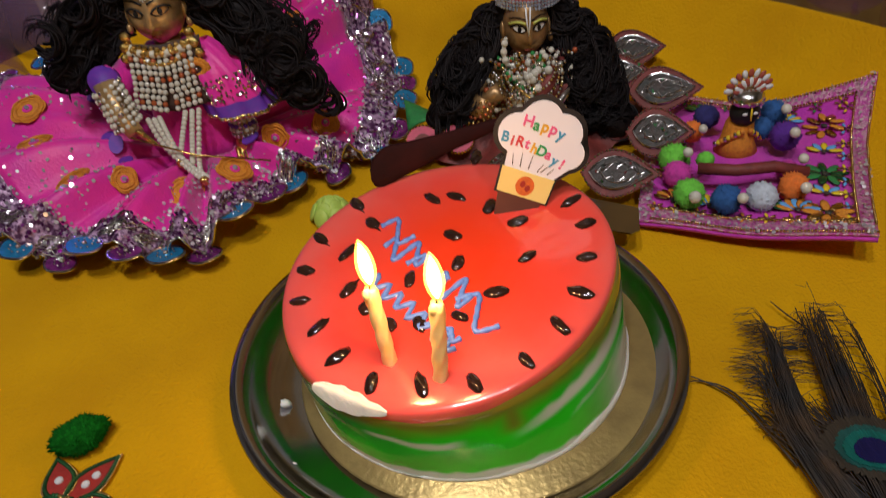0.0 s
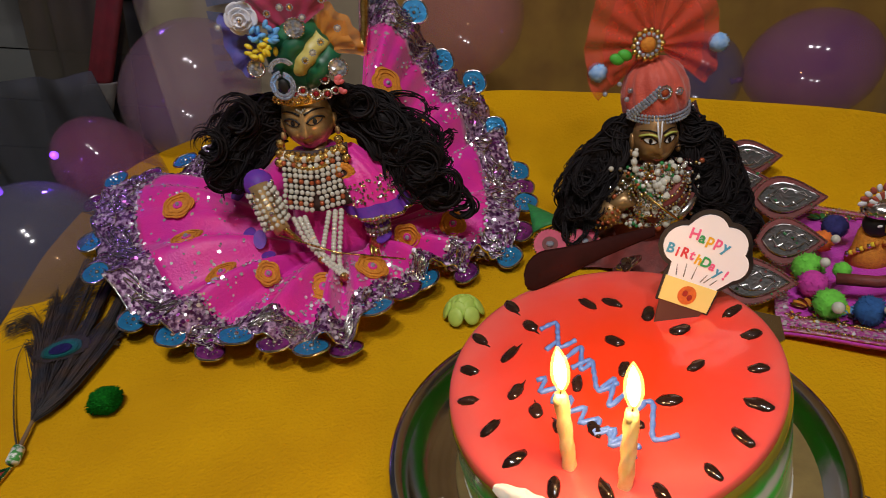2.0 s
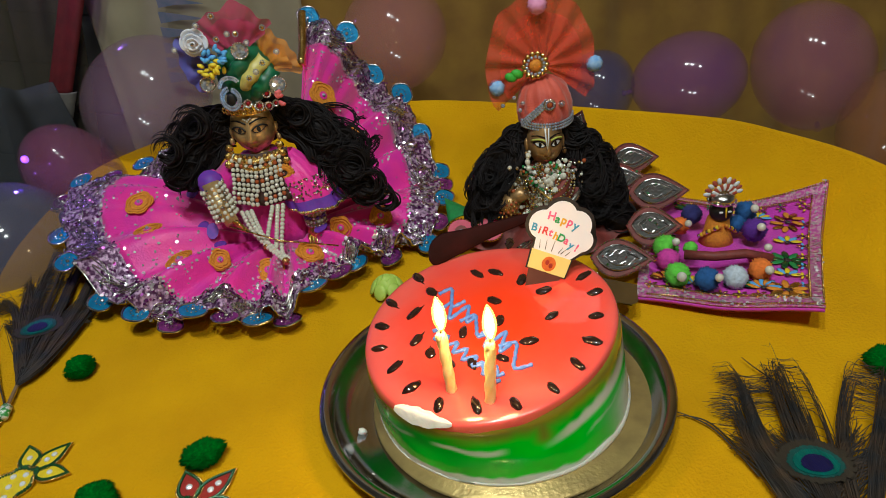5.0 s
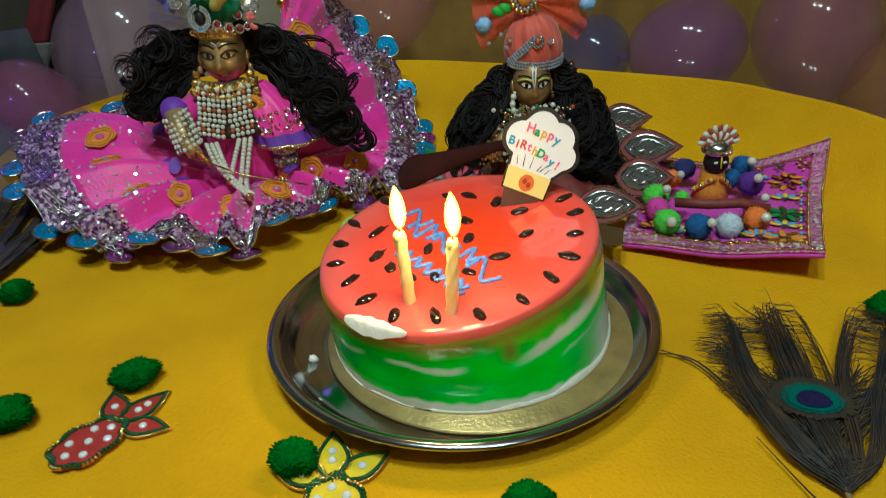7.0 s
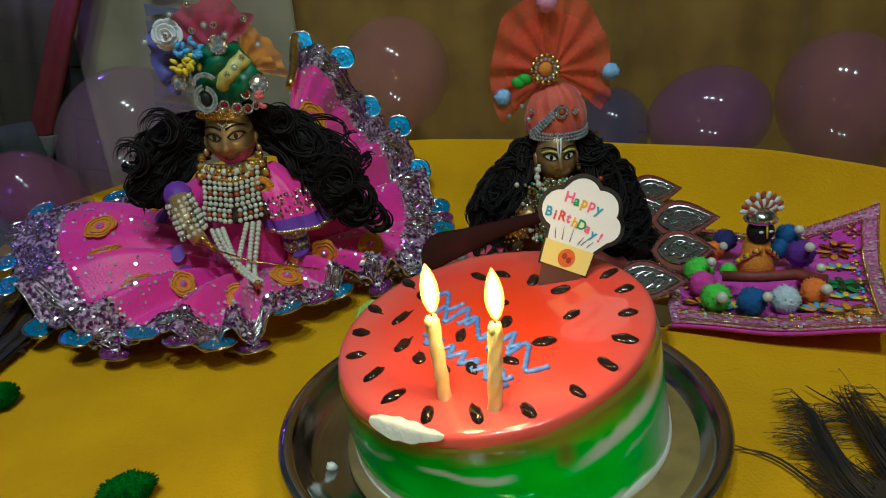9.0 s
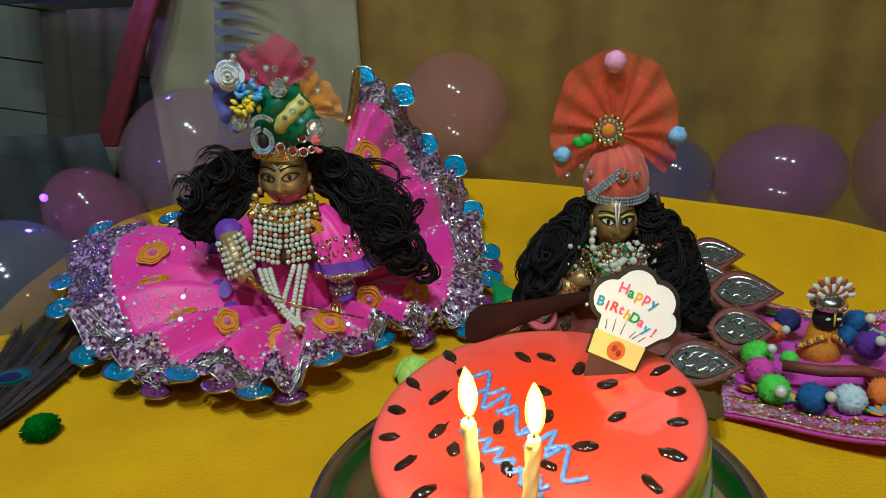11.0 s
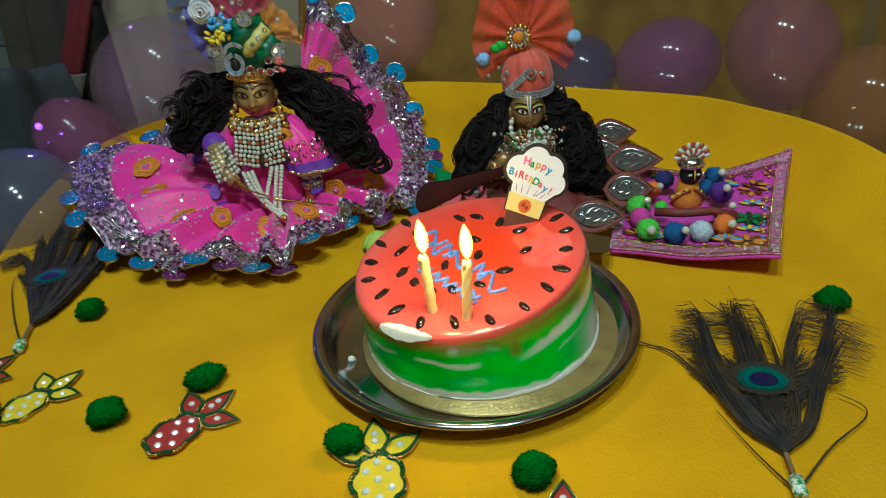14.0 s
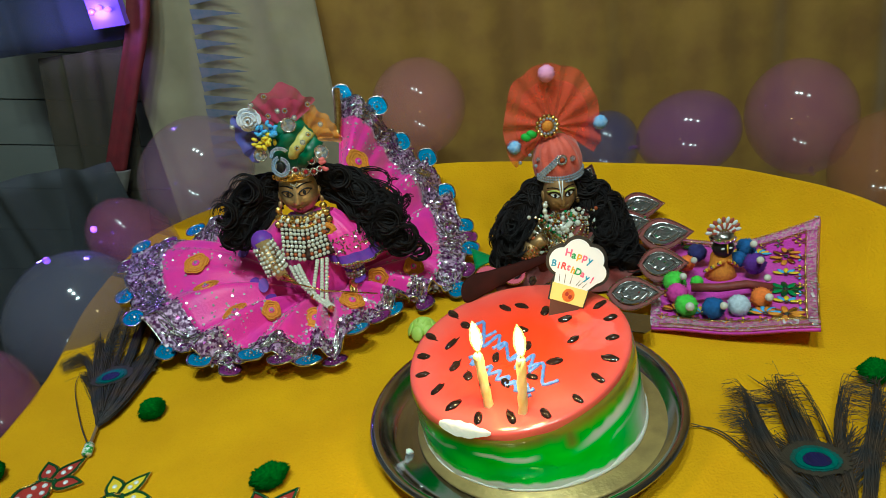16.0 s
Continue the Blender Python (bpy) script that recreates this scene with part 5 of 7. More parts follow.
        bd = Build().ball((x, y, z), (0.0016, 0.0010, 0.0016), 0, 8, 5).obj("bead", M_PEARL if i % 2 else M_GOLD, t, label="tiny bead in a rhinestone ring")
        g = Build()
        for k in range(9):
            a = 2 * math.pi * k / 9
            g.ball((x + 0.0022 * math.cos(a), y, z + 0.0022 * math.sin(a)), 0.0007, 0, 5, 4)
        g.obj("setting", M_CRYSTAL, bd, smooth=False, label="ring of tiny stones")
    # gilded forehead band with chased flowers
    g = Build()
    g.grid(lambda u, v: (-0.184 + 0.0232 * math.cos(math.radians(lerp(205, 335, u))), 0.268 + 0.0240 * math.sin(math.radians(lerp(205, 335, u))), 0.1565 + 0.008 * v), 24, 2)
    for i in range(9):
        w = math.radians(lerp(212, 328, i / 8))
        for k in range(6):
            a = k * math.pi / 3
            g.ball((-0.184 + 0.0236 * math.cos(w) + 0.0016 * math.cos(a), 0.268 + 0.0246 * math.sin(w), 0.1605 + 0.0020 * math.sin(a)), (0.0013, 0.0010, 0.0013), 0, 6, 4)
    g.obj("forehead_band", M_GOLD, t, label="engraved gold forehead band")


make_turban_green()


# ---- the doll with the coral turban ----
def make_doll_coral():
    b = Build()
    rnd = random.Random(12)
    face(b, (0.086, 0.240, 0.1010), 0.0172, 0.0190, 0.0262, 0, 2, 3, 4, lid=11)
    # white painted mark down the brow
    for s in (-1, 1):
        b.tube([(0.085 + s * 0.0017, 0.2215, 0.120), (0.085 + s * 0.0012, 0.2205, 0.110), (0.085, 0.2195, 0.100)], 0.0007, 3, n=5)
    b.tube([(0.085, 0.243, 0.085), (0.085, 0.243, 0.072)], 0.0085, 0, n=10)
    b.lathe([(0.0001, 0.080), (0.013, 0.079), (0.024, 0.072), (0.027, 0.055), (0.030, 0.03), (0.034, 0.006), (0.0001, 0.006)], (0.086, 0.245, 0), 5, 26,
            fn=lambda p, i, a: Vector((p.x, 0.245 + (p.y - 0.245) * 0.75, p.z)))
    # arms
    b.tube([(0.066, 0.238, 0.070), (0.048, 0.226, 0.046), (0.062, 0.216, 0.062)], lambda t: 0.0090 - 0.002 * t, 0, n=10)
    b.tube([(0.052, 0.226, 0.054), (0.046, 0.225, 0.040)], 0.0094, 0, n=12)
    for k in range(5):
        c = Vector((0.0525, 0.226, 0.055)).lerp(Vector((0.0455, 0.225, 0.039)), k / 4)
        for i in range(14):
            w = 2 * math.pi * i / 14
            b.ball(c + Vector((0.0098 * math.cos(w), 0.0098 * math.sin(w), 0.003 * math.cos(w))), 0.0015, 6 if k % 2 == 0 else 9, 6, 4)
    b.tube([(0.108, 0.240, 0.070), (0.122, 0.230, 0.050), (0.100, 0.222, 0.052)], lambda t: 0.0085 - 0.002 * t, 5, n=10)
    # jewels heaped on the chest
    for i in range(640):
        x, z = rnd.gauss(0.083, 0.013), rnd.uniform(0.034, 0.086)
        y = 0.2235 + 0.25 * abs(x - 0.085) - 0.16 * (0.086 - z) + rnd.uniform(-0.004, 0.000)
        b.ball((x, y, z), rnd.uniform(0.0011, 0.0024), rnd.choice((7, 8, 7, 7, 7, 7, 8, 6, 9, 10)), 6, 5)
    for i in range(7):
        w = i / 6
        b.ball((0.0685 - 0.002 * math.sin(w * 3), 0.224 - 0.003 * w, 0.098 - 0.018 * w), 0.0017 + 0.0012 * (i % 2), 8, 7, 5)
    # larger pearls and chains hung over the heap
    for i in range(26):
        x, z = rnd.gauss(0.084, 0.012), rnd.uniform(0.036, 0.084)
        b.ball((x, 0.2200 + 0.25 * abs(x - 0.085) - 0.17 * (0.086 - z), z), rnd.uniform(0.0026, 0.0036), rnd.choice((8, 8, 7)), 8, 6)
    for off in (0.0, 0.006, 0.012):
        for i in range(24):
            w = math.pi * i / 23
            b.ball((0.085 - (0.020 + off * 0.3) * math.cos(w), 0.2195 - 0.006 * math.sin(w) - off * 0.3, 0.078 - off - 0.020 * math.sin(w)), 0.0014, 7 if i % 3 else 6, 6, 4)
    # sash
    b.tube([(0.114, 0.236, 0.078), (0.098, 0.219, 0.060), (0.078, 0.216, 0.040)], 0.0055, 5, n=8)
    b.tube([(0.124, 0.230, 0.058), (0.106, 0.216, 0.046), (0.092, 0.213, 0.034)], 0.0042, 7, n=6)
    b.tube([(0.072, 0.214, 0.066), (0.085, 0.206, 0.055), (0.098, 0.203, 0.044)], 0.0010, 6, n=6)
    # hair
    b.ball((0.086, 0.252, 0.108), (0.023, 0.019, 0.025), 2, 16, 10)
    mass(b, ((0.060, 0.252, 0.104, 0.013), (0.047, 0.250, 0.088, 0.016), (0.036, 0.248, 0.070, 0.018), (0.026, 0.246, 0.052, 0.018), (0.020, 0.244, 0.036, 0.015), (0.110, 0.252, 0.106, 0.013),
             (0.122, 0.250, 0.090, 0.017), (0.132, 0.246, 0.072, 0.019), (0.138, 0.240, 0.052, 0.020), (0.144, 0.232, 0.032, 0.021), (0.154, 0.224, 0.018, 0.017), (0.128, 0.236, 0.035, 0.016), (0.128, 0.246, 0.092, 0.014), (0.136, 0.242, 0.078, 0.016), (0.142, 0.236, 0.060, 0.017), (0.148, 0.230, 0.042, 0.016), (0.104, 0.244, 0.088, 0.010), (0.066, 0.244, 0.086, 0.009)), 2)
    curls(b, rnd, [(0.066, 0.250, 0.112), (0.064, 0.248, 0.100), (0.066, 0.246, 0.090)], (-0.70, -0.14, -0.85), 0.060, 2, 84, 0.0120, 0.006, 0.0030)
    curls(b, rnd, [(0.106, 0.250, 0.114), (0.110, 0.248, 0.102), (0.108, 0.246, 0.090)], (0.54, -0.22, -0.92), 0.072, 2, 110, 0.0115, 0.004, 0.0030)
    ob = b.obj("doll", [M_DARKBRASS, M_PINK, M_HAIR, M_EYEWHITE, M_LIP, M_MAROON, M_GOLD, M_SILVER, M_PEARL, M_REDBEAD, M_LEAFGREEN, M_EYELID], origin=(0.086, 0.245, 0.006))
    tagged(ob, "seated dark brass doll with long black hair and heaped necklaces", "doll")


make_doll_coral()


def pom_ball(b, c, r, m, n=260, seed=1):
    """A woolly ball: a lumpy core and many short tufts."""
    rnd = random.Random(seed)
    c = Vector(c)
    b.ball(c, r * 0.86, m, 14, 10, fn=lambda p: 1 + 0.12 * noise.noise(p * 4 + Vector((seed, 0, 0))))
    for i in range(n):
        z = rnd.uniform(-1, 1)
        a = rnd.uniform(0, 6.283)
        d = Vector((math.cos(a) * math.sqrt(1 - z * z), math.sin(a) * math.sqrt(1 - z * z), z))
        e = (d + Vector([rnd.uniform(-0.35, 0.35) for _ in range(3)])).normalized()
        o = len(b.v)
        s = d.orthogonal().normalized() * r * 0.07
        k = rnd.uniform(0.92, 1.12)
        p, q = c + d * r * 0.80, c + d * r * 0.80 + e * r * 0.20 * k
        s2 = d.cross(s)
        b.v += [tuple(p + s), tuple(p - s * 0.5 + s2 * 0.8), tuple(p - s * 0.5 - s2 * 0.8), tuple(q)]
        for f in ((0, 1, 3), (1, 2, 3), (2, 0, 3)):
            b.f.append(tuple(o + j for j in f)); b.mi.append(m)


def make_turban_coral():
    t = thing("doll_turban", (0.090, 0.250, 0.112), "coral cloth doll turban with wide pleated organza fan and brooch", "turban")
    b = Build()
    b.lathe([(0.0205, 0.114), (0.0235, 0.118), (0.0248, 0.128), (0.0246, 0.135), (0.0232, 0.142), (0.0205, 0.149), (0.0160, 0.1545), (0.010, 0.158), (0.0001, 0.160)], (0.089, 0.252, 0), 0, 72,
            fn=lambda p, i, a: Vector((0.089 + (p.x - 0.089) * (1 + 0.055 * math.sin(12 * a + 130 * p.z)), 0.252 + (p.y - 0.252) * (1 + 0.055 * math.sin(12 * a + 130 * p.z)), p.z + 0.0008 * math.sin(9 * a + p.z * 260))))
    b.obj("wrap", M_TURBAN, t)
    f = Build()
    c = Vector((0.088, 0.256, 0.168))

    def fan(u, v):
        a = math.radians(lerp(-38, 222, u))
        r = 0.058 * (0.10 + 0.90 * v) * (1 + 0.06 * noise.noise(Vector((u * 6, 0, 3))) * v + 0.02 * math.sin(u * 40) * v) * (0.90 + 0.12 * abs(math.sin(a)))
        return c + Vector((r * math.cos(a) * 0.95, 0.006 * v + 0.0020 * math.sin(u * 11 * 6.283 + 3 * noise.noise(Vector((u * 4, 1, 0)))) * (0.3 + v) + 0.004 * noise.noise(Vector((u * 5, v * 2, 4))), r * math.sin(a) * 1.06))
    f.grid(fan, 168, 10)
    f.obj("organza_fan", M_TULLE_RED, t, label="stiff pleated orange red organza fan")
    f = Build()
    f.grid(lambda u, v: fan(u, v * 0.72) + Vector((0, -0.004, 0.001)), 140, 8)
    f.obj("inner_fan", M_TULLE_RED, t, label="second layer of pleated organza")
    # rhinestone bands
    b = Build()
    for row in range(3):
        for i in range(26):
            w = math.radians(lerp(205, 352, i / 25))
            b.ball((0.089 + 0.0258 * math.cos(w), 0.252 + 0.0258 * math.sin(w), 0.1185 + row * 0.0027 - 0.0022 * math.sin(math.pi * i / 25)), 0.00135, 0, 6, 4)
    for row in range(3):
        for i in range(13):
            k = i / 12
            w, zz = math.radians(lerp(205, 262, k) + row * 3.5), 0.1215 + 0.022 * k - row * 0.0014
            rr = 0.0258 - 0.0025 * max(0.0, (zz - 0.134) / 0.010)
            b.ball((0.089 + rr * math.cos(w), 0.252 + rr * math.sin(w), zz), 0.0016, 0, 6, 4)
    rb = b.obj("rhinestone_trim", M_CRYSTAL, t, smooth=False, label="rows of tiny clear rhinestones")
    rb["kind"] = "stuff"
    def brooch(x, y, z, r, mid, rim, name, lab):
        o = Build().ball((x, y, z), (r * 0.55, r * 0.35, r * 0.55), 0, 12, 8).obj(name, mid, t, label=lab)
        g = Build()
        for i in range(14):
            w = 2 * math.pi * i / 14
            g.ball((x + r * math.cos(w), y, z + r * math.sin(w)), r * 0.24, 0, 7, 5)
            g.ball((x + r * 0.75 * math.cos(w + 0.2), y - 0.001, z + r * 0.75 * math.sin(w + 0.2)), r * 0.15, 1, 6, 4)
        g.obj("setting", [rim, M_CRYSTAL], o, label="ring of metal beads and stones")
    brooch(0.0800, 0.2425, 0.1725, 0.0105, M_ORANGE, M_GOLD, "brooch", "round gold brooch with orange centre")
    brooch(0.0890, 0.2262, 0.1400, 0.0048, M_REDBEAD, M_SILVER, "jewel", "small red jewel ringed with stones")
    brooch(0.1005, 0.2290, 0.139, 0.0026, M_CRYSTAL, M_SILVER, "jewel", "small clear jewel")
    brooch(0.067, 0.2400, 0.140, 0.0020, M_CRYSTAL, M_SILVER, "jewel", "small clear jewel")
    for x, y, z, r, mt, lab in ((0.0845, 0.2500, 0.2235, 0.0095, M_PALEPINK, "pale pink woolly pompom"), (0.047, 0.2620, 0.1500, 0.0085, M_PALEBLUE, "pale blue woolly pompom"), (0.1380, 0.2600, 0.163, 0.0085, M_PALEBLUE, "pale blue woolly pompom")):
        q = Build()
        pom_ball(q, (x, y, z), r, 0, 160, int(x * 1000))
        q.obj("pompom", mt, t, label=lab)
    for x, z in ((0.064, 0.1655), (0.058, 0.163)):
        Build().ball((x, 0.246, z), (0.006, 0.003, 0.0042), 0, 10, 6, Matrix.Rotation(0.5, 3, "Y")).obj("leaf", M_BRIGHTGREEN, t, label="bright green fabric leaf")
    for x, y, z in ((0.050, 0.250, 0.136), (0.064, 0.238, 0.134), (0.060, 0.245, 0.144)):
        Build().ball((x, y, z), 0.0021, 0, 7, 5).obj("bead", M_CRYSTAL, t)


M_PALEPINK = mat("pale_pink_wool", (0.78, 0.36, 0.58), (0.70, 0.28, 0.50), 0.9, scale=300)
M_PALEBLUE = mat("pale_blue_wool", (0.16, 0.36, 0.70), (0.40, 0.58, 0.80), 0.9, scale=180)
M_BRIGHTGREEN = mat("bright_green_cloth", (0.06, 0.42, 0.04), (0.05, 0.34, 0.03), 0.6, scale=200)
make_turban_coral()


def leaf_outline(ln, wd, n=14):
    pts = [(ln * i / n, wd * math.sin(math.pi * (i / n) ** 0.8) * (1 - 0.15 * i / n)) for i in range(n + 1)]
    return pts + [(x, -y) for x, y in pts[::-1][1:-1]]


def make_petal_skirt():
    t = thing("doll_skirt", (0.10, 0.25, 0.006), "maroon doll skirt of stitched petals edged with silver braid", "skirt")
    b = Build()

    def at(u, v):
        a = 2 * math.pi * u
        rx = 0.092 + 0.008 * math.sin(9 * a)
        x, y = 0.095 + rx * v * math.cos(a), 0.262 + (0.072 + 0.006 * math.sin(9 * a)) * v * math.sin(a)
        return (x, y, max(0.030 * (1 - v) ** 0.8 + 0.003 * math.sin(14 * a) * v, 0.0) + cloth_z(x, y) + 0.004)
    b.grid(at, 90, 10)
    b.obj("maroon_cloth", M_MAROON, t)
    # petals: root place, angle, length, half width, tilt up
    for x, y, ang, ln, wd, up, z in ((0.172, 0.325, -14, 0.058, 0.024, 4, 0.032), (0.172, 0.252, -16, 0.064, 0.025, 3, 0.030), (0.152, 0.190, -20, 0.054, 0.024, 3, 0.027), (0.108, 0.150, -20, 0.060, 0.022, 2, 0.022),
                                     (0.118, 0.282, 38, 0.042, 0.015, 55, 0.075), (0.150, 0.290, -8, 0.055, 0.024, 4, 0.028), (0.060, 0.200, -115, 0.030, 0.015, 4, 0.016)):
        mx = Matrix.Translation((x, y, z + cloth_z(x, y) * 0.6)) @ pose(0, 0, 0, 0, 0, ang) @ pose(0, 0, 0, 0, -up, 0) @ pose(0, 0, 0, 34, 0, 0)
        ln, wd = ln * 0.90, wd * 0.88
        o = leaf_outline(ln, wd)
        p = Build().prism(o, 0.0016, mx, 0)
        inner = [(0.10 * ln + q * 0.80, r * 0.68) for q, r in o]
        p.prism(inner, 0.0026, mx, 1)
        for i in range(len(o)):
            q0, q1 = o[i], o[(i + 1) % len(o)]
            for k in range(4):
                c = mx @ Vector((lerp(q0[0], q1[0], k / 4), lerp(q0[1], q1[1], k / 4), 0.0018))
                p.ball(c, 0.0010, 2 if (i + k) % 2 else 0, 5, 4)
        pr = random.Random(int(x * 900))
        for f in (1.0, 0.62):
            p.tube([mx @ Vector((ln * 0.5 + (inner[i % len(inner)][0] - ln * 0.5) * f, inner[i % len(inner)][1] * f, 0.0030)) for i in range(len(inner) + 1)], 0.0008 if f == 1.0 else 0.0006, 2, n=5, caps=False)
        for sgn in (1, -1):
            p.tube([mx @ Vector((ln * (0.2 + 0.6 * k / 12), sgn * wd * 0.30 * math.sin(math.pi * k / 12) + wd * 0.12 * math.sin(k * 2.1), 0.0032)) for k in range(13)], 0.00045, 2, n=4, caps=False)
        for k in range(9):
            q = pr.uniform(0.15, 0.85)
            p.quad(mx @ Vector((ln * q, wd * 0.62 * pr.uniform(-1, 1) * math.sin(math.pi * q), 0.0032)), mx.to_3x3() @ Vector((pr.uniform(-0.8, 0.8), pr.uniform(-0.8, 0.8), 1)), pr.uniform(0.0008, 0.0016), pr.choice((2, 2, 0, 0, 1, 3)), pr.random() * 3, 5)
        p.obj("petal", [M_MAROON, M_DARKPETAL, M_SILVER, M_LEAFGREEN], t, smooth=False, label="dark petal with silver braid edge")
    # pink roundels with a jewel and a green corner on the near side
    for x, y, z, r in ((-0.001, 0.2214, 0.024, 0.0135), (0.027, 0.220, 0.024, 0.0125)):
        mx = Matrix.Translation((x, y, z)) @ pose(0, 0, 0, 38, 0, 0)
        ring = lambda k: [(r * k * math.cos(i * math.pi / 12), r * k * math.sin(i * math.pi / 12)) for i in range(24)]
        p = Build().prism(ring(1.0), 0.0016, mx, 0).prism(ring(0.48), 0.0024, mx, 1)
        p.ball(mx @ Vector((0, 0, 0.0026)), (r * 0.26, r * 0.26, 0.0022), 2, 8, 6)
        for i in range(30):
            w = 2 * math.pi * i / 30
            p.ball(mx @ Vector((r * math.cos(w), r * math.sin(w), 0.0012)), 0.0012, 3, 5, 4)
        p.obj("roundel", [M_HOTRED, M_MAROON, M_CRYSTAL, M_GOLD], t, smooth=False, label="magenta roundel with clear jewel")
    g = Build().grid(lambda u, v: (-0.012 + 0.05 * u, 0.245 + 0.035 * v - 0.01 * u, 0.024 + 0.012 * math.sin(3 * u + 2 * v) * (1 - u * 0.5)), 14, 10)
    gc = g.obj("green_corner", M_LEAFGREEN, t, label="green cloth corner")
    gc.modifiers.new("thick", "SOLIDIFY").thickness = 0.001


make_petal_skirt()

# ---- the magenta mat with the small doll and the wool garland ----
MAT = [(0.135, 0.105), (0.2565, 0.037), (0.343, 0.197), (0.203, 0.284)]


def mat_at(u, v, up=0.0):
    a = Vector(MAT[0]).lerp(Vector(MAT[1]), u)
    c = Vector(MAT[3]).lerp(Vector(MAT[2]), u)
    p = a.lerp(c, v)
    return Vector((p.x, p.y, max(cloth_z(p.x, p.y), 0) + 0.006 + 0.004 * u + 0.013 * u * u * (1 - v) ** 2 + 0.0012 * math.sin(u * 9 + v * 7) + up))


def make_mat():
    t = thing("doll_mat", (0.247, 0.171, 0.006), "rectangular magenta cloth mat with woven border and embroidered flowers", "mat")
    b = Build().grid(lambda u, v: mat_at(u, v), 40, 48)
    o = b.obj("mat_cloth", M_MAT, t)
    o.modifiers.new("thick", "SOLIDIFY").thickness = 0.003
    for lo, hi in (((0, 0), (1, 0.075)), ((0, 0.945), (1, 1)), ((0.93, 0.075), (1, 0.945)), ((0, 0.075), (0.06, 0.945))):
        b = Build().grid(lambda u, v: mat_at(lerp(lo[0], hi[0], u), lerp(lo[1], hi[1], v), 0.0022), 40, 40)
        o = b.obj("border", M_MATEDGE, t, label="woven pink silver border")
        o.modifiers.new("thick", "SOLIDIFY").thickness = 0.0015
    rnd = random.Random(4)
    b = Build()
    for i in range(420):
        e = rnd.choice((0, 1, 2, 3))
        k, w = rnd.random(), rnd.uniform(0.0, 0.07)
        u, v = ((k, w), (k, 1 - w * 0.8), (1 - w, k), (w, k))[e]
        b.quad(mat_at(u, v, 0.0038), Vector([rnd.uniform(-0.6, 0.6), rnd.uniform(-0.6, 0.6), 1]), rnd.uniform(0.0008, 0.0016), 0, rnd.random() * 3, 5)
    b.obj("sequin_scatter", [M_SEQUIN], t, smooth=False, label="tiny silver sequins")["kind"] = "stuff"
    cols = [M_ORANGE, M_BEADGREEN, M_YELLOW, M_SKYBLUE]
    def flower(u, v, r, c1, c2, petals=8, half=False):
        c = mat_at(u, v, 0.0026)
        f = Build()
        ax = (mat_at(min(u + 0.03, 1), v) - mat_at(max(u - 0.03, 0), v)).normalized()
        ay = (mat_at(u, min(v + 0.03, 1)) - mat_at(u, max(v - 0.03, 0))).normalized()
        for i in range(petals):
            a = (math.pi if half else 2 * math.pi) * (i + 0.5) / petals
            d = ax * math.cos(a) + ay * math.sin(a)
            f.ball(c + d * r * 0.6, (r * 0.42, r * 0.19, 0.0006), i % 2, 8, 4, Matrix.Rotation(math.atan2(d.y, d.x), 3, "Z"))
        f.ball(c, (r * 0.16, r * 0.16, 0.0009), 2, 8, 5)
        f.obj("flower", [c1, c2, M_DARKPETAL], t, label="small embroidered flower")
    for v, c1, c2, half in ((0.14, M_ORANGE, M_GOLD, False), (0.29, M_YELLOW, M_SKYBLUE, True), (0.45, M_BEADGREEN, M_LEAFGREEN, False), (0.63, M_YELLOW, M_SKYBLUE, True), (0.83, M_ORANGE, M_GOLD, False)):
        flower(0.82, v, 0.016 if not half else 0.013, c1, c2, 9 if not half else 5, half)
    for u, c1, c2 in ((0.16, M_ORANGE, M_GOLD), (0.33, M_YELLOW, M_SKYBLUE), (0.58, M_BEADGREEN, M_LEAFGREEN), (0.70, M_SKYBLUE, M_ORANGE)):
        flower(u, 0.15, 0.014, c1, c2, 8, True)
    for u, c1, c2 in ((0.25, M_BEADGREEN, M_LEAFGREEN), (0.50, M_YELLOW, M_VIOLET), (0.66, M_SKYBLUE, M_YELLOW)):
        flower(u, 0.86, 0.013, c1, c2, 7, True)
    for v, c1, c2 in ((0.35, M_ORANGE, M_GOLD), (0.6, M_BEADGREEN, M_YELLOW)):
        flower(0.13, v, 0.012, c1, c2, 7, False)
    for k in range(9):
        flower(0.905, 0.10 + 0.1 * k, 0.0062, M_GOLD, M_SKYBLUE if k % 2 else M_YELLOW, 5, False)
        flower(0.08 + 0.1 * k, 0.092, 0.0062, M_GOLD, M_YELLOW if k % 2 else M_ORANGE, 5, False)
        flower(0.08 + 0.1 * k, 0.925, 0.0055, M_GOLD, M_LEAFGREEN if k % 2 else M_YELLOW, 5, False)
    g = Build()
    for a, c in (((0.06, 0.075), (0.93, 0.075)), ((0.93, 0.075), (0.93, 0.945)), ((0.93, 0.945), (0.06, 0.945))):
        for i in range(70):
            g.ball(mat_at(lerp(a[0], c[0], i / 69), lerp(a[1], c[1], i / 69), 0.0034), 0.0011, 0, 5, 4)
            g.ball(mat_at(min(lerp(a[0], c[0], i / 69) * 1.07, 0.995), lerp(a[1], c[1], i / 69) if a[0] == c[0] else (0.01 if a[1] < 0.5 else 0.99), 0.0034), 0.0010, 0, 5, 4)
    g.obj("gold_stitching", M_GOLD, t, label="gold bead stitching along the border")["kind"] = "stuff"


make_mat()


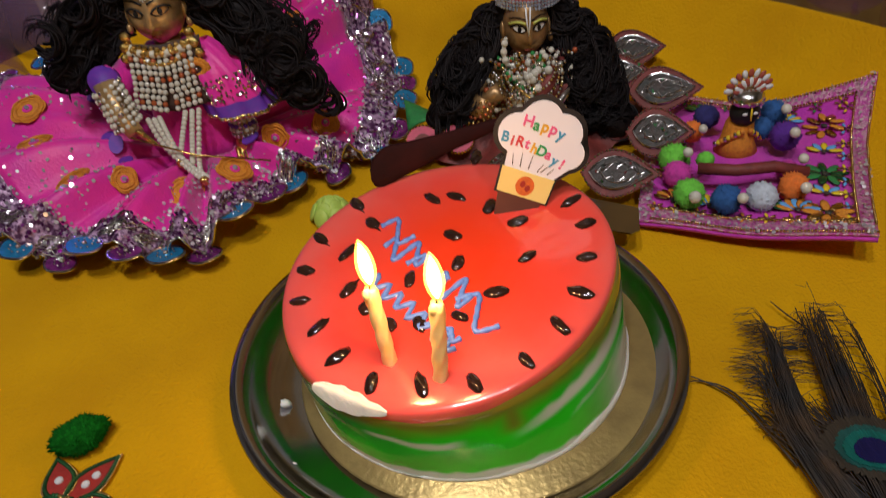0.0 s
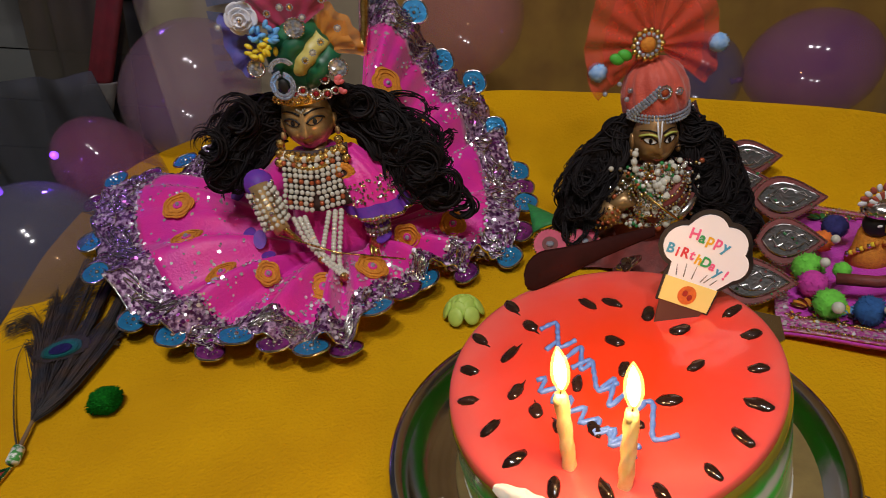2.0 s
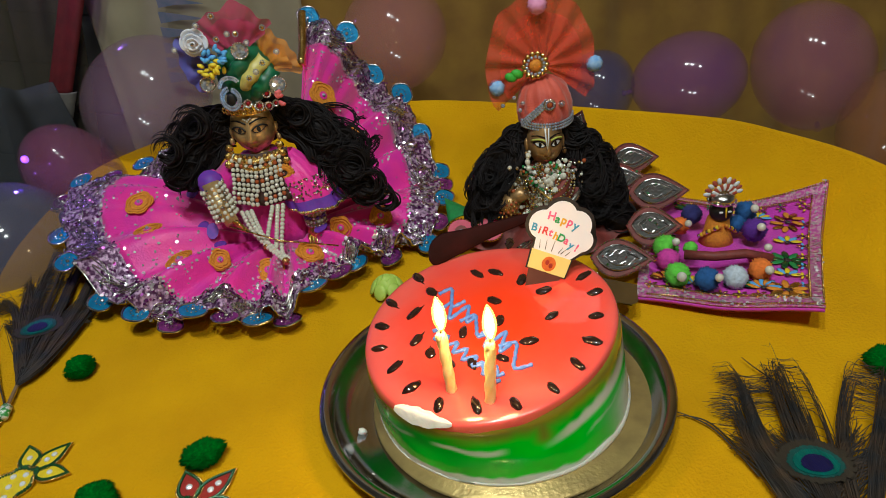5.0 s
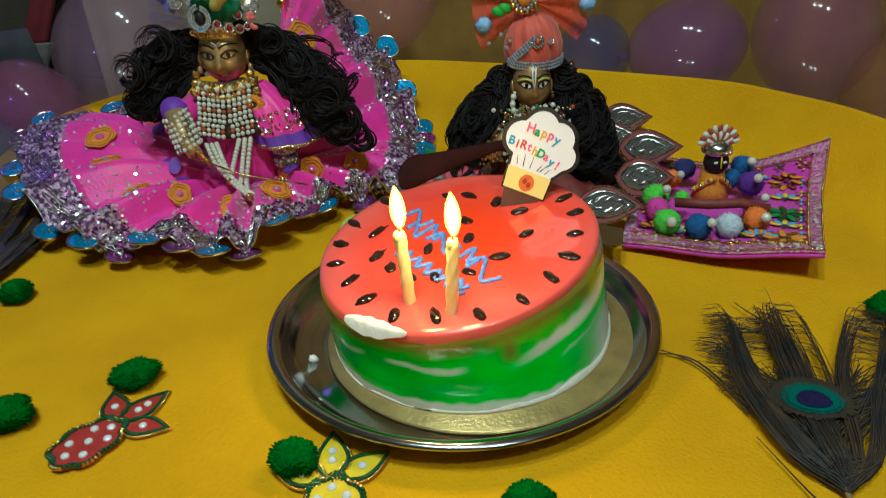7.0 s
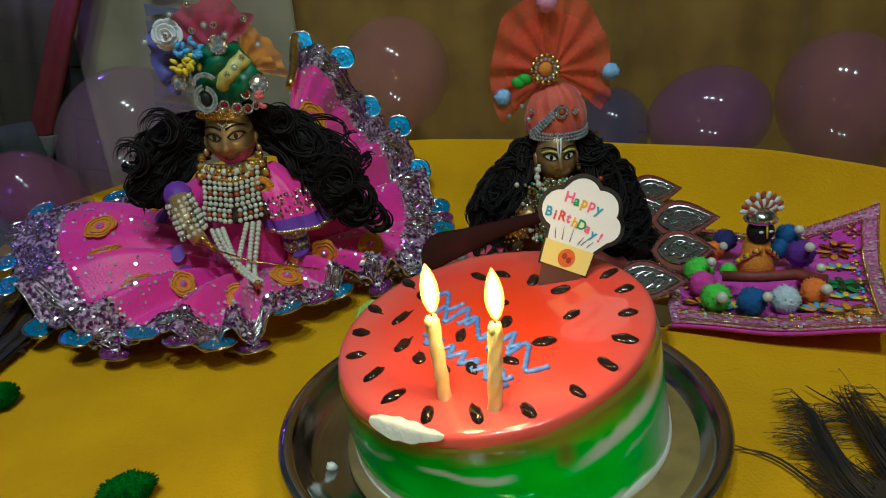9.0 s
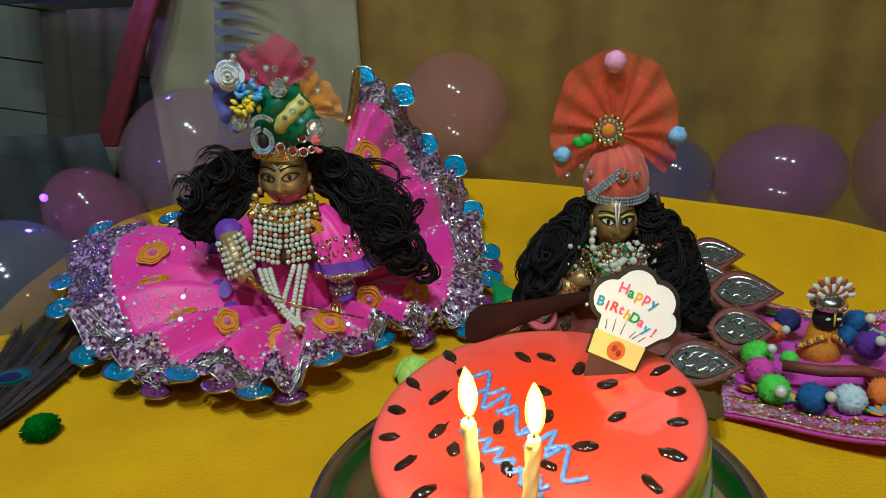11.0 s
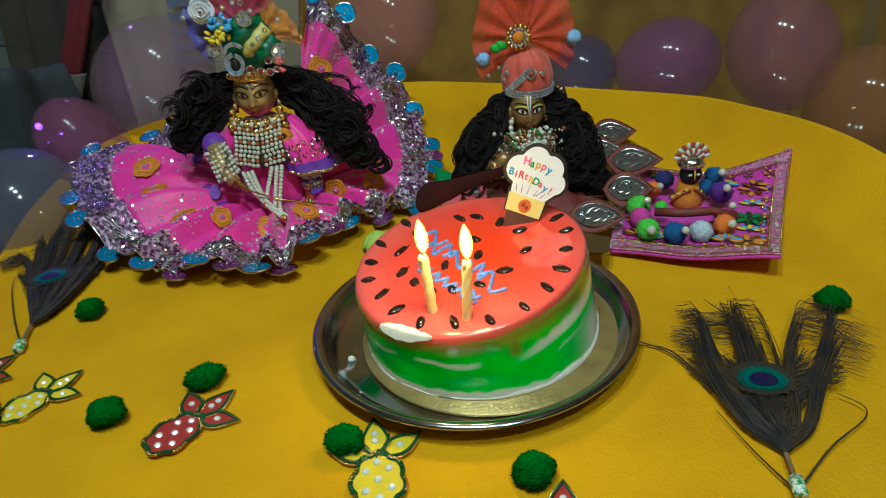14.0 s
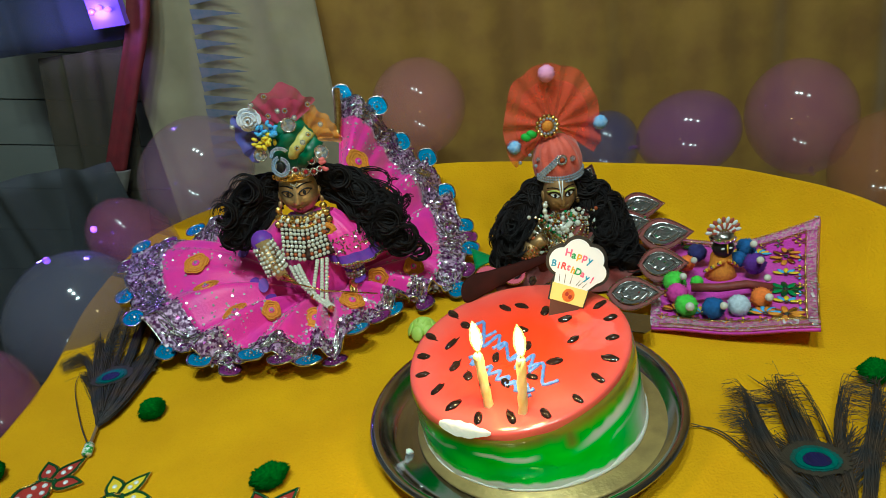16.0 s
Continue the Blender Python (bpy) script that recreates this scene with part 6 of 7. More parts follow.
def make_small_doll():
    b = Build()
    c = Vector((0.232, 0.176, 0))
    z0 = mat_at(0.55, 0.55).z
    b.lathe([(0.0001, 0.034), (0.007, 0.032), (0.010, 0.026), (0.012, 0.012), (0.016, 0.002), (0.0001, 0.001)], (c.x, c.y, z0 - 0.004), 0, 22)
    b.ball((c.x, c.y - 0.004, 0.0425), (0.0105, 0.0095, 0.0115), 1, 14, 10)
    for s in (-1, 1):
        b.ball((c.x + s * 0.0038, c.y - 0.0128, 0.0445), (0.0022, 0.0008, 0.0012), 2, 6, 4)
        for k in range(9):
            b.ball((c.x + s * (0.003 + 0.0018 * k), c.y - 0.012 + 0.0012 * k, 0.030 - 0.0016 * k), 0.0022, (0, 3, 4)[k % 3], 6, 4)
    b.tube([(c.x, c.y - 0.0135, 0.0515), (c.x, c.y - 0.0150, 0.040)], 0.0008, 3, n=5)
    b.lathe([(0.010, 0.0495), (0.0125, 0.051), (0.012, 0.056), (0.008, 0.060), (0.0001, 0.061)], (c.x, c.y - 0.003, 0), 4, 18)
    for i in range(11):
        a = math.radians(lerp(5, 175, i / 10))
        for k in range(2):
            r = 0.0145 - 0.006 * k
            b.ball((c.x + r * math.cos(a), c.y - 0.004 - 0.002 * k, 0.0585 + r * 0.9 * math.sin(a)), (0.0022, 0.0010, 0.0036), (5, 6)[(i + k) % 2], 6, 5, Matrix.Rotation(math.pi / 2 - a, 3, "Y"))
    for i in range(14):
        a = 2 * math.pi * i / 14
        b.ball((c.x + 0.0118 * math.cos(a), c.y - 0.003 + 0.0118 * math.sin(a), 0.0525), 0.0014, 4, 6, 4)
    ob = b.obj("small_doll", [M_ORANGE, M_EYE, M_EYEWHITE, M_YELLOW, M_SILVER, M_EYEWHITE, M_LIP], origin=(c.x, c.y, z0 - 0.003))
    tagged(ob, "tiny dark faced doll with silver crown seated on the mat", "doll")


make_small_doll()


def make_garland():
    t = thing("pompom_garland", (0.222, 0.140, 0.012), "garland of bright wool pompoms and pearls round the small doll", "garland")
    wool = {n: mat("wool_" + n, c, tuple(v * 0.75 for v in c), 0.9, scale=300) for n, c in (("green", (0.16, 0.62, 0.06)), ("blue", (0.02, 0.10, 0.30)), ("white", (0.55, 0.62, 0.70)), ("orange", (0.80, 0.20, 0.03)),
            ("purple", (0.10, 0.02, 0.28)), ("pink", (0.62, 0.05, 0.36)), ("navy", (0.03, 0.03, 0.16)))}
    spots = [(0.172, 0.112, 0.013, "green", 0.019), (0.192, 0.099, 0.0125, "blue", 0.020), (0.215, 0.098, 0.0125, "white", 0.019), (0.238, 0.102, 0.0120, "orange", 0.021), (0.176, 0.153, 0.0135, "green", 0.022),
             (0.174, 0.140, 0.0125, "pink", 0.017), (0.200, 0.184, 0.0100, "orange", 0.024), (0.217, 0.200, 0.0115, "navy", 0.026), (0.262, 0.186, 0.0120, "blue", 0.030), (0.258, 0.158, 0.0130, "purple", 0.026), (0.193, 0.140, 0.0075, "green", 0.026),
             (0.250, 0.176, 0.0100, "blue", 0.024), (0.246, 0.126, 0.0085, "pink", 0.018)]
    for i, (x, y, r, c, z) in enumerate(spots):
        q = Build()
        pom_ball(q, (x, y, z), r * 0.92, 0, 170, i + 40)
        q.obj("pompom", wool[c], t, label=c + " wool pompom")
    for x, y, z, r in ((0.179, 0.138, 0.0355, 0.0036), (0.196, 0.086, 0.029, 0.0036), (0.202, 0.170, 0.0335, 0.0034), (0.238, 0.088, 0.029, 0.0038), (0.252, 0.120, 0.030, 0.0036), (0.256, 0.143, 0.037, 0.0038), (0.262, 0.170, 0.041, 0.0038), (0.170, 0.098, 0.026, 0.0042)):
        Build().ball((x, y, z), r, 0, 12, 8).obj("pearl", M_PEARL, t, label="shiny white pearl bead")
    b = Build().tube([(0.183, 0.128, 0.028), (0.205, 0.118, 0.029), (0.232, 0.118, 0.028), (0.252, 0.112, 0.024)], 0.0042, n=8)
    b.obj("brown_ribbon", M_MAROON, t, label="brown red ribbon")


make_garland()


# ---- scattered things on the cloth ----
def make_pom(x, y, r, seed, squash=1.0):
    b = Build()
    pom_ball(b, (0, 0, 0), r, 0, 800, seed)
    lump = [1 + 0.22 * noise.noise(Vector(p) / r * 1.3 + Vector((seed * 5, 0, 0))) for p in b.v]
    b.v = [(p[0] * squash * k, p[1] * k, p[2] * 0.74 * k) for p, k in zip(b.v, lump)]
    ob = b.obj("pompom", M_POM, origin=(0, 0, 0))
    ob.location = (x, y, cloth_z(x, y) + r * 0.74)
    ob.rotation_euler = (0, 0, 0.3 * math.sin(seed))
    tagged(ob, "fluffy dark green wool pompom lying on the cloth", "pompom", "green pompoms")


for i, (x, y, r, q) in enumerate(((-0.332, 0.100, 0.0125, 1.0), (-0.2025, -0.018, 0.0125, 1.25), (-0.266, -0.047, 0.0135, 1.1), (-0.361, -0.032, 0.0125, 1.15), (-0.095, -0.100, 0.0125, 1.1),
                                  (-0.452, 0.042, 0.0125, 1.0), (0.277, -0.007, 0.0130, 1.1), (0.021, -0.143, 0.0125, 1.15))):
    make_pom(x, y, r, i + 1, q)


def make_pineapple(x, y, turn, cloth_mat, colour, size=1.0):
    """An embroidered pineapple patch, its leaves along +y."""
    t = thing("pineapple_patch", (x, y, cloth_z(x, y) + 0.0015), colour + " pineapple shaped patch with green bead edge and white stones", "patch", "pineapple patches")
    t.rotation_euler = (0, 0, math.radians(turn))
    t.scale = (size, size, size)
    out = []
    n = 60
    for i in range(n):
        w = 2 * math.pi * i / n
        k = 1 + 0.16 * abs(math.sin(3.5 * w))
        out.append((0.0135 * k * math.cos(w) * (1 - 0.12 * math.sin(w)), -0.012 + 0.0185 * k * math.sin(w)))
    I = Matrix.Identity(4)
    b = Build().prism(out, 0.0016, I)
    b.obj("fruit", cloth_mat, t, local=True, smooth=False)
    edge = Build()
    for i in range(n):
        x0, y0 = out[i]
        x1, y1 = out[(i + 1) % n]
        edge.ball((x0, y0, 0.0022), 0.00125, (0, 1)[(i // 5) % 2], 6, 4)
        edge.ball(((x0 + x1) / 2 * 0.92, -0.012 + ((y0 + y1) / 2 + 0.012) * 0.92, 0.0022), 0.0009, 0, 5, 4)
    edge.obj("bead_edge", [M_BEADGREEN, M_GOLD], t, local=True, label="dark green and gold bead edge")
    for k, (ang, ln, wd) in enumerate(((0, 0.030, 0.0078), (62, 0.026, 0.0072), (-62, 0.026, 0.0072))):
        m = Matrix.Translation((0.004 * math.sin(-math.radians(ang)), 0.006, 0)) @ pose(0, 0, 0, 0, 0, 90 + ang)
        o = leaf_outline(ln, wd)
        lf = Build().prism(o, 0.0016, m, 0)
        for i in range(len(o)):
            q0, q1 = o[i], o[(i + 1) % len(o)]
            for j in range(2):
                lf.ball(m @ Vector((lerp(q0[0], q1[0], j / 2), lerp(q0[1], q1[1], j / 2), 0.002)), 0.0011, 1, 5, 4)
        for i in range(len(o)):
            q0, q1 = o[i], o[(i + 1) % len(o)]
            for j in range(2):
                lf.ball(m @ Vector((ln * 0.5 + (lerp(q0[0], q1[0], j / 2) - ln * 0.5) * 1.10, 1.22 * lerp(q0[1], q1[1], j / 2), 0.0012)), 0.0009, 2, 5, 4)
        leaf = lf.obj("leaf", [cloth_mat, M_BEADGREEN, M_GOLD], t, local=True, smooth=False)
        for q in ((0.38, 0.58) if k == 0 else (0.45,)):
            Build().ball(m @ Vector((ln * q, 0, 0.0022)), (0.0023, 0.0023, 0.0014), 0, 8, 5).obj("stone", M_STONE, leaf, local=True, smooth=False, label="faceted white stone")
    for dx, dy in ((0, -0.012), (-0.0065, -0.005), (0.0065, -0.005), (-0.0070, -0.019), (0.0070, -0.019), (0, -0.025), (0, 0.001)):
        Build().ball((dx, dy, 0.0020), (0.0024, 0.0024, 0.0015), 0, 8, 5).obj("stone", M_STONE, t, local=True, smooth=False, label="faceted white stone")


M_STONE = mat("white_stone", (0.85, 0.86, 0.88), (0.70, 0.72, 0.76), 0.08, 0.15, scale=300)
make_pineapple(-0.2050, -0.060, -40, M_RED, "red", 1.05)
make_pineapple(-0.3985, 0.020, -38, M_RED, "red", 1.0)
make_pineapple(-0.330, -0.012, -38, M_YELLOW, "yellow", 0.95)
make_pineapple(-0.074, -0.118, 4, M_YELLOW, "yellow", 1.12)
make_pineapple(0.029, -0.186, -12, M_RED, "red", 1.0)


def make_feather(root, eye, vanes, strays, eye_size, seed, label):
    """A peacock feather lying flat: shaft, two vanes of fine barbs that part into clumps, an eye of coloured rings."""
    root, eye = Vector((*root, 0.0)), Vector((*eye, 0.0))
    t = thing("peacock_feather", root, label, "feather", "peacock feathers")
    ax = (eye - root).normalized()
    sx = Vector((ax.y, -ax.x, 0))
    rnd = random.Random(seed)

    def on(p, up):
        return Vector((p.x, p.y, max(cloth_z(p.x, p.y), 0.0) + up))
    Build().tube([on(root.lerp(eye, i / 12), 0.004) for i in range(13)], lambda s: 0.0017 * (1 - 0.5 * s), n=6).obj("shaft", M_SHAFT, t, label="thin pale brown shaft")
    Build().tube([on(root - ax * 0.004, 0.004), on(root + ax * 0.008, 0.004)], 0.0042, n=10).obj("binding", M_BINDING, t, label="white and green binding round the quill")
    fine = Build()

    def barb(pts, thick, up):
        fine.tube([on(along(pts, k / 15), up + 0.004 * math.sin(k / 15 * 3)) for k in range(16)], lambda q: thick * (1 - 0.72 * q), 0, n=3, caps=False)
    for inner, outer, count, groups in vanes:
        inner = [Vector((*p, 0)) for p in inner]
        outer = [Vector((*p, 0)) for p in outer]
        cuts = sorted(rnd.random() for g in range(groups - 1))
        ends = [0.0] + cuts + [1.0]
        mids = [(p + q) / 2 for p, q in zip(ends, ends[1:])]
        longer = [rnd.uniform(-0.34, 0.14) for g in mids]
        lean = [rnd.uniform(-0.022, 0.022) for g in mids]
        tight = [rnd.uniform(0.02, 0.24) for g in mids]
        for i in range(count):
            q = rnd.random()
            g = min(range(len(mids)), key=lambda k: abs(mids[k] - q) * (0.6 + tight[k]))
            qe = mids[g] + (q - mids[g]) * tight[g] * rnd.uniform(0.3, 1.2) + rnd.gauss(0, 0.007)
            first = root.lerp(eye, 0.30 + 0.65 * rnd.random() * (1 - 0.6 * q))
            pts = [first] + [a.lerp(c, lerp(q, qe, k)) for a, c, k in zip(inner, outer, (0.0, 0.5, 1.0))]
            out = (pts[3] - pts[2])
            side = Vector((out.y, -out.x, 0)).normalized()
            pts[2] = pts[2] + side * (rnd.gauss(0, 0.0012) - 0.35 * lean[g])
            pts[3] = pts[2] + out * (0.90 + longer[g] + abs(rnd.gauss(0, 0.16)) * rnd.choice((-1.6, 1))) + side * rnd.gauss(0, 0.0010)
            tip = pts[3] + out.normalized() * rnd.uniform(0.002, 0.010) + side * (0.4 * lean[g] + rnd.gauss(0, 0.0012))
            pts += [tip, tip + out.normalized() * rnd.uniform(-0.003, 0.006) + side * (0.6 * lean[g] + rnd.gauss(0, 0.0018))]
            barb(pts, rnd.uniform(0.00034, 0.00056), rnd.uniform(0.002, 0.006))
        # short barbs that close the web round the eye
        for i in range(count // 2):
            q = rnd.random()
            foot = root.lerp(eye, rnd.uniform(0.45, 1.08))
            far = inner[1].lerp(outer[1], q).lerp(inner[2].lerp(outer[2], q), rnd.uniform(0.0, 0.35))
            mid = foot.lerp(far, 0.5) + ax * rnd.uniform(-0.004, 0.002)
            barb([foot, mid, far, far + (far - mid) * rnd.uniform(0.05, 0.3)], rnd.uniform(0.0004, 0.0006), rnd.uniform(0.002, 0.005))
    for way in strays:
        fine.tube([on(along([Vector((*p, 0)) for p in way], k / 14), 0.003) for k in range(15)], lambda q: 0.0008 * (1 - 0.7 * q), 0, n=5, caps=False)
    fb = fine.obj("barb_web", M_FEATHER, t, label="dark brown bronze barbs in clumps")
    fb["kind"] = "stuff"
    for k, (f, mt, nm) in enumerate(((1.45, M_EYERING[0], "dark bronze"), (1.05, M_EYERING[1], "dull teal"), (0.86, M_EYERING[2], "turquoise"), (0.58, M_EYERING[3], "navy blue"))):
        base = on(eye, 0.0096 + 0.0006 * k) - ax * 0.0010 * k
        m = Matrix.Translation(base) @ Matrix((sx, ax, Vector((0, 0, 1)))).transposed().to_4x4()
        out = []
        for i in range(160):
            w = 2 * math.pi * i / 160
            r = f * eye_size * (1 + (0.05 if k else 0.10) * (rnd.random() - 0.5) * 2)
            out.append((r * math.cos(w), 0.80 * r * math.sin(w) - 0.05 * r * math.cos(2 * w)))
        Build().prism(out, 0.0004, m).obj("eye_ring", mt, t, smooth=False, label=nm + " ring of the feather eye")
    return t


M_BINDING = mat("green_white_binding", (0.05, 0.30, 0.06), (0.75, 0.78, 0.72), 0.4, scale=260, lo=0.45, hi=0.55)
make_feather((0.164, -0.177), (0.183, -0.090),
             [([(0.183, -0.134), (0.194, -0.080), (0.212, -0.004)], [(0.154, -0.124), (0.143, -0.074), (0.148, -0.026)], 300, 9),
              ([(0.184, -0.134), (0.211, -0.076), (0.246, -0.020)], [(0.194, -0.136), (0.227, -0.103), (0.272, -0.052)], 190, 6)],
             [[(0.162, -0.175), (0.154, -0.147), (0.146, -0.108)], [(0.166, -0.175), (0.199, -0.148), (0.229, -0.130), (0.236, -0.118), (0.226, -0.104)], [(0.150, -0.090), (0.140, -0.050), (0.126, -0.032), (0.112, -0.024)], [(0.152, -0.085), (0.141, -0.046), (0.128, -0.034), (0.116, -0.033)], [(0.195, -0.06), (0.199, -0.02), (0.190, 0.008), (0.187, 0.018)]], 0.0150, 31,
             "dark peacock feather with blue green eye lying on the cloth")
make_feather((-0.375, 0.055), (-0.392, 0.165),
             [([(-0.380, 0.110), (-0.394, 0.180), (-0.412, 0.292)], [(-0.388, 0.105), (-0.425, 0.170), (-0.446, 0.200)], 380, 5),
              ([(-0.378, 0.110), (-0.390, 0.180), (-0.405, 0.292)], [(-0.366, 0.105), (-0.352, 0.165), (-0.350, 0.235)], 420, 5)],
             [[(-0.376, 0.060), (-0.400, 0.100), (-0.430, 0.160), (-0.436, 0.185)]], 0.0145, 32,
             "dark peacock feather lying beside the pink skirt")


def make_rose():
    t = thing("fabric_rose", (-0.076, 0.168, cloth_z(-0.076, 0.168)), "pale lime green fabric rose lying behind the plate", "flower")
    z = cloth_z(-0.076, 0.168) + 0.010
    for ring, (n, r, h) in enumerate(((6, 0.0125, 0.0), (5, 0.008, 0.003), (3, 0.004, 0.005))):
        for i in range(n):
            w = 2 * math.pi * i / n + ring * 0.5
            p = Build().ball((-0.076 + r * math.cos(w), 0.168 + r * math.sin(w), z + h), (0.0068, 0.0022, 0.0075), 0, 10, 6,
                             Matrix.Rotation(w + math.pi / 2, 3, "Z") @ Matrix.Rotation(-0.45, 3, "X"))
            p.obj("petal", M_LIME, t)


make_rose()


# ---- balloons behind the cloth ----
def balloon_material(name, c):
    m = mat("balloon_" + name, c, tuple(min(1, v * 1.1) for v in c), 0.10, scale=6, coat=0.5, clear=0.45 if name == "white" else 0.68)
    return m


BAL = {n: balloon_material(n, c) for n, c in (("pink", (0.42, 0.16, 0.18)), ("rose", (0.30, 0.095, 0.19)), ("purple", (0.18, 0.05, 0.24)), ("blue", (0.025, 0.05, 0.20)), ("lilac", (0.28, 0.16, 0.25)), ("white", (0.11, 0.11, 0.16)), ("peach", (0.34, 0.13, 0.07)))}


def make_balloon(c, r, colour, tilt=(0, 0), stretch=1.1):
    b = Build()
    prof = []
    for i in range(25):
        a = -math.pi / 2 + math.pi * i / 24
        k = math.cos(a) * (1 + 0.0 * a)
        z = math.sin(a) * (stretch if a > 0 else stretch * 1.12)
        if a < 0:
            k *= 1 - 0.10 * (-a / 1.57) ** 2
        prof.append((max(k * r, 0.0001), z * r))
    b.lathe(prof, (0, 0, 0), 0, 40)
    t = thing("balloon", c, {"pink": "pale pink", "rose": "rose pink", "white": "pale bluish"}.get(colour, colour) + " shiny balloon resting behind the cloth", "balloon", "balloons")
    t.rotation_euler = (tilt[0], tilt[1], 0)
    b.obj("skin", BAL[colour], t, local=True)
    zb = -r * stretch * 1.12
    Build().lathe([(0.0012, 0.002), (0.0028, 0.0), (0.0035, -0.003), (0.002, -0.005), (0.0045, -0.010)], (0, 0, zb), 0, 12).obj("knot", BAL[colour], t, local=True)


make_balloon((-0.046, 0.545, 0.145), 0.067, "pink", (0.1, 0.35), 1.0)
make_balloon((0.200, 0.478, 0.064), 0.045, "blue", (0, 0.4), 1.1)
make_balloon((0.300, 0.430, 0.080), 0.055, "purple", (0.2, 1.4), 1.15)
make_balloon((0.425, 0.395, 0.092), 0.066, "rose", (0.1, -0.3), 1.08)
make_balloon((0.475, 0.290, 0.050), 0.062, "peach", (0.2, 0.4), 1.05)
make_balloon((-0.366, 0.520, 0.108), 0.074, "lilac", (0.1, 1.0), 1.12)
make_balloon((-0.440, 0.420, 0.055), 0.050, "rose", (0.2, -0.45), 1.32)
make_balloon((-0.488, 0.312, 0.012), 0.076, "white", (0.1, 0.9), 1.12)
make_balloon((-0.525, 0.160, 0.008), 0.052, "rose", (0.2, -0.4), 1.1)


# ---- drapes, ribbon, planks and purple lights behind ----
def drape(name, x0, x1, y, z0, z1, waves, depth, material, label, thick=0.002, lean=0.0, kind="structure", cat="drape"):
    b = Build()
    def at(u, v):
        x, z = lerp(x0, x1, u), lerp(z0, z1, v)
        f = math.sin(u * waves * 6.283 + 0.8 * math.sin(v * 2.2 + u * 5)) + 0.45 * math.sin(u * waves * 2.3 * 6.283 + 1 + v)
        return (x + lean * (1 - v) + 0.006 * math.sin(v * 5 + u * 17), y + depth * f * (0.5 + 0.5 * v) + 0.01 * math.sin(3 * v), z)
    b.grid(at, int(waves * 26) + 20, 24)
    ob = b.obj(name, material, origin=((x0 + x1) / 2, y, z0))
    ob.modifiers.new("thick", "SOLIDIFY").thickness = thick
    return tagged(ob, label, cat, kind=kind)


drape("yellow_drape", -0.34, 0.95, 0.735, -0.5, 1.2, 6, 0.016, M_DRAPE, "hanging yellow brown cloth drape with soft folds")
drape("yellow_drape", 0.90, 1.8, 0.70, -0.5, 1.2, 6, 0.016, M_DRAPE, "hanging yellow brown cloth drape with soft folds")
drape("pale_drape", -0.50, -0.19, 0.69, -0.5, 1.2, 2, 0.008, M_SHEER, "pale sheer cloth strip hanging beside the yellow drape", lean=0.02)
drape("brown_veil", -0.600, -0.47, 0.675, -0.5, 0.275, 2, 0.006, M_VEIL, "dark brown sheer cloth hanging before the planks", lean=-0.16)
drape("blue_veil", -0.640, -0.430, 0.668, 0.285, 1.0, 2, 0.005, M_BLUEVEIL, "dark blue sheer cloth strip hanging before the planks", lean=-0.02)
drape("grey_drape", -1.05, -0.52, 0.60, -0.5, 0.12, 4, 0.012, M_GREYSHEER, "grey blue sheer cloth hanging low beside the balloons", lean=0.05)


def make_planks():
    w = tagged(Build().box((-1.6, 0.86, -0.5), (-0.30, 0.90, 1.2)).obj("plank_wall", M_PLANK, smooth=False), "grey painted plank wall with dark joints", "wall", kind="structure")
    for i in range(14):
        z = -0.36 + i * 0.0835
        Build().box((-1.55, 0.852, z), (-0.32, 0.8598, z + 0.0805)).obj("plank", M_PLANK, w, smooth=False)
    w.rotation_euler = (0, math.radians(10), 0)


make_planks()


def make_ribbon():
    t = thing("hanging_ribbon", (-0.50, 0.64, 0.0), "dark red and grey ribbon hanging in front of the pale cloth", "ribbon")
    def strip(name, pts, wd, mt, label):
        b = Build()
        b.grid(lambda u, v: along(pts, u) + Vector((wd * (v - 0.5), 0.004 * math.sin(v * 6), 0)), 30, 6)
        o = b.obj(name, mt, t, label=label)
        o.modifiers.new("thick", "SOLIDIFY").thickness = 0.0012
    strip("red_strip", [(-0.395, 0.66, 0.48), (-0.425, 0.657, 0.33), (-0.480, 0.655, 0.21), (-0.538, 0.652, 0.09)], 0.036, M_RIBBON, "dark red cloth strip")
    strip("grey_strip", [(-0.536, 0.650, 0.093), (-0.562, 0.648, 0.04), (-0.590, 0.645, -0.02), (-0.640, 0.64, -0.12)], 0.050, M_RIBBON2, "grey brown cloth strip")
    strip("red_end", [(-0.575, 0.632, 0.005), (-0.605, 0.630, -0.04), (-0.640, 0.628, -0.12)], 0.060, M_RIBBON, "dark red cloth end")


make_ribbon()


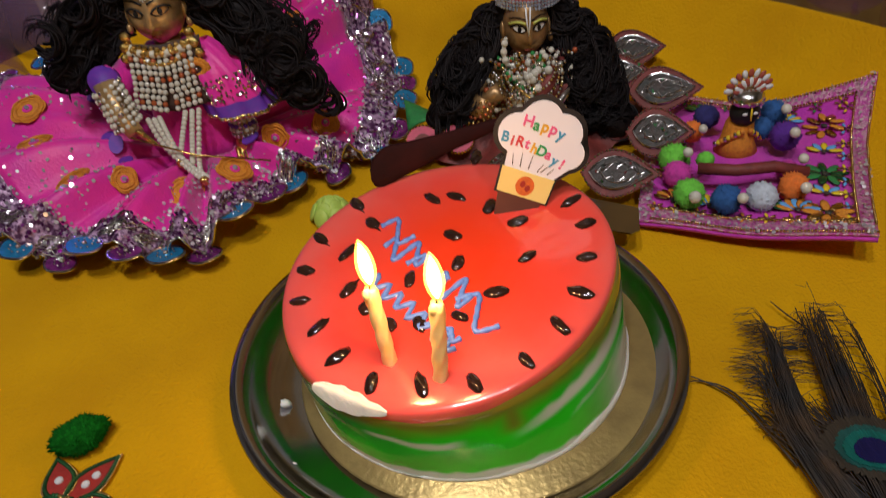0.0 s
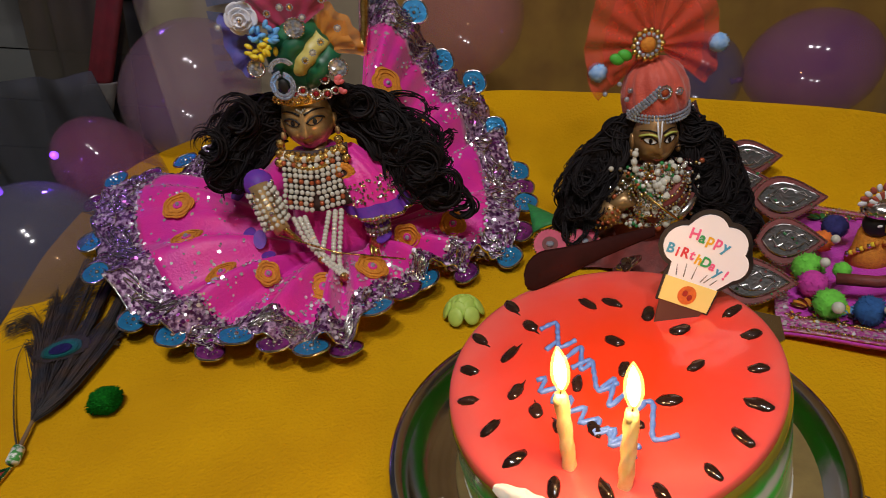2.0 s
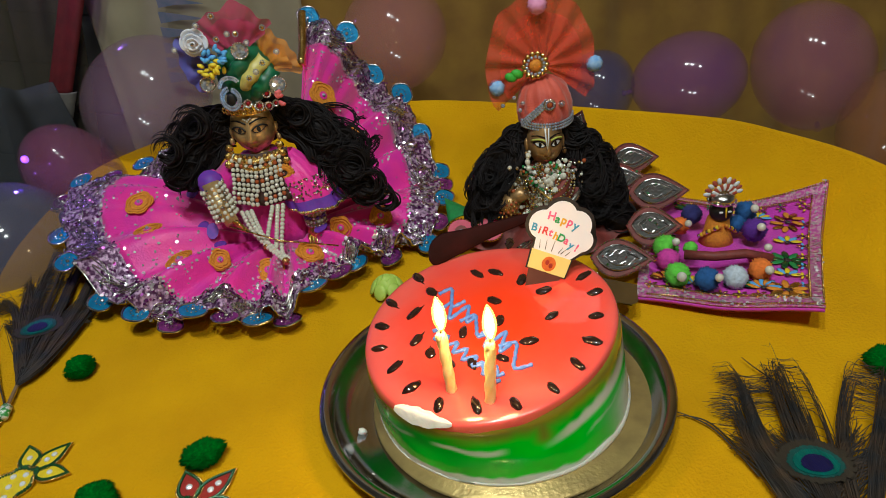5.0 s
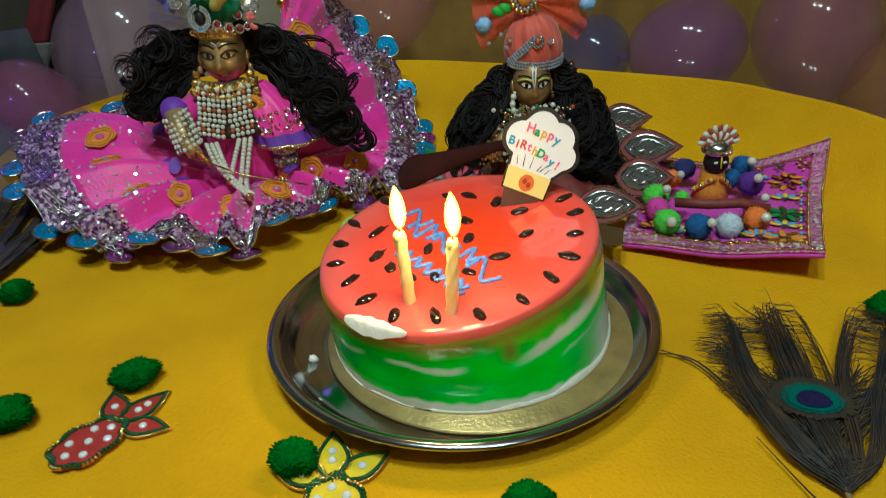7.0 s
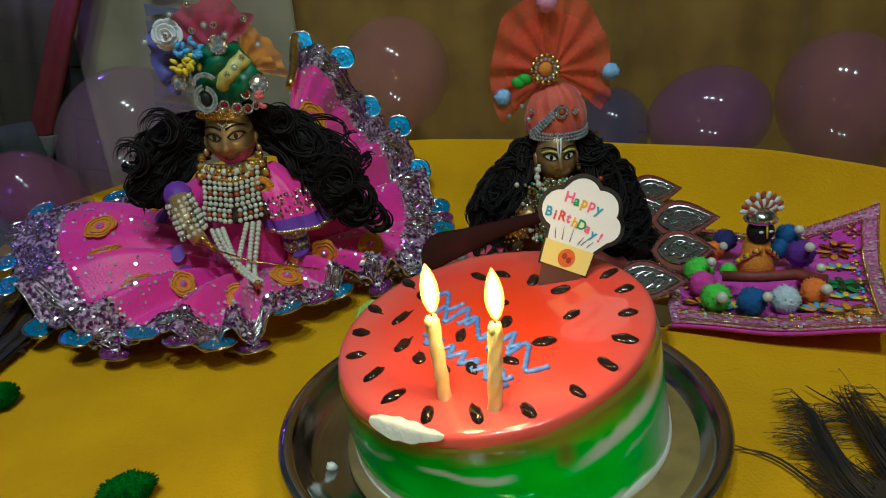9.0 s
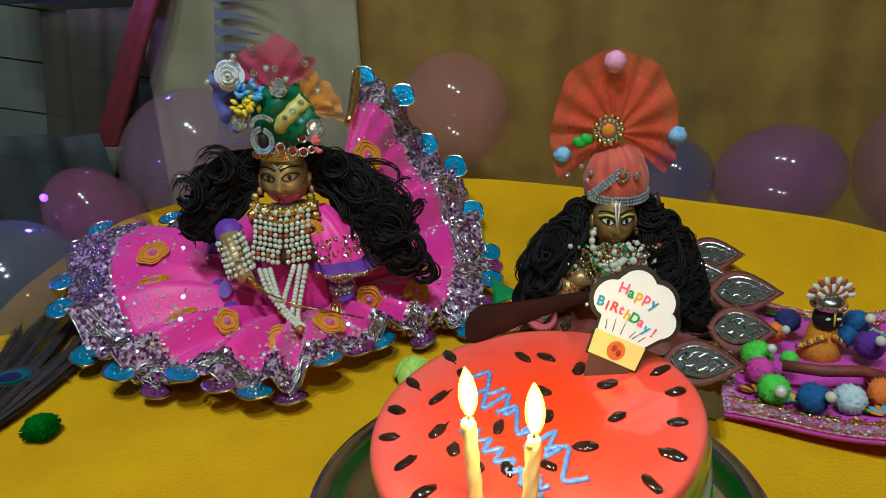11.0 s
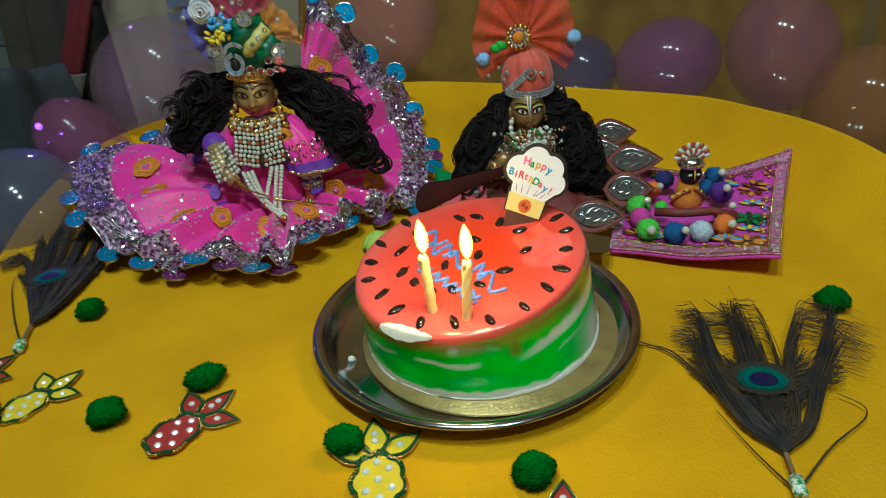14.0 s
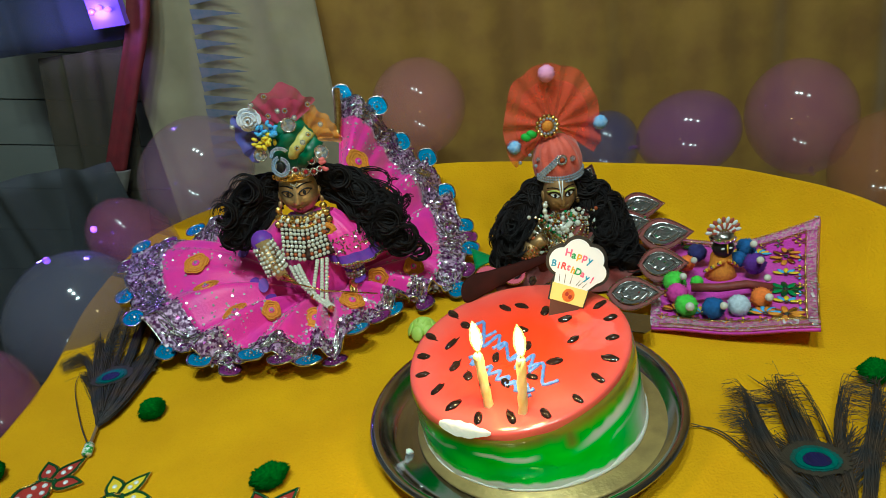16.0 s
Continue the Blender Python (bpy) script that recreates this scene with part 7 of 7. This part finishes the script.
def make_fringe():
    t = thing("fringe_edge", (-0.33, 0.665, 0.1), "slate blue toothed fringe on the edge of the pale cloth", "fringe")
    rnd = random.Random(6)
    for i in range(17):
        z = 0.095 + i * 0.021
        x = -0.352 + 0.0025 * i
        ln = rnd.uniform(0.035, 0.055)
        m = Matrix.Translation((x - 0.030, 0.666, z)) @ pose(0, 0, 0, 90, 0, 0)
        Build().prism([(0, -0.009), (ln * 0.6, -0.006 - 0.002 * rnd.random()), (ln + 0.022, -0.010), (ln * 0.6, 0.001), (0, 0.007)], 0.0012, m).obj("tooth", M_FRINGE, t, smooth=False)


make_fringe()


def make_leds():
    b = thing("led_box", (-0.484, 0.640, 0.325), "glowing purple LED lamp box hanging behind", "lamp")
    Build().box((-0.492, 0.640, 0.306), (-0.446, 0.660, 0.352)).obj("case", M_PURPLEBOX, b, smooth=False)
    for i in range(3):
        Build().ball((-0.474 + 0.012 * (i - 1), 0.637, 0.330 + 0.004 * (i % 2)), (0.005, 0.003, 0.004), 0, 10, 6).obj("led", M_PURPLELED, b)
    for x, y, z, r in ((-0.4500, 0.350, 0.104, 0.0042), (-0.5150, 0.345, 0.076, 0.0046)):
        o = Build().ball((x, y, z), (r, r * 0.8, r), 0, 10, 6).obj("led_bulb", M_PURPLELED, origin=(x, y, z - r))
        tagged(o, "tiny glowing purple LED bulb on a light string", "light", "LED string bulbs")
        lamp("led_light", "POINT", Matrix.Translation((x, y - 0.014, z + 0.004)), 0.035, (0.35, 0.15, 1.0), 0.004)
    lamp("led_light", "POINT", Matrix.Translation((-0.482, 0.618, 0.328)), 0.35, (0.38, 0.18, 1.0), 0.012)


make_leds()

for x, y, z in BULBS:
    f = thing("ceiling_bulb", (x, y, z), "round white ceiling bulb switched on", "lamp", "ceiling bulbs")
    Build().lathe([(0.02, 0.05), (0.03, 0.02), (0.05, 0.01), (0.055, 0.0)], (x, y, z), 0, 24).obj("socket", M_PLASTIC, f)
    Build().lathe([(0.055, 0.0), (0.045, -0.010), (0.02, -0.018), (0.0001, -0.020)], (x, y, z), 0, 24).obj("bulb", M_BULB, f)
